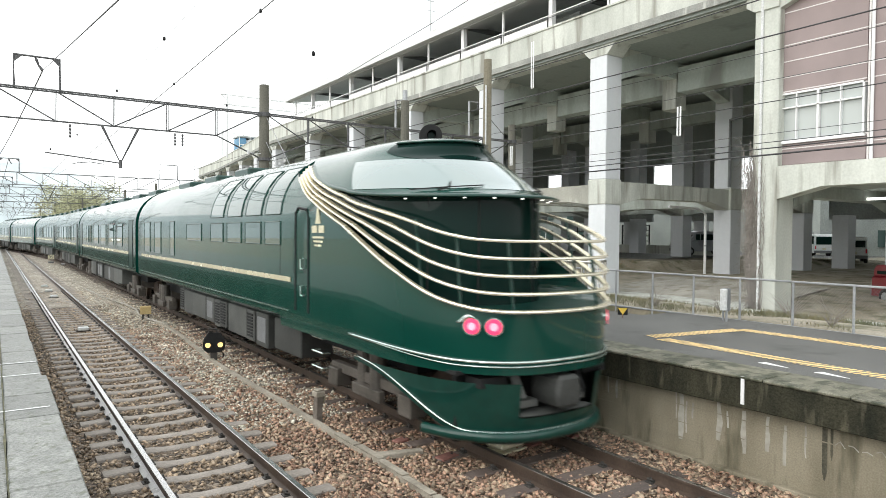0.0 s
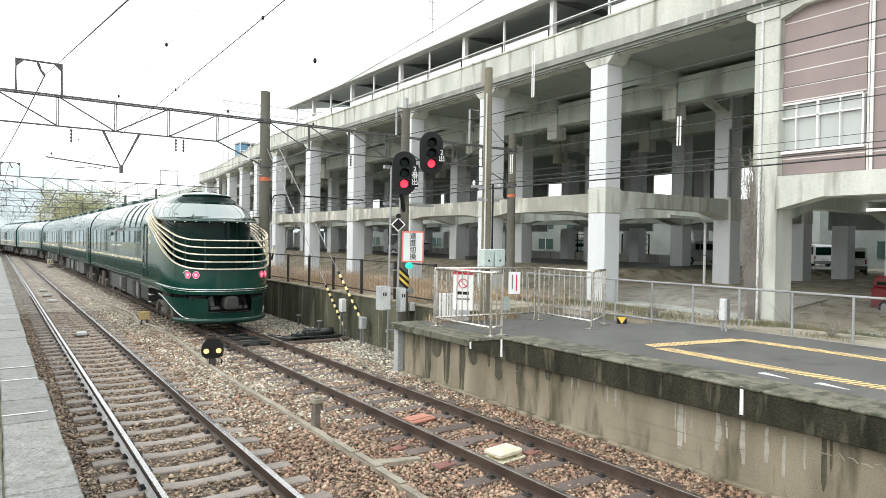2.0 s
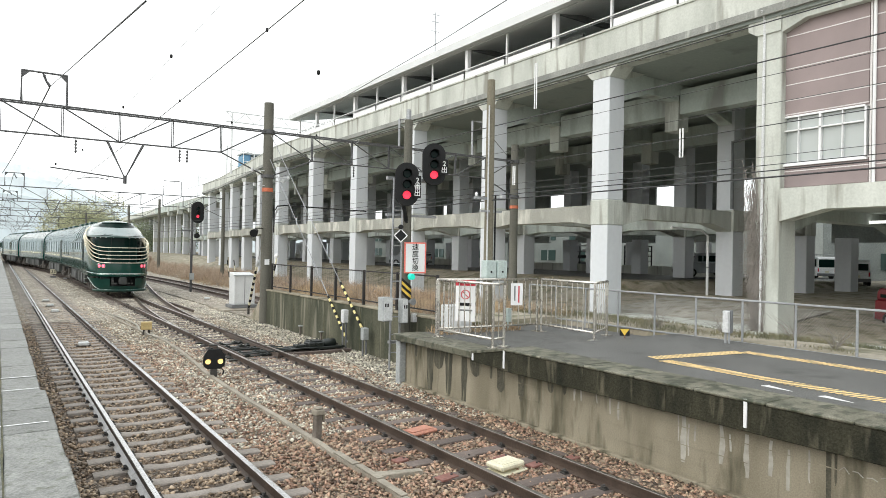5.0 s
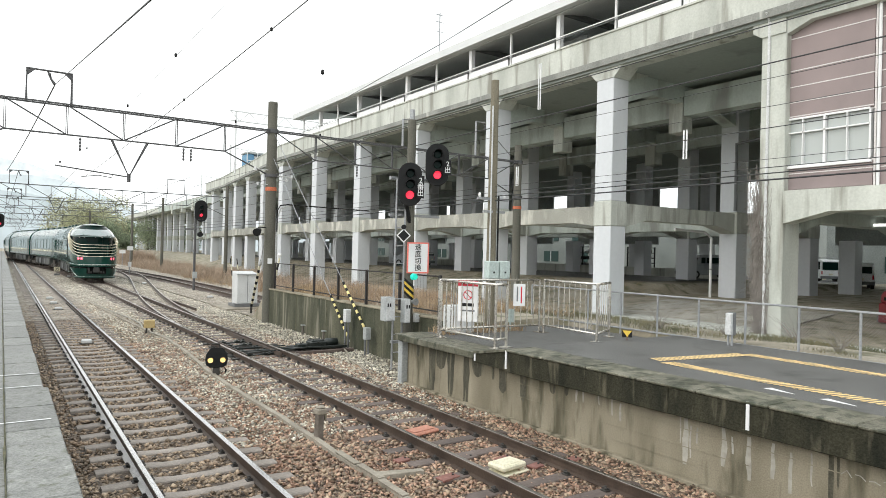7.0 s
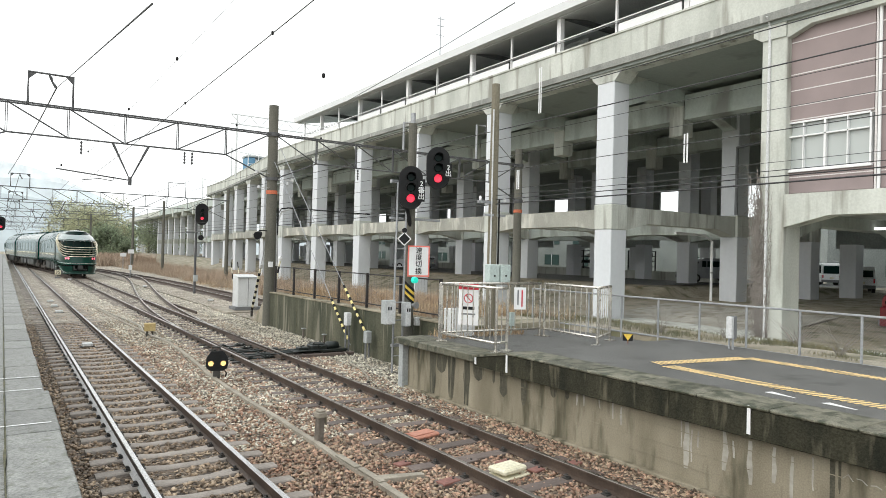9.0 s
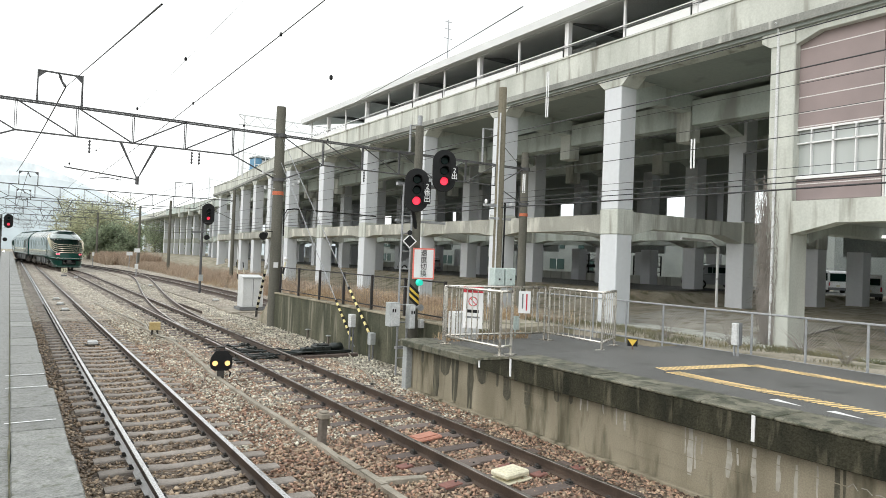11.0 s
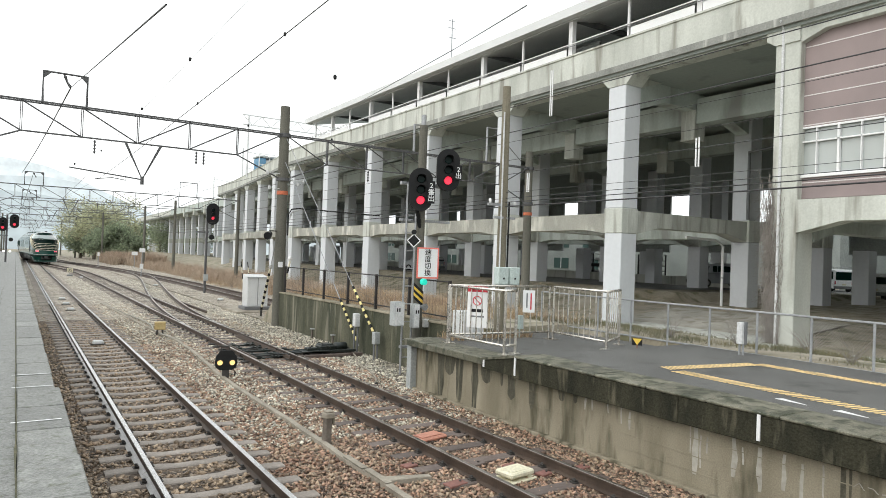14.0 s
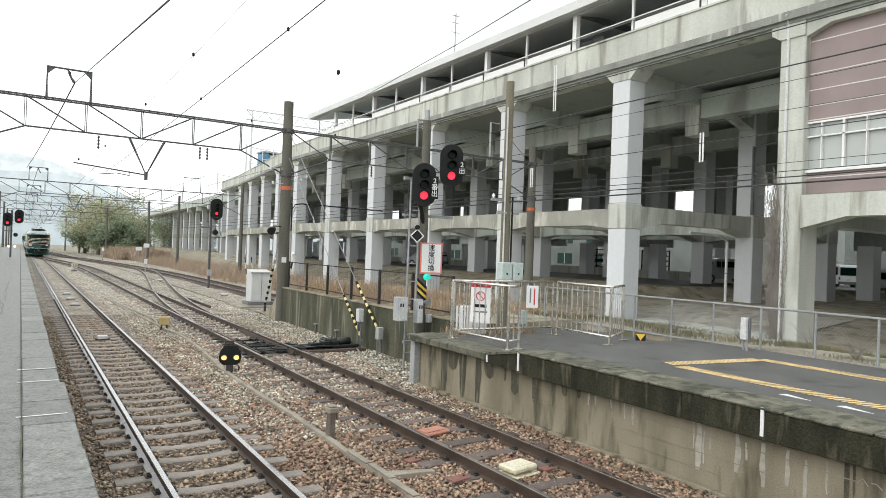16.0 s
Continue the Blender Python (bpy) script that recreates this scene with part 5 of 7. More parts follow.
    # lower skirt with the coupler opening
    def skirt_low(a):
        return 0.27 + 0.60 * ease((abs(a) - 0.27) / 0.37)
    auto_smooth(part("skirt", Build().grid([[skin(-0.63 + 0.51 * i / 20, skirt_low(-0.63 + 0.51 * i / 20) + (0.91 - skirt_low(-0.63 + 0.51 * i / 20)) * j / 6, 0.03) for i in range(21)] for j in range(7)]), M_GREEN_DK, car, "deep green front skirt"), 40)
    auto_smooth(part("skirt", Build().grid([[skin(0.63 - 0.51 * i / 20, skirt_low(0.63 - 0.51 * i / 20) + (0.91 - skirt_low(0.63 - 0.51 * i / 20)) * j / 6, 0.03) for i in range(21)] for j in range(7)]), M_GREEN_DK, car), 40)
    part("skirt", Build().grid([[skin(-0.12 + 0.24 * i / 20, 0.27 + 0.24 * j / 4, 0.03) for i in range(21)] for j in range(5)]), M_GREEN_DK, car, smooth=True)
    part("skirt_lip", Build().grid([[skin(-0.42 + 0.84 * i / 40, z, k) for i in range(41)] for z, k in ((0.35, 0.03), (0.34, -0.05), (0.27, -0.08), (0.22, -0.02), (0.22, 0.25))]), M_GREEN_DK, car, smooth=True)
    trim(lambda a: skirt_low(a) + 0.07, 0.62, 0.014, "skirt_trim", 0.02)
    part("opening_floor", Build().grid([[skin(-0.12 + 0.24 * i / 12, 0.53, k) for i in range(13)] for k in (0.03, 0.5)]), M_UNDER, car)
    # Black sheets put the dark of the hollow behind the skirt into colour.
    part("opening_back", Build().box(-1.1, 1.1, 0.35, 0.42, 0.2, 1.02).box(-1.2, 1.2, 0.2, NB, 1.0, 1.04), M_BLACK, car)
    for s in (-0.81, 0.81):
        part("gap_plate", Build().box(s - 0.19, s + 0.19, 0.02, 0.3, 0.86, 0.97), M_BLACK, car)
    cp = Build()
    cp.prism([(-0.17, 0.60), (0.17, 0.60), (0.21, 0.76), (0.16, 0.97), (-0.16, 0.97), (-0.21, 0.76)], "y", -0.38, 0.1)
    part("coupler_cover", cp, M_UNDER, car, "grey coupler cover", bevel=0.04)
    for s in (-0.38, 0.38):
        part("coupler_arm", Build().box(s - 0.13, s + 0.13, -0.10, 0.1, 0.60, 0.68), M_UNDER, car)
    part("air_pipe", Build().tube([(-0.45, -0.05, 0.68), (-0.45, 0.1, 0.92)], 0.07, 8), M_UNDER, car)
    part("hose", Build().tube([(0.35, -0.12, 0.95), (0.42, -0.18, 0.75), (0.36, -0.14, 0.6)], 0.025, 6), M_BLACK, car)
    # flanks
    side_band(car, 4.5, 17.6, 1.78, 1.86, M_GOLD, "waist_band", "pale gold waist band", 0.012)
    side_band(car, 4.6, 17.9, 1.29, 1.315, M_SILVER, "sill_line")
    for s in (-1, 1):
        for y0, y1 in ((10.1, 11.5), (8.35, 9.3), (7.12, 8.05), (5.97, 6.85), (4.98, 5.75)):
            side_pane(car, s, y0, y1, 2.38, 2.77)
        for y0, y1 in ((8.35, 9.3), (7.12, 8.05), (5.97, 6.85), (4.98, 5.75)):
            side_pane(car, s, y0, y1, 2.90, 3.72, None, M_GREEN_DK, 8, "roof_window")
        for y0, y1 in ((12.9, 13.4), (14.6, 15.5), (16.2, 17.1)):
            side_pane(car, s, y0, y1, 1.95, 2.86)
        dr = Build()
        for p in (((3.78, 1.34), (3.78, 2.80), (3.86, 2.94), (4.22, 2.98), (4.30, 2.90), (4.30, 1.34)),):
            dr.tube([(s * (body_half(z) * 1.0 + 0.003), y, z) for y, z in p], 0.022, 5)
        d = part("cab_door", dr, M_BLACK, car, "narrow cab door outlined by a dark seal")
        for z in (2.02, 1.60):
            part("door_handle", Build().tube([(s * 1.455, 3.98, z), (s * 1.50, 3.98, z + 0.01), (s * 1.50, 3.98, z + 0.15), (s * 1.455, 3.98, z + 0.16)], 0.013, 6).tube([(s * 1.50, 3.98, z), (s * 1.50, 3.86, z)], 0.013, 6), M_SILVER, d)
        em = Build()
        em.prism([(3.36, 2.72), (3.48, 2.72), (3.43, 2.92), (3.41, 2.92)], "x", s * 1.452, s * 1.458)
        em.box(min(s * 1.452, s * 1.458), max(s * 1.452, s * 1.458), 3.28, 3.40, 2.62, 2.70)
        em.box(min(s * 1.452, s * 1.458), max(s * 1.452, s * 1.458), 3.44, 3.56, 2.62, 2.70)
        em.v = [(x, 3.42 + (y - 3.42) * 1.55, 2.72 + (z - 2.72) * 1.35) for x, y, z in em.v]
        part("emblem", em, M_GOLD, car, "small gold emblem")
        ln = Build()
        for k in range(3):
            ln.box(min(s * 1.452, s * 1.456), max(s * 1.452, s * 1.456), 3.22 + 0.04 * k, 3.62 - 0.04 * k, 2.50 - k * 0.06, 2.53 - k * 0.06)
        part("lettering_bar", ln, M_GOLD, car)
        st = Build()
        for z in (0.55, 0.78, 1.0):
            st = Build().tube([(s * 1.28, 3.35, z), (s * 1.40, 3.35, z), (s * 1.40, 3.72, z), (s * 1.28, 3.72, z)], 0.016, 5)
            part("step_iron", st, M_SILVER, car)
    roof_gear(car, 9.5, 16.5, 3)
    part("roof_dome", Build().tube([(0.35, 4.6, ROOF - 0.15), (0.35, 4.6, ROOF + 0.06), (0.35, 4.6, ROOF + 0.12)], [0.16, 0.16, 0.08], 10), M_BLACK, car)
    bogie(car, 2.35)
    bogie(car, 15.9)
    under_boxes(car, 4.5, 13.6, 11)
    return car


CARS = [observation_car()]
first_mid = middle_car(5)
second_mid = middle_car(9)
CARS.append(first_mid)
CARS.append(second_mid)
for k in range(3, 9):
    CARS.append(copy_thing(first_mid if k % 2 else second_mid, Matrix()))


def car_rows():
    """Where each car stands, second by second: the train draws away at a steady pace and crosses to the near track."""
    out = []
    for k in range(len(CARS)):
        rows = []
        for h in range(0, 33):
            t = h * 0.5
            y0 = 5.75 + 6.43 * t + k * CAR + (0.2 if k else 0)
            ya, yb = y0 + 2.3, y0 + CAR - 2.3
            xa, xb = line_b(ya), line_b(yb)
            turn = -math.atan2(xb - xa, yb - ya)
            m = Matrix.Translation((xa, ya, 0)) @ Matrix.Rotation(turn, 4, "Z") @ Matrix.Translation((0, -2.3, 0))
            rows.append((t, m))
        out.append(rows)
    return out

# ---------------------------------------------------------------- overhead line
def truss_gantry(y, x0, x1, masts, label, detail=True, top=6.99, low=6.05):
    g = thing("catenary_gantry", label, "gantry", "overhead line gantries")
    for x, h in masts:
        m = part("mast", Build().tube([(x, y, -0.4), (x, y, h)], [0.215, 0.175] if detail else [0.17, 0.13], 14), M_MAST, g, "weathered round concrete mast", smooth=False)
        auto_smooth(m, 50)
        if detail:
            part("orange_band", Build().tube([(x, y, 4.73), (x, y, 4.87)], 0.210, 14), M_ORANGE, m)
            part("collar", Build().tube([(x, y, 6.9), (x, y, 7.05)], 0.23, 14), M_GANTRY, m)
            part("collar", Build().tube([(x, y, 5.25), (x, y, 5.36)], 0.235, 14), M_GANTRY, m)
    for dy in (-0.16, 0.16):
        part("top_chord", Build().box(x0, x1, y + dy - 0.03, y + dy + 0.03, top - 0.022, top + 0.022), M_GANTRY, g)
    stops = [masts[k][0] for k in range(len(masts))]
    for a, c in zip(stops[:-1], stops[1:]):
        pts = [(a + 0.1, 5.32), (a + 1.75, low), (c - 1.75, low), (c - 0.1, 5.32)]
        part("low_chord", Build().tube([(x, y, z) for x, z in pts], 0.028, 5), M_GANTRY, g)
        n = max(2, round((c - a - 3.4) / 1.62))
        for k in range(n + 1):
            x = a + 1.75 + (c - a - 3.5) * k / n
            part("strut", Build().box(x - 0.035, x - 0.015, y - 0.03, y + 0.03, low, top).box(x + 0.015, x + 0.035, y - 0.03, y + 0.03, low, top), M_GANTRY, g)
            if k < n:
                e = x + (c - a - 3.5) / n
                p, q = ((x, y, top), (e, y, low)) if (k < n / 2) else ((x, y, low), (e, y, top))
                part("brace", Build().tube([p, q], 0.024, 5), M_GANTRY, g)
        part("brace", Build().tube([(a + 0.1, y, top), (a + 1.75, y, low)], 0.024, 5), M_GANTRY, g)
        part("brace", Build().tube([(c - 0.1, y, top), (c - 1.75, y, low)], 0.024, 5), M_GANTRY, g)
    for x in ((0.54,) if detail else (0.4,)):
        part("wire_frame", Build().tube([(x, y, top), (x, y, 8.0), (x + 1.23, y, 8.0), (x + 1.23, y, top)], 0.04, 5), M_GANTRY, g, "rectangular feeder frame")
        part("frame_gusset", Build().prism([(x, 7.98), (x + 0.22, 7.98), (x, 7.76)], "y", y - 0.02, y + 0.02), M_GANTRY, g)
        part("frame_gusset", Build().prism([(x + 1.23, 7.98), (x + 1.01, 7.98), (x + 1.23, 7.76)], "y", y - 0.02, y + 0.02), M_GANTRY, g)
        part("insulator", Build().tube([(x + 0.55, y, 7.98), (x + 0.6, y, 7.9), (x + 0.65, y, 7.75), (x + 0.75, y, 7.6)], [0.02, 0.05, 0.03, 0.05], 8), M_GANTRY, g)
    return g


def insulators(g, x, y, z, n=4):
    pts, rs = [], []
    for k in range(2 * n + 1):
        pts.append((x, y, z - 0.055 * k))
        rs.append(0.042 if k % 2 else 0.015)
    part("insulator", Build().tube(pts, rs, 8), M_GANTRY, g, "ribbed insulator string")


g1 = truss_gantry(24.2, -1.7, 20.5, [(-1.75, 8.0), (8.38, 8.07), (20.45, 7.78)], "steel truss gantry on tall concrete masts across the tracks")
for x in (2.04, 5.22, 5.47, 11.94):
    insulators(g1, x, 24.2, 6.0)
part("drop_bracket", Build().tube([(2.95, 24.2, 6.05), (3.5, 24.2, 4.85), (4.05, 24.2, 6.05)], 0.045, 5).tube([(3.5, 24.2, 4.95), (3.5, 24.2, 4.68)], 0.06, 6), M_GANTRY, g1, "V-shaped drop bracket")
part("registration_arm", Build().tube([(1.35, 24.2, 5.05), (3.45, 24.2, 4.85)], 0.022, 5).tube([(2.1, 24.2, 4.75), (2.6, 24.2, 4.83), (3.0, 24.2, 4.78), (3.0, 24.2, 4.92)], 0.014, 5), M_GANTRY, g1)
for x, z in ((14.05, 8.2), (17.9, 8.6)):
    part("top_post", Build().tube([(x, 24.2, 6.99), (x, 24.2, z), (x + 0.5, 24.2, z)], 0.05, 6), M_GALV, g1, "galvanised feeder post")
    insulators(g1, x + 0.5, 24.2, z, 3)
for k, (x, z) in enumerate(((7.75, 5.5), (8.95, 5.15), (9.15, 5.3), (7.85, 4.95))):
    part("stay_bracket", Build().tube([(8.38, 24.1, z), (x, 24.1, z)], 0.014, 5).tube([(x, 24.1, z - 0.04), (x, 24.1, z + 0.08)], [0.05, 0.05], 8), M_WHITEMET, g1, "bracket with white insulator knobs")
part("conduit", Build().tube([(8.62, 24.12, -0.3), (8.62, 24.12, 0.4), (8.60, 24.15, 3.6), (8.75, 24.1, 4.1), (9.2, 24.1, 4.25)], 0.035, 6), M_WHITEMET, g1, "pale conduit up the mast")
part("spot_lamp", Build().tube([(7.95, 24.1, 3.25), (7.75, 23.8, 3.15)], [0.08, 0.15], 10).tube([(8.2, 24.1, 3.35), (7.9, 24.1, 3.35)], 0.02, 5), M_BLACK, g1, "black spot lamp")
part("black_cable", Build().tube([(8.58, 24.0, 3.2), (8.58, 24.0, 4.0), (8.7, 24.0, 4.2), (9.0, 24.05, 4.25), (12.5, 24.1, 4.2)], 0.025, 6), M_BLACK, g1)
part("number_plate", Build().box(8.25, 8.42, 23.96, 23.99, 2.0, 2.2), M_WHITE, g1)
g2 = truss_gantry(59.4, -1.9, 16.6, [(-1.95, 8.0), (16.6, 8.0)], "far steel truss gantry across the tracks", False)
part("drop_bracket", Build().tube([(3.0, 59.4, 6.05), (3.5, 59.4, 4.85), (4.0, 59.4, 6.05)], 0.045, 5), M_GANTRY, g2)
insulators(g2, 5.4, 59.4, 6.0)
part("wire_frame", Build().tube([(11.6, 59.4, 7.0), (11.6, 59.4, 8.2), (13.0, 59.4, 8.2), (13.0, 59.4, 7.0)], 0.04, 5), M_GANTRY, g2)
for y, xr in ((80.0, 15.2), (95.0, 14.3), (122.0, 12.0), (150.0, 10.0), (180.0, 9.0)):
    gg = truss_gantry(y, -2.2, xr, [(-2.25, 8.0), (xr, 8.0)], "distant steel truss gantry across the tracks", False)
    part("drop_bracket", Build().tube([(2.5, y, 6.05), (3.0, y, 4.85), (3.5, y, 6.05)], 0.045, 5), M_GANTRY, gg)

# wires
wires = thing("overhead_wires", "dark overhead line wires strung along the tracks", "wires")


def sag(p, q, drop, n=10):
    p, q = Vector(p), Vector(q)
    return [p.lerp(q, k / n) - Vector((0, 0, drop * 4 * (k / n) * (1 - k / n))) for k in range(n + 1)]


def wire(p, q, r, drop=0.0, material=None):
    part("wire", Build().tube(sag(p, q, drop), r, 5, cap=False), material or M_WIRE, wires, fix=False)


wire((1.30, 24.2, 7.59), (0.95, 5.7, 4.55), 0.0085)
wire((1.30, 24.2, 7.59), (0.23, 59.4, 7.9), 0.02, 0.15)
wire((0.95, 59.4, 7.9), (0.6, 122, 7.9), 0.02, 0.15)
wire((5.45, 12.0, 8.05), (5.45, 59.4, 7.95), 0.013, 0.1)
wire((5.45, -12.0, 8.05), (5.45, 12.0, 8.05), 0.011)
wire((5.45, 59.4, 7.95), (3.0, 122, 7.95), 0.009, 0.1)
for x in (2.0, 5.45):
    wire((x, 24.2, 5.0), (x, 59.4, 5.0), 0.006)
    wire((x, 59.4, 5.0), (x - (1.8 if x > 3 else 0), 95, 5.0), 0.006)
wire((3.75, -4.0, 7.6), (3.75, 59.4, 7.7), 0.004)
wire((15.9, 24.2, 11.78), (9.9, 12.0, 8.6), 0.016)
wire((15.9, 24.2, 11.78), (25.47, 60.0, 15.87), 0.02)
for r, x, rad in ((0.375, 13.5, 0.014), (0.314, 13.5, 0.016), (0.29, 13.5, 0.007), (0.212, 12.0, 0.009), (0.245, 17.9, 0.009)):
    wire((x, -8, EYE[2] + r * x), (x, 59.4, EYE[2] + r * x), rad, 0.06)
for dz, rad in ((0.0, 0.009), (0.09, 0.006), (-0.10, 0.013), (0.22, 0.004)):
    wire((9.2, -10, EYE[2] + 0.14 * 9.2 + dz * 0.8 + 0.04), (9.2, 11.7, EYE[2] + 0.14 * 9.2 + dz), rad, 0.05)
    wire((9.2, 11.7, EYE[2] + 0.14 * 9.2 + dz), (9.6, 60, EYE[2] + 0.15 * 9.2 + dz * 2), rad, 0.15)
wire((9.2, 11.7, 5.2), (20.4, 24.2, 6.9), 0.01)
for x, y, z in ((3.7, 18.35, 7.6), (3.7, 26.28, 7.63), (5.45, 12.76, 6.26), (5.45, 16.0, 8.02), (5.45, 25.4, 7.95), (2.04, 33.0, 6.1), (3.7, 40.0, 7.7), (7.2, 24.9, 7.3), (10.6, 24.9, 7.2)):
    part("line_clamp", Build().tube([(x, y, z - 0.05), (x, y, z - 0.025), (x, y, z + 0.025), (x, y, z + 0.05)], [0.02, 0.036, 0.036, 0.02], 8), M_BLACK, wires)
for x, y, z0, z1 in ((13.5, 15.05, 7.0, 8.4), (13.5, 9.85, 4.95, 5.65), (13.5, 16.0, 4.75, 5.35), (13.5, 22.0, 4.4, 5.1)):
    part("wire_guard", Build().tube([(x, y - 0.04, z1), (x, y - 0.04, z0), (x, y + 0.04, z0), (x, y + 0.04, z1)], 0.02, 5), M_WHITE, wires, "white wire guard loop")

# guy wires with striped guards
for (p, q) in (((8.40, 24.1, 6.0), (8.30, 17.0, -0.02)), ((8.42, 24.1, 6.9), (8.30, 15.95, 0.32))):
    guy = thing("guy_wire", "steel guy wire with a yellow and black striped guard", "guy wire", "guy wires of the mast")
    P, Q = Vector(p), Vector(q)
    part("cable", Build().tube([P, Q], 0.012, 5), M_GALV, guy)
    for k in range(14):
        a, c = Q + (P - Q) * (0.025 + 0.0125 * k), Q + (P - Q) * (0.025 + 0.0125 * (k + 1))
        part("guard_band", Build().tube([a, c], 0.036, 8), M_BLACK if k % 2 else M_GUARD, guy)


guy = thing("guy_wire", "steel guy wire with a black and cream striped guard", "guy wire", "guy wires of the mast")
P, Q = Vector((8.42, 24.3, 3.9)), Vector((8.74, 27.3, 0.1))
part("cable", Build().tube([P, Q], 0.012, 5), M_GALV, guy)
part("anchor", Build().tube([Q, Q + Vector((0.03, 0.1, -0.4))], 0.05, 6), M_CLIP, guy)
part("knob", Build().tube([Q.lerp(P, 0.47), Q.lerp(P, 0.49), Q.lerp(P, 0.52)], [0.05, 0.08, 0.05], 8), M_WHITEMET, guy)
for k in range(14):
    part("guard_band", Build().tube([Q.lerp(P, 0.01 + 0.032 * k), Q.lerp(P, 0.01 + 0.032 * (k + 1))], 0.05, 8), M_CREAM if k % 2 else M_BLACK, guy)


# ---------------------------------------------------------------- signals
def signal_head(parent, x, y, z, lit, turn, height=1.02, width=0.56):
    """An oval black backplate with three hooded lenses, facing -y before it is turned."""
    m = Matrix.Translation((x, y, z)) @ Matrix.Rotation(radians(turn), 4, "Z")
    outline = []
    for k in range(32):
        a = 2 * math.pi * k / 32
        cx_, sz = math.cos(a), math.sin(a)
        outline.append((cx_ * width / 2, sz * width / 2 + (height / 2 - width / 2) * (1 if sz > 0 else -1)))
    h = part("signal_head", Build().prism(outline, "y", -0.03, 0.02), M_BLACK, parent, "black oval signal backplate", bevel=0.008)
    h.matrix_basis = m
    part("lamp_case", Build().box(-0.13, 0.13, 0.02, 0.26, -height * 0.36, height * 0.36), M_BLACK, h, bevel=0.02)
    for k, dz in enumerate((0.25, 0.0, -0.25)):
        hood = Build()
        rows = []
        for j in range(15):
            a = math.pi * (-0.15 + 1.3 * j / 14)
            rows.append([(0.11 * math.cos(a), -0.03, dz + 0.11 * math.sin(a)), (0.115 * math.cos(a), -0.26 if 3 < j < 11 else -0.14, dz + 0.115 * math.sin(a) - 0.02), (0.105 * math.cos(a), -0.24 if 3 < j < 11 else -0.13, dz + 0.103 * math.sin(a) - 0.02), (0.10 * math.cos(a), -0.03, dz + 0.10 * math.sin(a))])
        hood.grid(rows)
        part("hood", hood, M_BLACK, h)
        lens = Build().tube([(0, -0.03, dz), (0, -0.05, dz)], [0.098, 0.085], 20)
        part("lens", lens, M_SIGRED if (k == 2 and lit) else M_TINT, h, "lit red signal lens" if (k == 2 and lit) else "")
    return h


def writing(text, parent, x, y, z, size, material, turn=0.0, spacing=1.0):
    """Upright letters that face -y."""
    cu = bpy.data.curves.new("lettering", "FONT")
    cu.body, cu.size, cu.align_x, cu.align_y, cu.extrude, cu.offset, cu.space_line = text, size, "CENTER", "CENTER", 0.002, size * 0.008, spacing
    cu.materials.append(material)
    ob = new("lettering", cu)
    ob.parent = parent
    ob.matrix_basis = Matrix.Translation((x, y, z)) @ Matrix.Rotation(radians(90), 4, "X")
    return ob


SX, SY = 8.1, 13.5
sig = thing("signal_mast", "signal mast with two red lights, lattice legs and a bordered notice", "railway signal")
part("post", Build().tube([(SX + 0.05, SY + 0.1, -0.2), (SX + 0.05, SY + 0.1, 5.75)], [0.13, 0.10], 12), M_MAST, sig)
part("post_top", Build().tube([(SX + 0.05, SY + 0.1, 5.3), (SX + 0.05, SY + 0.1, 6.0)], 0.06, 8), M_GALV, sig)
for x in (SX - 0.42, SX - 0.17):
    part("lattice_leg", Build().tube([(x, SY, -0.2), (x + 0.04, SY, 4.3)], 0.025, 6), M_GALV, sig)
for k in range(9):
    part("ladder_rung", Build().tube([(SX - 0.42, SY, 0.2 + k * 0.42), (SX - 0.15, SY, 0.2 + k * 0.42)], 0.014, 5), M_GALV, sig)
part("crossarm", Build().box(SX - 0.5, SX + 0.9, SY + 0.1, SY + 0.18, 4.28, 4.36), M_GALV, sig)
part("crossarm", Build().box(SX - 0.5, SX + 0.9, SY + 0.1, SY + 0.18, 3.42, 3.48), M_GALV, sig)
part("crossarm", Build().box(SX - 0.45, SX + 0.3, SY - 0.05, SY + 0.05, 0.42, 0.48), M_GALV, sig)
heads = [signal_head(sig, 7.92, SY - 0.25, 4.16, True, -26), signal_head(sig, 8.67, SY - 0.25, 4.69, True, -26)]
part("head_bracket", Build().tube([(7.95, SY - 0.05, 3.7), (8.12, SY + 0.05, 3.25), (8.15, SY + 0.1, 3.1)], 0.05, 6), M_BLACK, sig)
for h, txt, n in ((heads[0], "2番出", 3), (heads[1], "2出", 2)):
    bd = part("route_board", Build().box(0.16, 0.33, -0.06, -0.04, -0.06 - 0.175 * n / 2, -0.06 + 0.175 * n / 2), M_BLACK, h, "black route board with white characters")
    writing("\n".join(txt), bd, 0.245, -0.064, -0.06, 0.16, M_WHITE, spacing=0.95)
dm = part("diamond_marker", Build().prism([(0, 0.17), (0.17, 0), (0, -0.17), (-0.17, 0)], "y", 0, 0.03), M_WHITE, sig, "black diamond marker edged in white")
dm.matrix_basis = pose(7.86, SY - 0.12, 2.96, 0, 0, -25)
part("marker_face", Build().prism([(0, 0.135), (0.135, 0), (0, -0.135), (-0.135, 0)], "y", -0.004, 0.0), M_BLACK, dm)
part("marker_light", Build().tube([(0, -0.02, 0.2), (0, 0.1, 0.2)], 0.06, 8), M_BLACK, dm)
bd = part("notice_board", Build().box(-0.27, 0.27, 0, 0.02, -0.37, 0.37), M_BORDER, sig, "white notice with a vermilion border and black characters")
bd.matrix_basis = pose(8.27, SY - 0.12, 2.44, 0, 0, -16)
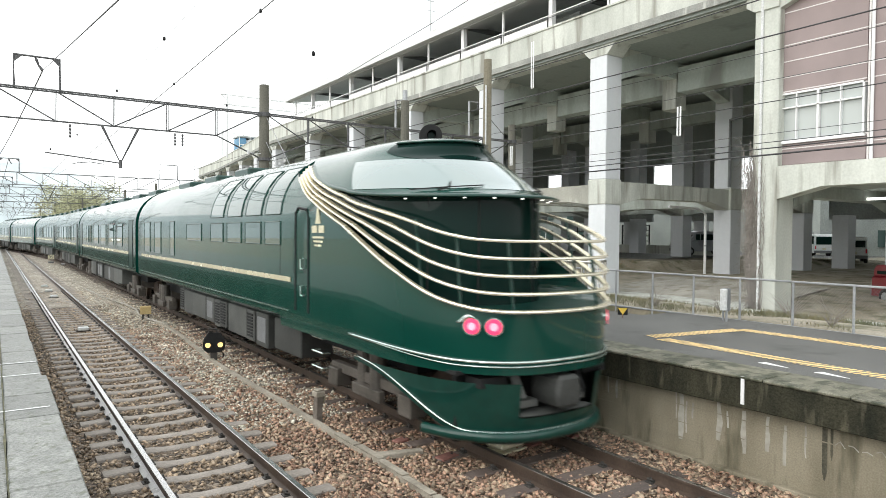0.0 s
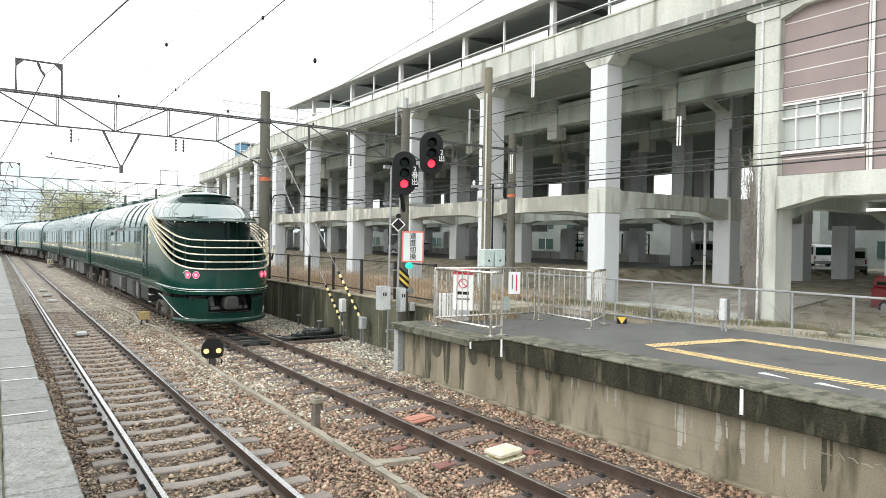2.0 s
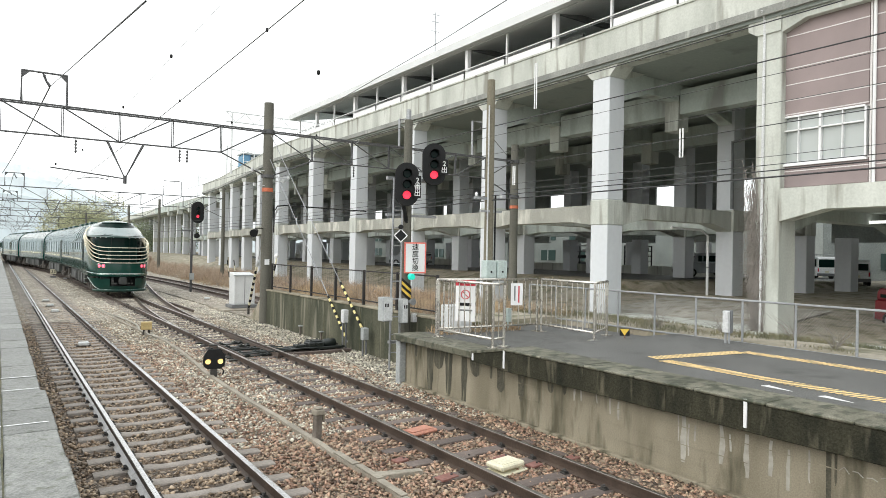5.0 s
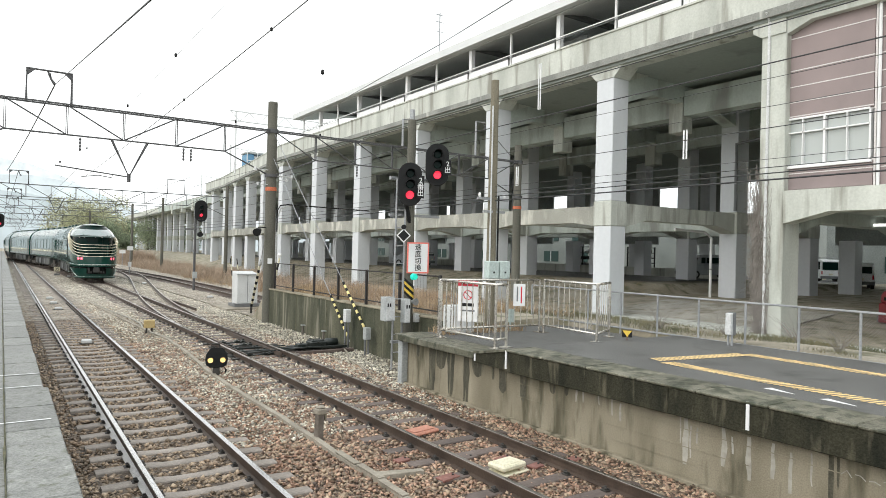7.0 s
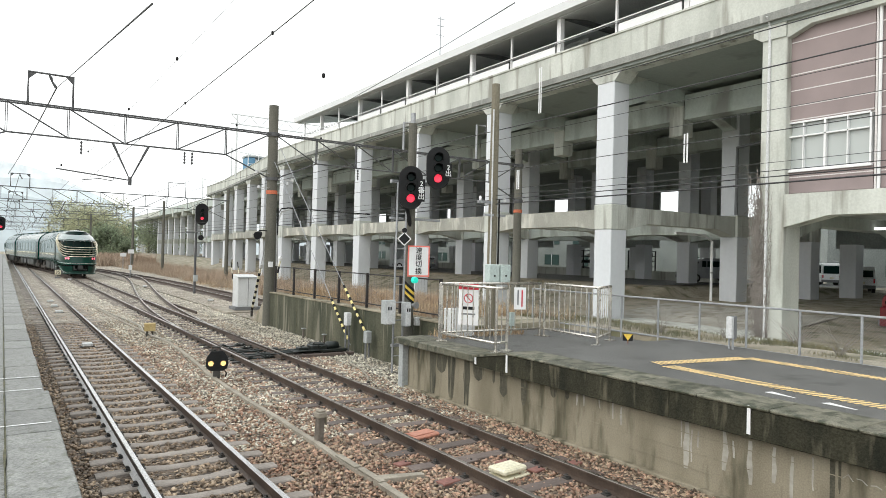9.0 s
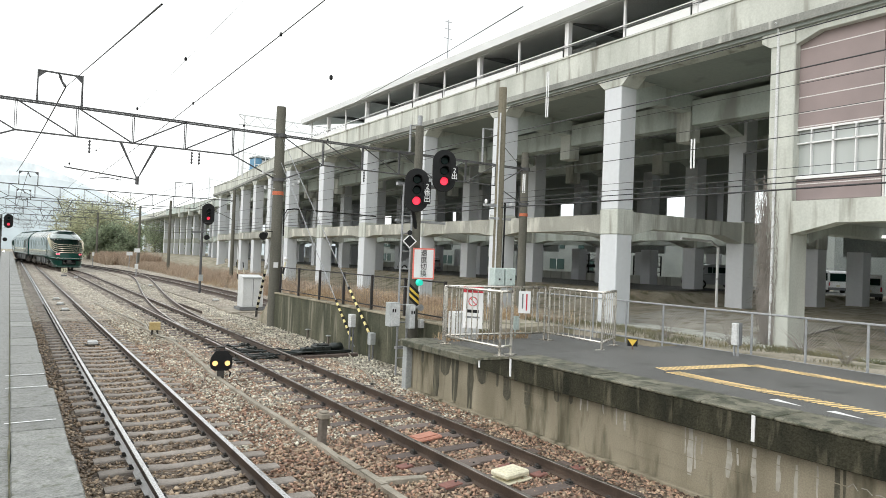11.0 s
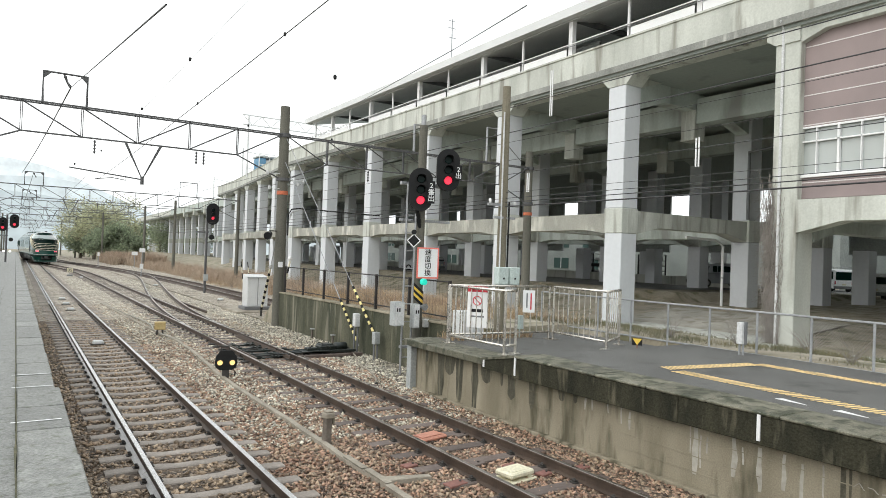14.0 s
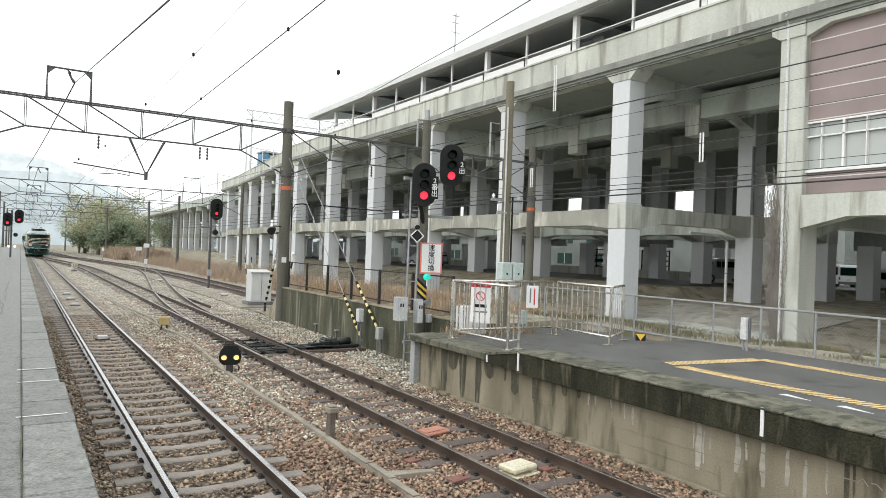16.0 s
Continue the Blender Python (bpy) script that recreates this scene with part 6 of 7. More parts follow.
part("notice_face", Build().box(-0.235, 0.235, -0.004, 0.0, -0.335, 0.335), M_WHITE, bd)
for k, ch in enumerate("速度切換"):
    writing(ch, bd, 0.0, -0.008, 0.245 - 0.163 * k, 0.165, M_BLACK)
gl = part("green_lamp", Build().tube([(8.15, SY - 0.22, 1.99), (8.14, SY - 0.12, 1.99)], [0.07, 0.08], 14), M_SIGGREEN, sig, "lit green lamp")
for k in range(5):
    z = 1.50 + 0.075 * k
    b = Build()
    rows = []
    for j in range(13):
        a = 2 * math.pi * j / 12
        o = 0.12 * math.cos(a + 3.67)
        rows.append([(SX + 0.05 + 0.135 * math.cos(a), SY + 0.1 + 0.135 * math.sin(a), z + o), (SX + 0.05 + 0.135 * math.cos(a), SY + 0.1 + 0.135 * math.sin(a), z + 0.075 + o)])
    part("warning_band", b.grid(rows), M_YELLOW if k % 2 else M_BLACK, sig)
for x0, w, z0, z1, dd in ((7.30, 0.25, 0.98, 1.53, 0.26), (7.80, 0.16, 0.92, 1.48, 0.2)):
    bx = part("junction_box", Build().box(x0, x0 + w, SY - 0.35, SY - 0.35 + dd, z0, z1), M_GREYBOX, sig, "grey junction box", bevel=0.012)
    part("box_door", Build().box(x0 + 0.015, x0 + w - 0.015, SY - 0.356, SY - 0.35, z0 + 0.02, z1 - 0.02), M_WHITEMET, bx)
    for k in range(2):
        part("box_mark", Build().box(x0 + 0.04 + 0.06 * k, x0 + 0.075 + 0.06 * k, SY - 0.36, SY - 0.357, z1 - 0.22, z1 - 0.14), M_BLACK, bx)
part("speaker_horn", Build().tube([(8.13, SY - 0.1, 1.40), (8.15, SY - 0.27, 1.40)], [0.03, 0.085], 12), M_GALV, sig, "small horn")
part("handset_box", Build().box(8.24, 8.36, SY - 0.12, SY, 0.9, 1.1), M_WHITEMET, sig, bevel=0.01)


def plain_signal(x, y, head_z, label, base=-0.2, tall=1.35):
    s = thing("signal_post", label, "railway signal")
    part("post", Build().tube([(x, y, base), (x, y, head_z + 0.5)], 0.075, 8), M_GANTRY, s)
    signal_head(s, x + 0.28 + (0.21 if base > 0 else 0), y - 0.2, head_z, True, 0, tall, tall * 0.56)
    part("step", Build().box(x - 0.6, x + 0.1, y - 0.05, y + 0.05, head_z - 1.2, head_z - 1.1), M_STEELGREY, s)
    part("relay_case", Build().tube([(x + 0.3, y - 0.1, head_z - 1.45), (x + 0.3, y + 0.15, head_z - 1.45)], 0.16, 10), M_BLACK, s)
    part("cabinet", Build().box(x - 0.12, x + 0.12, y - 0.25, y - 0.1, 0.6, 1.0), M_GREYBOX, s)
    return s


plain_signal(10.0, 42.6, 4.78, "single red signal on a slim grey post beside the siding")
far_sig = plain_signal(-0.62, 62.0, 4.22, "twin red signal on a dark post on the platform", 0.9, 1.1)
signal_head(far_sig, -0.89, 61.8, 3.95, True, 0, 1.1, 0.62)
for dx in (-0.2, 0.22):
    part("shunt_lamp", Build().tube([(-0.57 + dx, 61.75, 1.85), (-0.57 + dx, 61.6, 1.85)], 0.08, 10), M_WARM, far_sig, "lit white shunt lamp")

dwarf = thing("dwarf_signal", "low black twin-lamp signal with two amber lights in the ballast", "dwarf signal")
outline = [(-0.13, -0.02), (-0.21, 0.04), (-0.23, 0.15), (-0.21, 0.27), (-0.12, 0.40), (0.12, 0.40), (0.21, 0.27), (0.23, 0.15), (0.21, 0.04), (0.13, -0.02)]
part("backplate", Build().prism(outline, "y", -0.02, 0.02), M_BLACK, dwarf, bevel=0.006)
part("case", Build().box(-0.15, 0.15, 0.02, 0.22, 0.0, 0.36), M_BLACK, dwarf, bevel=0.03)
part("stand", Build().box(-0.07, 0.07, 0.0, 0.14, -0.32, 0.0).box(-0.16, 0.16, -0.06, 0.2, -0.34, -0.28), M_CLIP, dwarf, bevel=0.01)
part("cable", Build().tube([(0.12, 0.1, 0.02), (0.2, 0.05, -0.08), (0.15, 0.0, -0.25), (0.05, 0.0, -0.3)], 0.02, 6), M_BLACK, dwarf)
for dx in (-0.125, 0.125):
    part("amber_lens", Build().tube([(dx, -0.02, 0.14), (dx, -0.05, 0.14)], [0.055, 0.05], 14), M_AMBER, dwarf, "lit amber lens")
    rows = [[(dx + 0.07 * math.cos(a), -0.02, 0.14 + 0.07 * math.sin(a)), (dx + 0.075 * math.cos(a), -0.11, 0.13 + 0.075 * math.sin(a))] for a in [math.pi * k / 8 for k in range(9)]]
    part("hood", Build().grid(rows), M_BLACK, dwarf)
part("top_lug", Build().tube([(-0.1, 0.1, 0.38), (-0.1, 0.1, 0.47), (0.06, 0.1, 0.47), (0.06, 0.1, 0.38)], 0.022, 6), M_CLIP, dwarf)
dwarf.matrix_basis = pose(3.86, 14.28, 0.04, 0, 0, -12)

# ---------------------------------------------------------------- small trackside things
stake = thing("marker_stake", "weathered tan concrete stake with a white cap", "marker stake")
part("stem", Build().box(-0.05, 0.05, -0.05, 0.05, -0.35, 0.24), M_GRIME, stake, bevel=0.008)
part("cap", Build().box(-0.075, 0.075, -0.07, 0.07, 0.22, 0.30).box(-0.06, 0.06, -0.055, 0.055, 0.30, 0.33), M_CABLE, stake, "chalky mossy cap", bevel=0.012)
part("cap_side", Build().box(0.06, 0.085, -0.05, 0.05, 0.13, 0.22), M_WOODPOLE, stake)
stake.matrix_basis = pose(3.86, 8.84, 0, 2, 1, 8)

ybox = thing("trackside_box", "ochre metal box on two short legs beside the cable duct", "trackside box")
part("case", Build().box(-0.16, 0.16, -0.12, 0.12, 0.02, 0.26), M_OCHRE, ybox, bevel=0.015)
for dx in (-0.07, 0.07):
    part("leg", Build().tube([(dx, 0, 0.02), (dx * 1.4, 0, -0.22)], 0.03, 6), M_CLIP, ybox)
ybox.matrix_basis = pose(3.88, 22.04, 0, 0, 0, -10)

duct = thing("cable_duct", "pale dusty cable trough winding through the ballast", "cable duct")
path = [(3.45, 34.5), (3.52, 32.0), (3.72, 27.0), (3.88, 23.2), (4.08, 20.2), (3.98, 17.2), (3.78, 14.0), (3.76, 12.4), (3.80, 10.2), (3.78, 8.0), (3.80, 7.0), (3.72, 6.0), (3.70, 3.0)]
rows = []
ys_ = [3.0 + 0.3 * k for k in range(106)][::-1]
for y in ys_:
    x = float(np.interp(y, [p[1] for p in path[::-1]], [p[0] for p in path[::-1]])) + 0.035 * noise.noise((y * 0.7, 3.0, 0)) + 0.012 * noise.noise((y * 2.5, 9.0, 0))
    rows.append([(x - 0.05, y, -0.2), (x - 0.042, y, -0.105 + 0.02 * noise.noise((y, 1.0, 0))), (x + 0.042, y, -0.105 + 0.02 * noise.noise((y, 1.0, 0))), (x + 0.05, y, -0.2)])
part("trough", Build().grid(rows), M_CABLE, duct, fix=False)
loose = [(3.46, 34.0), (3.6, 31.0), (3.74, 28.4), (3.95, 26.2), (3.98, 24.4), (3.82, 23.0), (3.86, 21.6), (4.1, 20.2)]
part("loose_cable", Build().tube([(x + 0.03, y, -0.09) for x, y in loose], 0.027, 6), M_LIME, duct, "pale plastic cable sleeve", smooth=True)
part("branch", Build().prism([(3.80, 7.12), (4.40, 6.93), (4.40, 6.84), (3.82, 6.94)], "z", -0.18, -0.103), M_CABLE, duct, bevel=0.006)
for i in range(8):
    y = 3.4 + i * 0.62
    x = np.interp(y, [p[1] for p in path[::-1]], [p[0] for p in path[::-1]])
    part("lid", Build().box(x - 0.045, x + 0.045, y - 0.29, y + 0.29, -0.097, -0.088), M_CABLE, duct)

for x, y in ((8.2, 20.3), (8.18, 18.6)):
    stub = thing("marker_stub", "short rusty stub post with a flat cap at the wall foot", "marker post", "stub posts by the wall")
    part("stem", Build().box(-0.03, 0.03, -0.03, 0.03, 0, 0.42), M_GRIME, stub, bevel=0.006)
    part("cap", Build().box(-0.07, 0.07, -0.05, 0.05, 0.42, 0.45), M_GREYBOX, stub, bevel=0.006)
    stub.matrix_basis = pose(x, y, -0.33, 1, 2, 10)

tray = thing("salmon_tray", "salmon plastic cover lying between the rails", "plastic cover")
part("base", Build().box(-0.27, 0.27, -0.15, 0.15, -0.15, -0.095), M_TERRACOTTA, tray, bevel=0.02)
part("rim", Build().box(-0.21, 0.21, -0.10, 0.10, -0.095, -0.08), M_TERRACOTTA, tray, bevel=0.008)
tray.matrix_basis = pose(5.32, 8.42, 0, 0, 0, 12)
cbox = thing("track_transponder", "cream plastic transponder box between the rails", "transponder")
part("case", Build().box(-0.21, 0.21, -0.15, 0.15, -0.10, -0.03), M_CREAM, cbox, bevel=0.02)
part("base_plate", Build().box(-0.24, 0.24, -0.17, 0.17, -0.16, -0.13), M_CREAM, cbox, bevel=0.01)
part("lid_line", Build().box(-0.15, 0.15, -0.10, 0.10, -0.03, -0.024), M_CREAM, cbox, bevel=0.004)
cbox.matrix_basis = pose(5.36, 6.42, 0, 0, 0, 8)
feed = thing("signal_cable", "pale cable lying on the ballast beside the wall", "cable")
part("run", Build().tube([(8.05, 17.0, -0.13), (7.7, 15.9, -0.14), (7.3, 15.0, -0.15), (7.15, 14.0, -0.16), (6.9, 13.2, -0.17), (6.6, 12.6, -0.17)], 0.022, 6), M_CABLE, feed, smooth=True)
part("plug", Build().tube([(6.6, 12.6, -0.17), (6.52, 12.45, -0.16)], 0.035, 8), M_BLACK, feed)
M_RUSTPLATE = surf("rusty_plate", (0.17, 0.075, 0.06), (0.23, 0.105, 0.085), 0.7, 4, 30, 0.2)
for x, y, w, d, mat_, lab in ((5.15, 7.05, 0.42, 0.13, M_SLEEPER_WOOD, "dark flat plate on a sleeper"), (5.62, 6.8, 0.25, 0.12, M_RUSTPLATE, "rusty red plate in the ballast"), (5.78, 6.35, 0.2, 0.14, M_RUSTPLATE, "rusty red plate in the ballast"), (4.55, 6.55, 0.28, 0.16, M_RUSTPLATE, "rusty red plate in the ballast"), (4.4, 7.4, 0.2, 0.14, M_RUSTPLATE, "rusty red plate in the ballast"), (5.85, 8.3, 0.22, 0.1, M_SLEEPER_WOOD, "dark flat plate on a sleeper"), (6.4, 6.3, 0.22, 0.14, M_RUSTPLATE, "rusty red plate in the ballast")):
    p = thing("steel_plate", lab, "steel plate", "plates in the ballast")
    part("plate", Build().box(-w / 2, w / 2, -d / 2, d / 2, -0.15, -0.12), mat_, p, bevel=0.006)
    part("bolt", Build().tube([(w * 0.3, 0, -0.12), (w * 0.3, 0, -0.105)], 0.015, 6), M_CLIP, p)
    p.matrix_basis = pose(x, y, 0, 0, 0, 10)
for x, y in ((2.0, 20.3), (2.0, 31.0), (2.0, 34.0), (2.0, 37.0), (4.6, 61.0), (9.3, 36.0), (8.4, 50.0)):
    p = thing("track_sensor", "small white box fixed between the rails", "track sensor", "white boxes on the track")
    part("case", Build().box(-0.13, 0.13, -0.10, 0.10, -0.13, -0.03), M_WHITEMET, p, bevel=0.02)
    part("pad", Build().box(-0.18, 0.18, -0.06, 0.06, -0.14, -0.12), M_CLIP, p)
    p.matrix_basis = pose(x, y, 0)

cab = thing("equipment_cabinet", "grey steel equipment cabinet on a concrete slab", "equipment cabinet")
part("slab", Build().box(8.2, 10.6, 29.0, 31.6, -0.3, -0.10), M_CABLE, cab, bevel=0.02)
body_ = part("case", Build().prism([(29.6, 0.05), (30.4, 0.05), (30.4, 1.50), (29.6, 1.40)], "x", 8.82, 9.76), M_WHITEMET, cab, bevel=0.02)
part("plinth", Build().box(8.70, 9.9, 29.5, 30.5, -0.08, 0.05), M_STEELGREY, cab)
part("door_seam", Build().box(9.28, 9.30, 29.59, 29.6, 0.1, 1.4), M_STEELGREY, body_)
part("lid_edge", Build().box(8.79, 9.79, 29.56, 29.6, 1.34, 1.40), M_GREYBOX, body_)
for k in range(2):
    wand = thing("striped_wand", "cream and black striped wand standing behind the cabinet", "warning pole", "wands behind the cabinet")
    for j in range(8):
        part("band", Build().tube([(9.05 + 0.3 * k - 0.035 * j, 30.6, -0.1 + 0.27 * j), (9.05 + 0.3 * k - 0.035 * (j + 1), 30.6, -0.1 + 0.27 * (j + 1))], 0.022, 6), M_BLACK if j % 2 else M_CREAM, wand)
bar = thing("striped_pole", "black and yellow striped pole leaning by the cabinet", "warning pole")
for k in range(9):
    z = -0.15 + k * 0.26
    part("band", Build().tube([(9.35 + 0.05 * k, 27.0, z), (9.35 + 0.05 * (k + 1), 27.0, z + 0.26)], 0.04, 8), M_BLACK if k % 2 else M_CREAM, bar)
part("knob", Build().tube([(9.80, 27.0, 2.2), (9.80, 27.0, 2.3), (9.80, 27.0, 2.4)], [0.06, 0.10, 0.05], 8), M_WHITE, bar)
for x, y, z0, z1, mt in ((8.12, 16.85, 0.56, 0.92, M_WHITEMET), (8.12, 15.62, 0.22, 0.54, M_GREYBOX)):
    q = thing("cable_box", "small pale cable box on a stub post", "cable box", "cable boxes by the wall")
    part("case", Build().box(x - 0.08, x + 0.08, y - 0.09, y + 0.09, z0, z1), mt, q, bevel=0.012)
    part("leg", Build().tube([(x - 0.05, y, -0.3), (x - 0.05, y, z0)], 0.025, 6), M_STEELGREY, q)
    part("leg", Build().tube([(x + 0.05, y, -0.3), (x + 0.05, y, z0)], 0.025, 6), M_STEELGREY, q)
for x, y, h, w in ((12.8, 92.0, 1.9, 0.7), (8.6, 91.0, 1.7, 0.25), (9.8, 66.0, 1.0, 0.3), (11.9, 80.0, 2.4, 0.6)):
    q = thing("marker_post", "white marker board on a slim post beside the siding", "marker post", "far marker posts")
    part("post", Build().tube([(x, y, -0.25), (x, y, h)], 0.05, 6), M_GALV, q)
    part("board", Build().box(x - w / 2, x + w / 2, y - 0.06, y - 0.04, h - 0.45, h), M_WHITE, q)
spd = thing("speed_board", "low pale speed board between the tracks", "speed board")
part("board", Build().box(-0.32, 0.32, 0, 0.03, 0.25, 0.8), M_CREAM, spd, bevel=0.006)
writing("35", spd, 0, -0.005, 0.52, 0.5, M_BLACK)
part("foot", Build().box(-0.3, 0.3, -0.15, 0.2, -0.2, 0.0).tube([(0, 0.02, -0.1), (0, 0.02, 0.3)], 0.03, 6), M_STEELGREY, spd)
spd.matrix_basis = pose(3.95, 64.0, 0) @ Matrix.Scale(0.7, 4)

# ---------------------------------------------------------------- platform furniture
FLOOR = 0.86


def railing(pts, label):
    r = thing("platform_railing", label, "railing", "platform end railings")
    top, bot = 2.02, 1.02
    for (xa, ya), (xb, yb) in zip(pts[:-1], pts[1:]):
        za = 1.0 if (ya + yb) / 2 < 8.6 else FLOOR
        part("top_rail", Build().tube([(xa, ya, top), (xb, yb, top)], 0.028, 8), M_STEEL, r, "bright stainless rail", smooth=True)
        part("bottom_rail", Build().tube([(xa, ya, bot), (xb, yb, bot)], 0.024, 8), M_STEEL, r, smooth=True)
        length = math.hypot(xb - xa, yb - ya)
        n = max(2, round(length / 0.17))
        for k in range(1, n):
            x, y = xa + (xb - xa) * k / n, ya + (yb - ya) * k / n
            part("baluster", Build().tube([(x, y, bot), (x, y, top)], 0.011, 6), M_STEEL, r)
    for x, y in pts:
        p = part("post", Build().tube([(x, y, FLOOR), (x, y, top)], 0.028, 8), M_STEEL, r)
        part("foot_plate", Build().box(x - 0.09, x + 0.09, y - 0.09, y + 0.09, FLOOR - 0.02, FLOOR + 0.012), M_STEEL, p)
    return r


railing([(7.80, 9.45), (7.5, 9.40), (7.44, 11.1)], "stainless steel railing along the platform end")
railing([(7.46, 11.2), (10.02, 11.0)], "stainless steel railing across the platform end")
railing([(10.06, 10.9), (9.98, 9.25), (10.9, 9.75)], "stainless steel railing panel at the platform corner")

sgn = thing("warning_sign", "white warning sign with a red heading on the railing", "sign")
part("board", Build().box(-0.2, 0.2, 0, 0.012, -0.4, 0.4), M_WHITE, sgn)
part("heading", Build().box(-0.2, 0.2, -0.003, 0, 0.29, 0.4), M_RED, sgn, "red heading strip")
ring = Build().tube([(0.085 * math.cos(a), -0.004, 0.12 + 0.085 * math.sin(a)) for a in [2 * math.pi * k / 24 for k in range(25)]], 0.009, 5)
ring.tube([(-0.06, -0.004, 0.18), (0.06, -0.004, 0.06)], 0.009, 5)
part("ban_symbol", ring, M_RED, sgn)
part("text_bar", Build().box(-0.12, 0.12, -0.003, 0, -0.10, -0.04), M_BLACK, sgn)
part("text_bar", Build().box(-0.14, 0.14, -0.003, 0, -0.20, -0.17), M_STEELGREY, sgn)
sgn.matrix_basis = pose(7.56, 10.35, 1.65, 0, 0, -52)
sg2 = thing("notice_sign", "small white notice with red lettering bars on the railing", "sign")
part("board", Build().box(-0.13, 0.13, 0, 0.012, -0.24, 0.24), M_WHITE, sg2)
part("text_bar", Build().box(0.03, 0.06, -0.003, 0, -0.18, 0.18), M_RED, sg2)
part("text_bar", Build().box(-0.06, -0.03, -0.003, 0, -0.14, 0.18), M_STEELGREY, sg2)
sg2.matrix_basis = pose(9.38, 10.95, 1.70, 0, 0, -28)
lock = thing("white_cabinet", "white metal cabinet behind the railing", "cabinet")
part("case", Build().box(8.0, 8.55, 11.45, 11.85, 0.86, 1.45), M_WHITEMET, lock, bevel=0.012)
part("door", Build().box(8.02, 8.26, 11.44, 11.45, 0.9, 1.42), M_WHITE, lock)

pole2 = thing("utility_pole", "tall tan pole with pale mint switch boxes on the platform end", "utility pole")
part("shaft", Build().tube([(9.2, 11.75, 0.6), (9.2, 11.75, 6.5)], [0.115, 0.09], 12), M_WOODPOLE, pole2)
for x0 in (8.92, 9.24):
    q = part("switch_box", Build().box(x0, x0 + 0.28, 11.45, 11.64, 2.03, 2.42), M_MINTBOX, pole2, "pale mint switch box", bevel=0.012)
    part("latch", Build().box(x0 + 0.12, x0 + 0.16, 11.44, 11.45, 2.15, 2.19), M_BLACK, q)
part("pole_bracket", Build().box(8.75, 9.6, 11.68, 11.74, 3.78, 3.84).box(8.9, 9.5, 11.66, 11.72, 3.5, 3.55), M_GALV, pole2)
for x in (8.8, 9.5):
    part("insulator", Build().tube([(x, 11.7, 3.84), (x, 11.7, 3.89), (x, 11.7, 3.94)], [0.025, 0.035, 0.02], 8), M_WHITE, pole2)
part("cable_run", Build().tube([(9.09, 11.66, 2.4), (9.09, 11.66, 5.9)], 0.018, 5), M_WHITEMET, pole2)
part("cable_run", Build().tube([(9.31, 11.66, 2.4), (9.31, 11.66, 3.9)], 0.022, 5), M_BLACK, pole2)
part("small_box", Build().box(9.5, 9.62, 11.4, 11.5, 1.05, 1.35).tube([(9.56, 11.45, 0.8), (9.56, 11.45, 1.05)], 0.02, 5), M_MINTBOX, pole2)

tri = thing("ground_marker", "yellow triangle marker on a black plate", "marker")
part("plate", Build().box(-0.15, 0.15, 0.0, 0.015, 0.08, 0.30), M_BLACK, tri)
part("triangle", Build().prism([(-0.14, 0.29), (0.14, 0.29), (0.0, 0.09)], "y", -0.006, 0.0), M_YELLOW, tri)
part("peg", Build().tube([(0, 0.01, -0.02), (0, 0.01, 0.1)], 0.018, 5), M_RUSTPLATE, tri)
tri.matrix_basis = pose(9.96, 8.46, 1.0, 0, 0, -48) @ Matrix.Scale(0.62, 4)

cfence = thing("chain_link_fence", "galvanised chain-link fence behind the platform", "fence")
FX = 11.66
for k in range(26):
    y = 13.1 - k * 1.0
    part("post", Build().tube([(FX, y, 0.6), (FX, y, 1.79)], 0.022, 8), M_GALV, cfence, "pale blue-grey post")
for z in (1.78, 0.98):
    part("rail", Build().tube([(FX, -12.5, z), (FX, 13.1, z)], 0.020, 6), M_GALV, cfence)
b = Build()
for k in range(250):
    y = -2.0 + k * 0.06
    for s in (-1, 1):
        b.tube([(FX, y, 0.98), (FX, y + s * 0.8, 1.78)], 0.0014, 3, cap=False)
tagged(part("chain_link", b, M_STEELGREY, cfence, fix=False), kind="stuff")
fbox = thing("meter_box", "grey-white meter box on two posts by the fence", "meter box")
part("case", Build().box(11.12, 11.20, 7.06, 7.17, 1.20, 1.60), M_WHITEMET, fbox, bevel=0.01)
part("back_case", Build().box(11.20, 11.27, 7.04, 7.18, 1.19, 1.61), M_STEELGREY, fbox, bevel=0.01)
for y in (7.08, 7.15):
    part("post", Build().tube([(11.2, y, 0.95), (11.2, y, 1.25)], 0.022, 6), M_GALV, fbox)

# ---------------------------------------------------------------- under and beyond the viaduct
lot = tagged(part("parking_lot", Build().grid([[(px_, py_, park(px_, py_)) for px_ in (33, 38, 43, 44, 45, 46, 47, 48, 49, 50, 51, 55, 60, 69)] for py_ in (26.6, 60, 100, 150)]), M_ASPH, fix=False), "dark worn asphalt of the car park under the viaduct", "car park", kind="structure")
# Added wall out of view, there to darken the space under the building.
part("side_wall", Build().box(24, 69, -6.5, -6.0, -0.4, 4.5), M_CONC_DARK, hall)


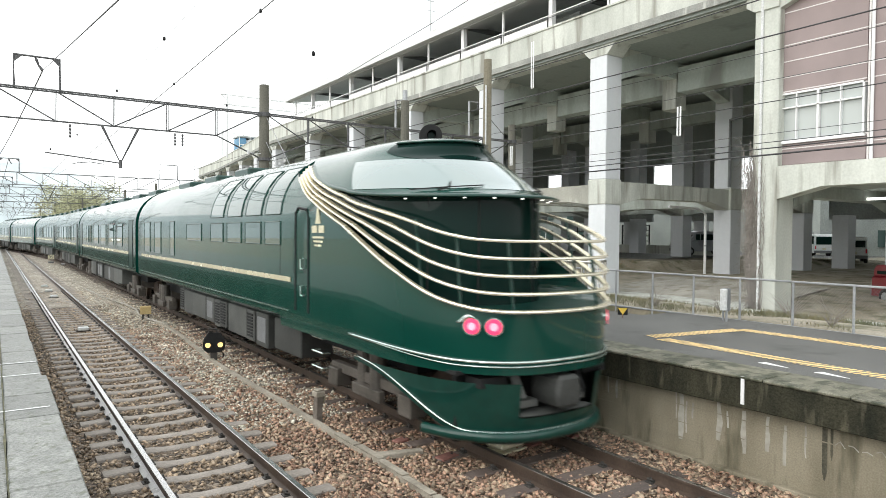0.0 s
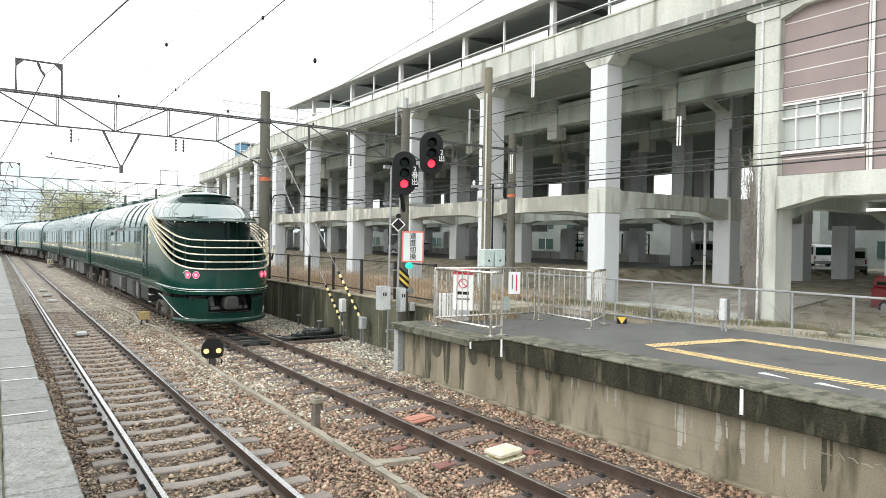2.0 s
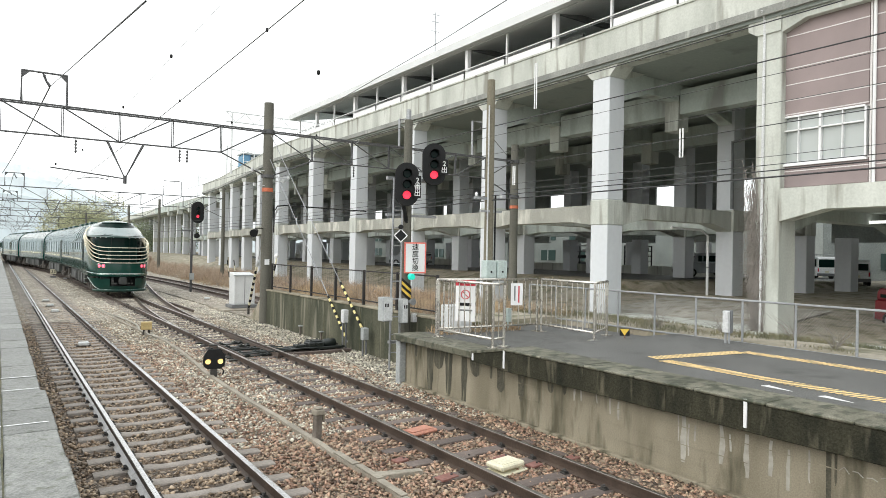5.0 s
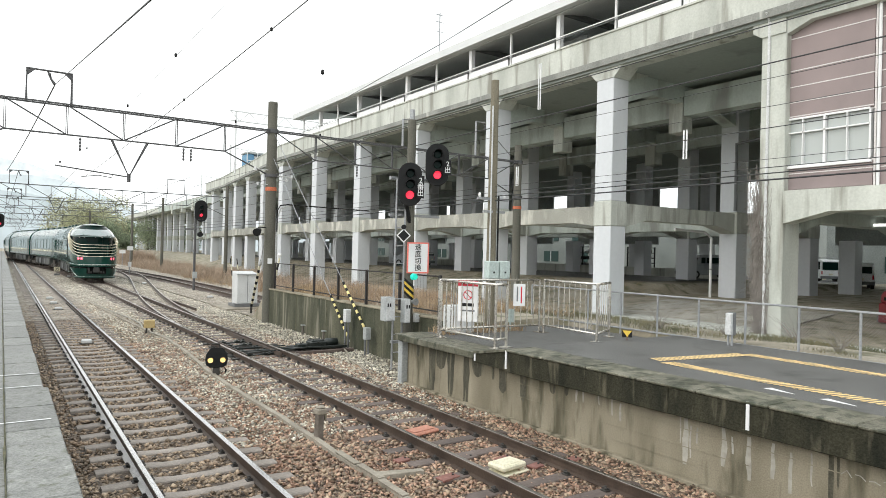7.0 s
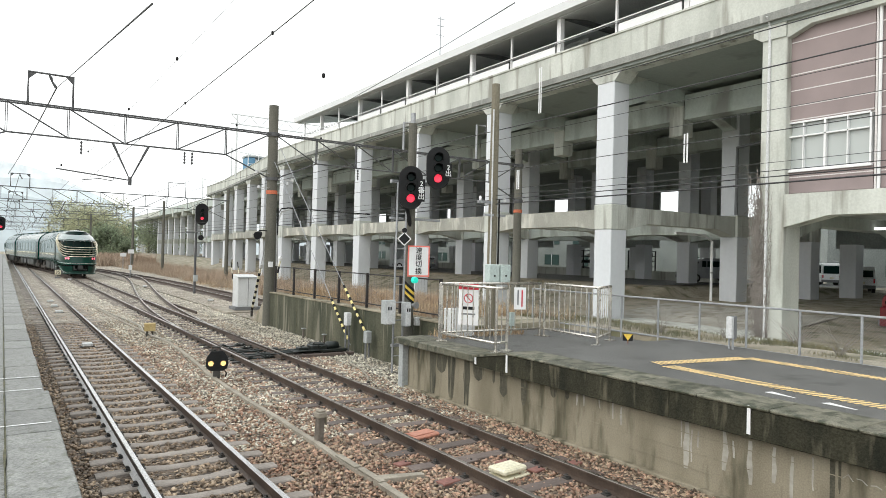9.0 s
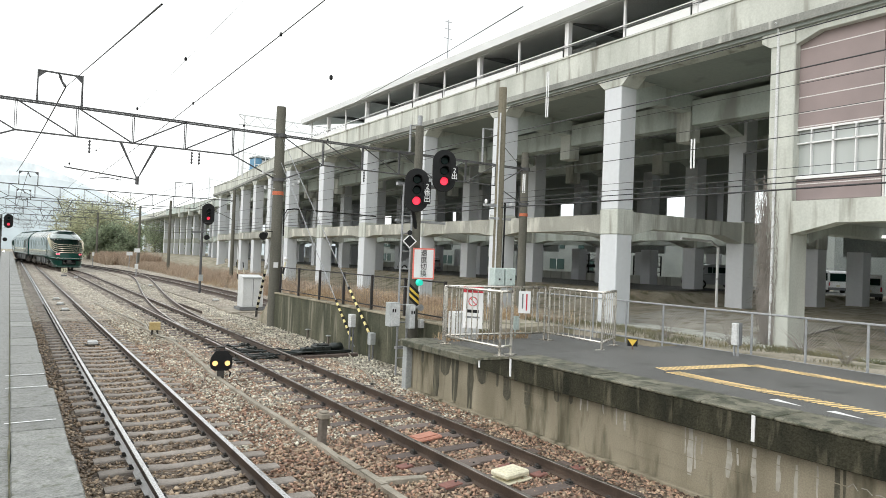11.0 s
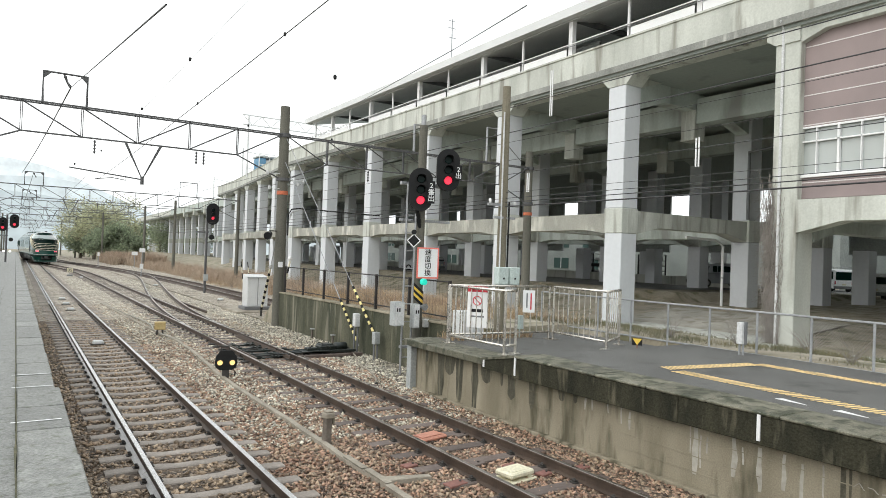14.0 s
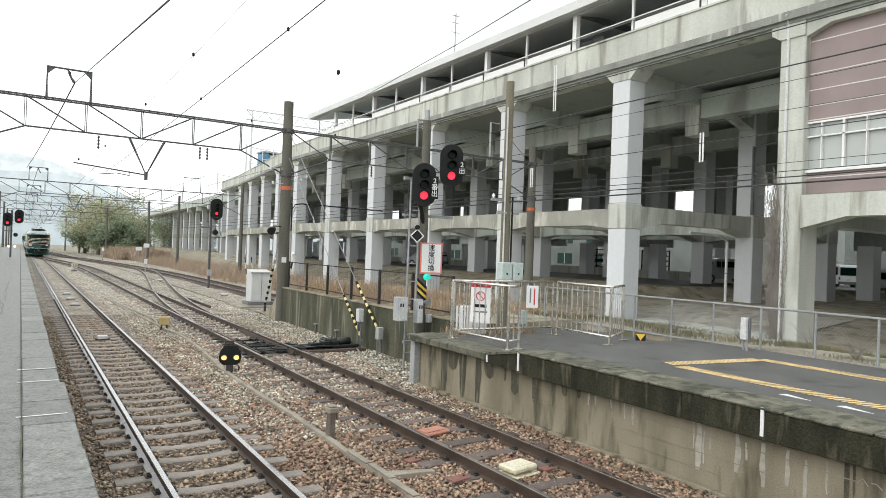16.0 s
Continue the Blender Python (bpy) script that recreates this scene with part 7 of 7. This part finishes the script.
def vehicle(x, y, z, turn, paint, length, width, height, label, nose):
    """A boxy van or car: lower body, cabin with glass, wheels, lamps."""
    v = thing("parked_van" if height > 1.7 else "parked_car", label, "van" if height > 1.7 else "car")
    L, W = length / 2, width / 2
    low = [(-L, 0.3), (L - 0.1, 0.3), (L, 0.5), (L - 0.05, 0.95), (L - nose * 0.6, 1.05), (-L + 0.02, 1.05)]
    part("body", Build().prism(low, "x", -W, W), paint, v, bevel=0.04)
    up = [(-L + 0.02, 1.05), (L - nose * 0.62, 1.05), (L - nose, height - 0.1), (L - nose - 0.2, height), (-L + 0.15, height), (-L + 0.04, height - 0.15)]
    part("cabin", Build().prism(up, "x", -W + 0.06, W - 0.06), paint, v, bevel=0.05)
    for s in (-1, 1):
        for a, c in ((-L + 0.25, -L / 3), (-L / 3 + 0.08, L / 4), (L / 4 + 0.08, L - nose - 0.05)):
            part("side_window", Build().box(min(s * (W - 0.062), s * (W - 0.05)), max(s * (W - 0.062), s * (W - 0.05)), a, c, 1.15, height - 0.22), M_TINT, v)
        for yy in (-L + 0.75, L - 0.8):
            w = part("wheel", Build().tube([(s * (W - 0.2), yy, 0.31), (s * (W + 0.01), yy, 0.31)], 0.31, 16), M_RUBBER, v)
            part("hub", Build().tube([(s * (W + 0.0), yy, 0.31), (s * (W + 0.02), yy, 0.31)], 0.18, 12), M_GALV, w)
        part("tail_lamp", Build().box(s * (W - 0.12) - 0.05, s * (W - 0.12) + 0.05, -L - 0.02, -L, 0.7, 1.0), M_RED, v)
        part("head_lamp", Build().box(s * (W - 0.2) - 0.12, s * (W - 0.2) + 0.12, L - 0.03, L + 0.02, 0.68, 0.86), M_WHITE, v)
    part("rear_window", Build().box(-W + 0.18, W - 0.18, -L - 0.0, -L + 0.03, 1.12, height - 0.25), M_TINT, v)
    part("windscreen", Build().add([(-W + 0.15, L - nose * 0.62 + 0.02, 1.1), (W - 0.15, L - nose * 0.62 + 0.02, 1.1), (W - 0.2, L - nose + 0.02, height - 0.15), (-W + 0.2, L - nose + 0.02, height - 0.15)], [(0, 1, 2, 3)]), M_TINT, v)
    part("bumper", Build().box(-W, W, -L - 0.06, -L + 0.05, 0.3, 0.55), M_STEELGREY, v, bevel=0.03)
    part("bumper", Build().box(-W, W, L - 0.05, L + 0.05, 0.3, 0.52), M_STEELGREY, v, bevel=0.03)
    part("plate_blank", Build().box(-0.17, 0.17, -L - 0.075, -L - 0.06, 0.62, 0.78), M_CREAM, v)
    v.matrix_basis = pose(x, y, z, 0, 0, turn)
    return v


v1 = vehicle(65.5, 32.5, 0.7, -38, M_VANWHITE, 4.4, 1.75, 2.1, "white van with roof rack parked under the viaduct", 0.8)
rk = Build()
for k in range(5):
    rk.tube([(-0.8, -1.9 + k * 0.85, 2.12), (-0.8, -1.9 + k * 0.85, 2.3), (0.8, -1.9 + k * 0.85, 2.3), (0.8, -1.9 + k * 0.85, 2.12)], 0.025, 5)
part("roof_rack", rk, M_GALV, v1)
vehicle(52.5, 23.2, 0.7, -62, M_VANWHITE, 4.2, 1.7, 1.85, "white van parked under the station building", 0.8)
vehicle(44.5, 30.2, 1.09, 62, M_VANGREY, 4.4, 1.7, 1.8, "silver van parked behind a column", 1.2)
vehicle(27.6, 9.5, 0.02, 150, M_CARRED, 3.9, 1.65, 1.5, "dark red car parked under the building", 1.3)
for k, (x, y, p) in enumerate(((41, 66, M_VANGREY), (36.5, 60.0, M_VANGREY))):
    vehicle(x, y, park(x, y), 10 + 25 * k, p, 4.2, 1.7, 1.5, "car parked in the shade beneath the viaduct", 1.2)

# Building added to close the bright open view behind the viaduct.
back = thing("rear_building", "grey building close behind the viaduct with rows of windows", "building", kind="structure")
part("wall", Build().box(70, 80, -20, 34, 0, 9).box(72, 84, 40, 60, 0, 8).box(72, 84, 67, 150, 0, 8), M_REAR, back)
for k in range(26):
    y = -18 + k * 6.2
    if 31 < y < 41 or 56 < y < 67:
        continue
    for z in (1.6, 4.8):
        w = part("window", Build().box(69.9 if y < 34 else 71.9, 69.98 if y < 34 else 71.98, y, y + 3.2, z, z + 1.6), M_TINT_SIDE, back)
        part("frame", Build().box(69.86 if y < 34 else 71.86, 69.9 if y < 34 else 71.9, y + 1.55, y + 1.65, z, z + 1.6), M_WHITE, w)
part("rear_girder", Build().box(59.2, 60, 13.3, 260, 10.2, 11.0), M_CONC_DARK, viaduct, "dark rear girder wall")
for k, y in enumerate(COLS[:15]):
    c = part("column", COL_BACK, None, viaduct, "pale grey painted square column")
    c.matrix_basis = pose(45.0, y, 0)
    c = part("column", COL_BACK, None, viaduct, "pale grey painted square column")
    c.matrix_basis = pose(54.0, y, 0)
    # Added panel, fills part of a rear opening that showed too much sky.
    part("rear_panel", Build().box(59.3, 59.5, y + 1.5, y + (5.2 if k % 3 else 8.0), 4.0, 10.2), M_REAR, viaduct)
part("low_wall", Build().box(47.5, 47.8, 30, 150, 0.4, 1.7), M_CONC, viaduct)

road = tagged(part("service_road", Build().box(16.5, 21.9, -10, 24, -0.3, 0.02).box(20, 31, 13.5, 20, -0.3, -0.02), M_CONC, bevel=0.02), "pale worn concrete service strip by the columns", "road", kind="structure")
gravel_rows = [[(gx, gy, land(gx, gy) + 0.05 + 0.02 * noise.noise((gx, gy, 3))) for gx in [19.4 + 0.6 * k for k in range(17)]] for gy in [13.6 + 0.6 * k for k in range(15)]]
tagged(part("gravel_drive", Build().grid(gravel_rows), M_GRAVEL, fix=False, smooth=True), "pale trodden gravel between the columns", "road", kind="structure")
def storage_rack(x, y, width, height, shelves, seed):
    r = thing("storage_rack", "dark steel storage rack with crates under the viaduct", "storage rack", "racks under the viaduct")
    rr_ = random.Random(seed)
    for dx in (0, width):
        for dy in (0, 0.9):
            part("upright", Build().box(dx - 0.06, dx + 0.06, dy - 0.05, dy + 0.05, 0, height), M_BLACK, r)
    for k in range(shelves):
        z = 0.1 + (height - 0.2) * k / (shelves - 1)
        part("shelf", Build().box(0, width, 0, 0.9, z, z + 0.07), M_BLACK, r)
        u = 0.1
        while u < width - 0.35 and k < shelves - 1:
            w, h = rr_.uniform(0.25, 0.5), rr_.uniform(0.12, 0.34)
            if rr_.random() < 0.6:
                part("crate", Build().box(u, min(width - 0.08, u + w), 0.15, 0.7, z + 0.07, z + 0.07 + h), rr_.choice((M_BLACK, M_STEELGREY, M_WHITEMET)), r)
            u += w + 0.08
    r.matrix_basis = pose(x, y, park(x, y), 0, 0, -22)
    return r


storage_rack(54.6, 46.0, 2.6, 2.9, 6, 3)
storage_rack(53.6, 52.0, 1.6, 2.9, 5, 8)
dp = thing("down_pipe", "white down pipe beside an inner column", "down pipe")
part("pipe", Build().tube([(31.6, 21.3, 0.5), (31.6, 21.3, 3.7), (31.0, 21.3, 4.0), (28.5, 21.3, 4.05)], 0.07, 8), M_WHITE, dp)
part("pipe_clip", Build().tube([(31.6, 21.3, 2.0), (31.6, 21.3, 2.06)], 0.085, 8), M_GALV, dp)
dp2 = thing("down_pipe", "grey down pipe with an elbow on the column", "down pipe")
part("pipe", Build().tube([(31.7, 20.0, 5.1), (31.7, 20.0, 8.6), (31.7, 17.0, 8.9)], 0.09, 8), M_STEELGREY, dp2)
part("pipe_clip", Build().tube([(31.7, 20.0, 6.5), (31.7, 20.0, 6.56)], 0.105, 8), M_GALV, dp2)

blue = thing("blue_machine", "blue sheeted maintenance machine on the viaduct", "maintenance machine")
part("sheet", Build().box(24.6, 25.5, 80.0, 82.0, 11.4, 14.0), M_BLUE, blue, bevel=0.05)
part("sheet", Build().box(26.1, 27.4, 80.2, 82.0, 11.4, 13.7), M_BLUE, blue, bevel=0.05)
part("panel", Build().box(25.55, 26.05, 80.1, 82.0, 11.4, 13.8), M_WHITEMET, blue, "pale side panel", bevel=0.03)
part("roof", Build().box(24.5, 27.6, 79.9, 82.2, 14.05, 14.25), M_GREYBOX, blue, bevel=0.03)
for x in (24.6, 25.9, 27.4):
    part("scaffold_post", Build().tube([(x, 79.85, 11.35), (x, 79.85, 14.5)], 0.05, 6), M_WHITE, blue)
for z in (13.2, 14.5):
    part("scaffold_rail", Build().tube([(24.6, 79.85, z), (27.4, 79.85, z - 0.1)], 0.04, 6), M_WHITE, blue)
tmast = thing("radio_mast", "thin lattice radio mast above the canopy", "radio mast")
part("stem", Build().tube([(30, 46, 15.5), (30, 46, 22.6)], 0.05, 6), M_GALV, tmast)
for z in (21.0, 21.8, 22.4):
    part("aerial", Build().tube([(29.6, 46, z), (30.4, 46, z)], 0.035, 5), M_GALV, tmast)
truss = thing("viaduct_gantry", "pale lattice catenary beam above the viaduct", "gantry")
for z in (17.65, 18.8):
    part("chord", Build().tube([(22.2, 79, z), (38, 79, z)], 0.075, 5), M_ROOFMET, truss)
for k in range(14):
    part("lacing", Build().tube([(22.2 + k * 1.13, 79, 17.65 if k % 2 else 18.8), (23.33 + k * 1.13, 79, 18.8 if k % 2 else 17.65)], 0.05, 5), M_ROOFMET, truss)
for x in (22.9, 36.5):
    part("leg", Build().tube([(x, 79, 11.4), (x, 79, 18.8)], 0.10, 8), M_ROOFMET, truss)
for y in (100, 120, 145):
    tp = thing("viaduct_mast", "pale catenary mast on the viaduct", "mast", "masts on the viaduct")
    part("leg", Build().tube([(24.2 + edge(y), y, 11.4), (24.2 + edge(y), y, 18.0)], 0.11, 8), M_ROOFMET, tp)
    part("arm", Build().tube([(24.2 + edge(y), y, 17.6), (28 + edge(y), y, 17.2)], 0.06, 6), M_ROOFMET, tp)


# ---------------------------------------------------------------- plants
def blades(name, spots, height, width, material, label, seed, lean_by=0.42):
    """Upright narrow blades, bent at the tip."""
    rng = np.random.default_rng(seed)
    n = len(spots)
    p = np.asarray(spots, float)
    a = rng.uniform(0, 6.283, n)
    h = rng.uniform(*height, n)
    lean = rng.normal(0, lean_by, (n, 2)) * h[:, None]
    d = np.stack([np.cos(a), np.sin(a)], 1) * rng.uniform(0.6, 1.3, n)[:, None] * width
    z = p[:, 2]
    v = np.empty((n, 5, 3))
    v[:, 0, :2], v[:, 0, 2] = p[:, :2] - d, z
    v[:, 1, :2], v[:, 1, 2] = p[:, :2] + d, z
    v[:, 2, :2], v[:, 2, 2] = p[:, :2] + d * 0.7 + lean * 0.4, z + h * 0.6
    v[:, 3, :2], v[:, 3, 2] = p[:, :2] - d * 0.7 + lean * 0.4, z + h * 0.6
    v[:, 4, :2], v[:, 4, 2] = p[:, :2] + lean, z + h
    f = [q for k in range(n) for q in ((5 * k, 5 * k + 1, 5 * k + 2, 5 * k + 3), (5 * k + 3, 5 * k + 2, 5 * k + 4))]
    me = bpy.data.meshes.new(name)
    me.from_pydata(v.reshape(-1, 3).tolist(), [], f)
    me.materials.append(material)
    return tagged(new(name, me), label, "grass", kind="stuff")


def patch(n, x0, x1, y0, y1, seed, keep=0.0):
    rng = np.random.default_rng(seed)
    out = []
    while len(out) < n:
        x, y = rng.uniform(x0, x1), rng.uniform(y0, y1)
        if noise.noise((x * 0.5, y * 0.5, seed)) > keep:
            out.append((x, y, land(x, y) - 0.02))
    return out


blades("dry_grass", patch(13000, 8.75, 12.6, 12.4, 27, 3, -0.05), (0.08, 0.42), 0.006, M_DRY, "straw-coloured dry grass behind the brown fence", 3, 0.85)
blades("rusty_weeds", patch(5500, 8.8, 12.6, 12.8, 27, 31, 0.08), (0.1, 0.5), 0.005, M_BUSH, "rusty dead weeds among the dry grass", 31, 0.7)
blades("green_weeds", patch(19000, 11.75, 18.0, 1.0, 14.0, 5, -0.05), (0.03, 0.15), 0.007, M_GRASS, "thin green weeds behind the chain-link fence", 5)
blades("brown_scrub", patch(22000, 13.4, 20, 34, 125, 7, -0.15), (0.2, 1.1), 0.012, M_BUSH, "rusty brown scrub along the siding", 7, 0.6)
blades("straw_verge", patch(9000, 12.6, 18.5, 24, 60, 8, -0.2), (0.10, 0.42), 0.007, M_DRY, "pale dry grass below the viaduct", 8, 0.8)
blades("tall_scrub", patch(7000, 11.5, 19.0, 104, 121, 12, -0.3), (0.7, 2.2), 0.03, M_BUSH, "tall reddish-brown scrub at the foot of the trees", 12)
blades("bank_grass", patch(6000, 23.5, 31, 14, 75, 9, 0.0), (0.04, 0.14), 0.008, M_DRY, "sparse dry grass on the bank under the viaduct", 9)
end_spots = [(random.uniform(7.7, 10.0), random.uniform(11.3, 12.0), 0.85) for _ in range(700)]
blades("platform_weeds", end_spots, (0.05, 0.2), 0.007, M_DRY, "dry weeds at the platform end", 11)

vine = Build()
rv = random.Random(4)
for k in range(170):
    y = rv.uniform(12.85, 13.6)
    p = Vector((XF - 0.04 if y < 13.25 else XF + rv.uniform(0, 1.0), min(y, 13.34), -0.1))
    pts = [p.copy()]
    top_ = rv.uniform(2.0, 6.0)
    while p.z < top_:
        p = p + Vector((rv.uniform(-0.05, 0.05) if y >= 13.25 else 0, rv.uniform(-0.06, 0.07), rv.uniform(0.12, 0.3)))
        p.y = min(max(p.y, 12.75), 13.75)
        p.x = XF - rv.uniform(0.02, 0.10) if p.y < 13.28 else max(p.x, XF - 0.05)
        pts.append(p.copy())
    vine.tube(pts, rv.uniform(0.003, 0.008), 4, cap=False)
    for q in pts[2::3]:
        vine.tube([q, q + Vector((rv.uniform(-0.25, 0.0), rv.uniform(-0.05, 0.3), rv.uniform(-0.35, 0.1)))], 0.003, 3, cap=False)
tagged(part("bare_vines", vine, M_VINE, fix=False), "leafless vines climbing the corner column", "vines", kind="stuff")
SHRUBS = [(12.3 + 0.5 * (k % 3), 9.5 - k * 1.25) for k in range(7)] + [(9.3 + 1.9 * ((k * 7) % 5) / 5, 13.2 + k * 1.05) for k in range(12)] + [(12.4 + (k * 3) % 4, 27 + 3.1 * k) for k in range(8)]
for k, (x, y) in enumerate(SHRUBS):
    sh = thing("bare_shrub", "leafless thorny shrub behind the fence", "shrub", "bare shrubs")
    tw = Build()
    for j in range(26):
        a, l_ = rv.uniform(0, 6.28), rv.uniform(0.3, 0.95)
        p = Vector((0, 0, 0))
        d = Vector((math.cos(a) * 0.6, math.sin(a) * 0.6, 1)).normalized()
        pts = [p]
        for i in range(5):
            d = (d + Vector((rv.uniform(-0.4, 0.4), rv.uniform(-0.4, 0.4), rv.uniform(-0.35, 0.1)))).normalized()
            pts.append(pts[-1] + d * l_ / 5)
        tw.tube(pts, [0.006, 0.005, 0.004, 0.003, 0.0025, 0.002], 4, cap=False)
    part("twig_tuft", tw, M_VINE, sh, fix=False)
    sh.matrix_basis = pose(x, y, land(x, y) - 0.02)


def tree(x, y, height, spread, leaf, label, seed):
    """A tapered trunk, forking limbs and a ragged crown of small leaf cards."""
    rt = random.Random(seed)
    t = thing("tree", label, "tree", "trees at the far end")
    tr = Build()
    tr.tube([(0, 0, -0.3), (0.1, 0, height * 0.3), (0.0, 0.1, height * 0.55), (0.1, 0, height * 0.8)], [0.35, 0.26, 0.17, 0.06], 8)
    hubs = []
    for k in range(18):
        a, zz = rt.uniform(0, 6.28), rt.uniform(0.05, 0.75) * height
        e = Vector((math.cos(a) * spread * rt.uniform(0.45, 0.95), math.sin(a) * spread * rt.uniform(0.45, 0.95), zz + rt.uniform(0.08, 0.25) * height))
        tr.tube([(0, 0, zz), Vector((0, 0, zz)).lerp(e, 0.5) + Vector((0, 0, 0.3)), e], [0.13, 0.08, 0.03], 5)
        hubs.append(e)
        hubs.append(Vector((0, 0, zz)).lerp(e, 0.6) + Vector((rt.uniform(-1, 1), rt.uniform(-1, 1), rt.uniform(0, 1.5))))
    hubs.append(Vector((0, 0, height * 0.92)))
    part("trunk", tr, M_BARK, t)
    v, f = [], []
    for h in hubs:
        r = spread * rt.uniform(0.22, 0.42)
        for j in range(115):
            d = Vector((rt.gauss(0, 1), rt.gauss(0, 1), rt.gauss(0, 0.75))).normalized() * r * rt.uniform(0.35, 1.1)
            c = h + d
            if c.z < 0.3:
                continue
            u = Vector((rt.gauss(0, 1), rt.gauss(0, 1), rt.gauss(0, 1))).normalized()
            w = u.orthogonal().normalized()
            s = rt.uniform(0.14, 0.30)
            k = len(v)
            v.extend([c - u * s, c + w * s * 0.55, c + u * s, c - w * s * 0.55])
            f.append((k, k + 1, k + 2, k + 3))
    crown = Build()
    crown.v, crown.f = [tuple(p) for p in v], f
    part("crown", crown, leaf, t, fix=False)
    t.matrix_basis = pose(x, y, -0.2, 0, 0, seed * 40)
    return t


for k, (x, y, h, s, lf) in enumerate(((36, 210, 9, 6, M_LEAF), (42, 225, 10, 7, M_LEAF2), (50, 235, 10, 7, M_LEAF), (47, 200, 8, 6, M_LEAF), (12.5, 140, 8.5, 4.5, M_LEAF2), (16, 138, 9.5, 5.5, M_LEAF2), (18, 142, 8.5, 4.5, M_LEAF), (15.5, 127, 6.5, 3.6, M_LEAF), (17, 160, 12.5, 6.5, M_LEAF2), (12.8, 128, 5.5, 3.6, M_LEAF), (13, 170, 13, 6.0, M_LEAF2), (17.5, 130, 4.5, 3.0, M_LEAF), (11.0, 150, 6, 4, M_LEAF))):
    tree(x, y, h, s, lf, "spreading tree with spring foliage, tint paled for haze, beyond the tracks" if lf is M_LEAF2 else "broad dark green tree beyond the tracks", k + 2)


def motions():
    for car, rows in zip(CARS, car_rows()):
        walk(car, rows)


motions()
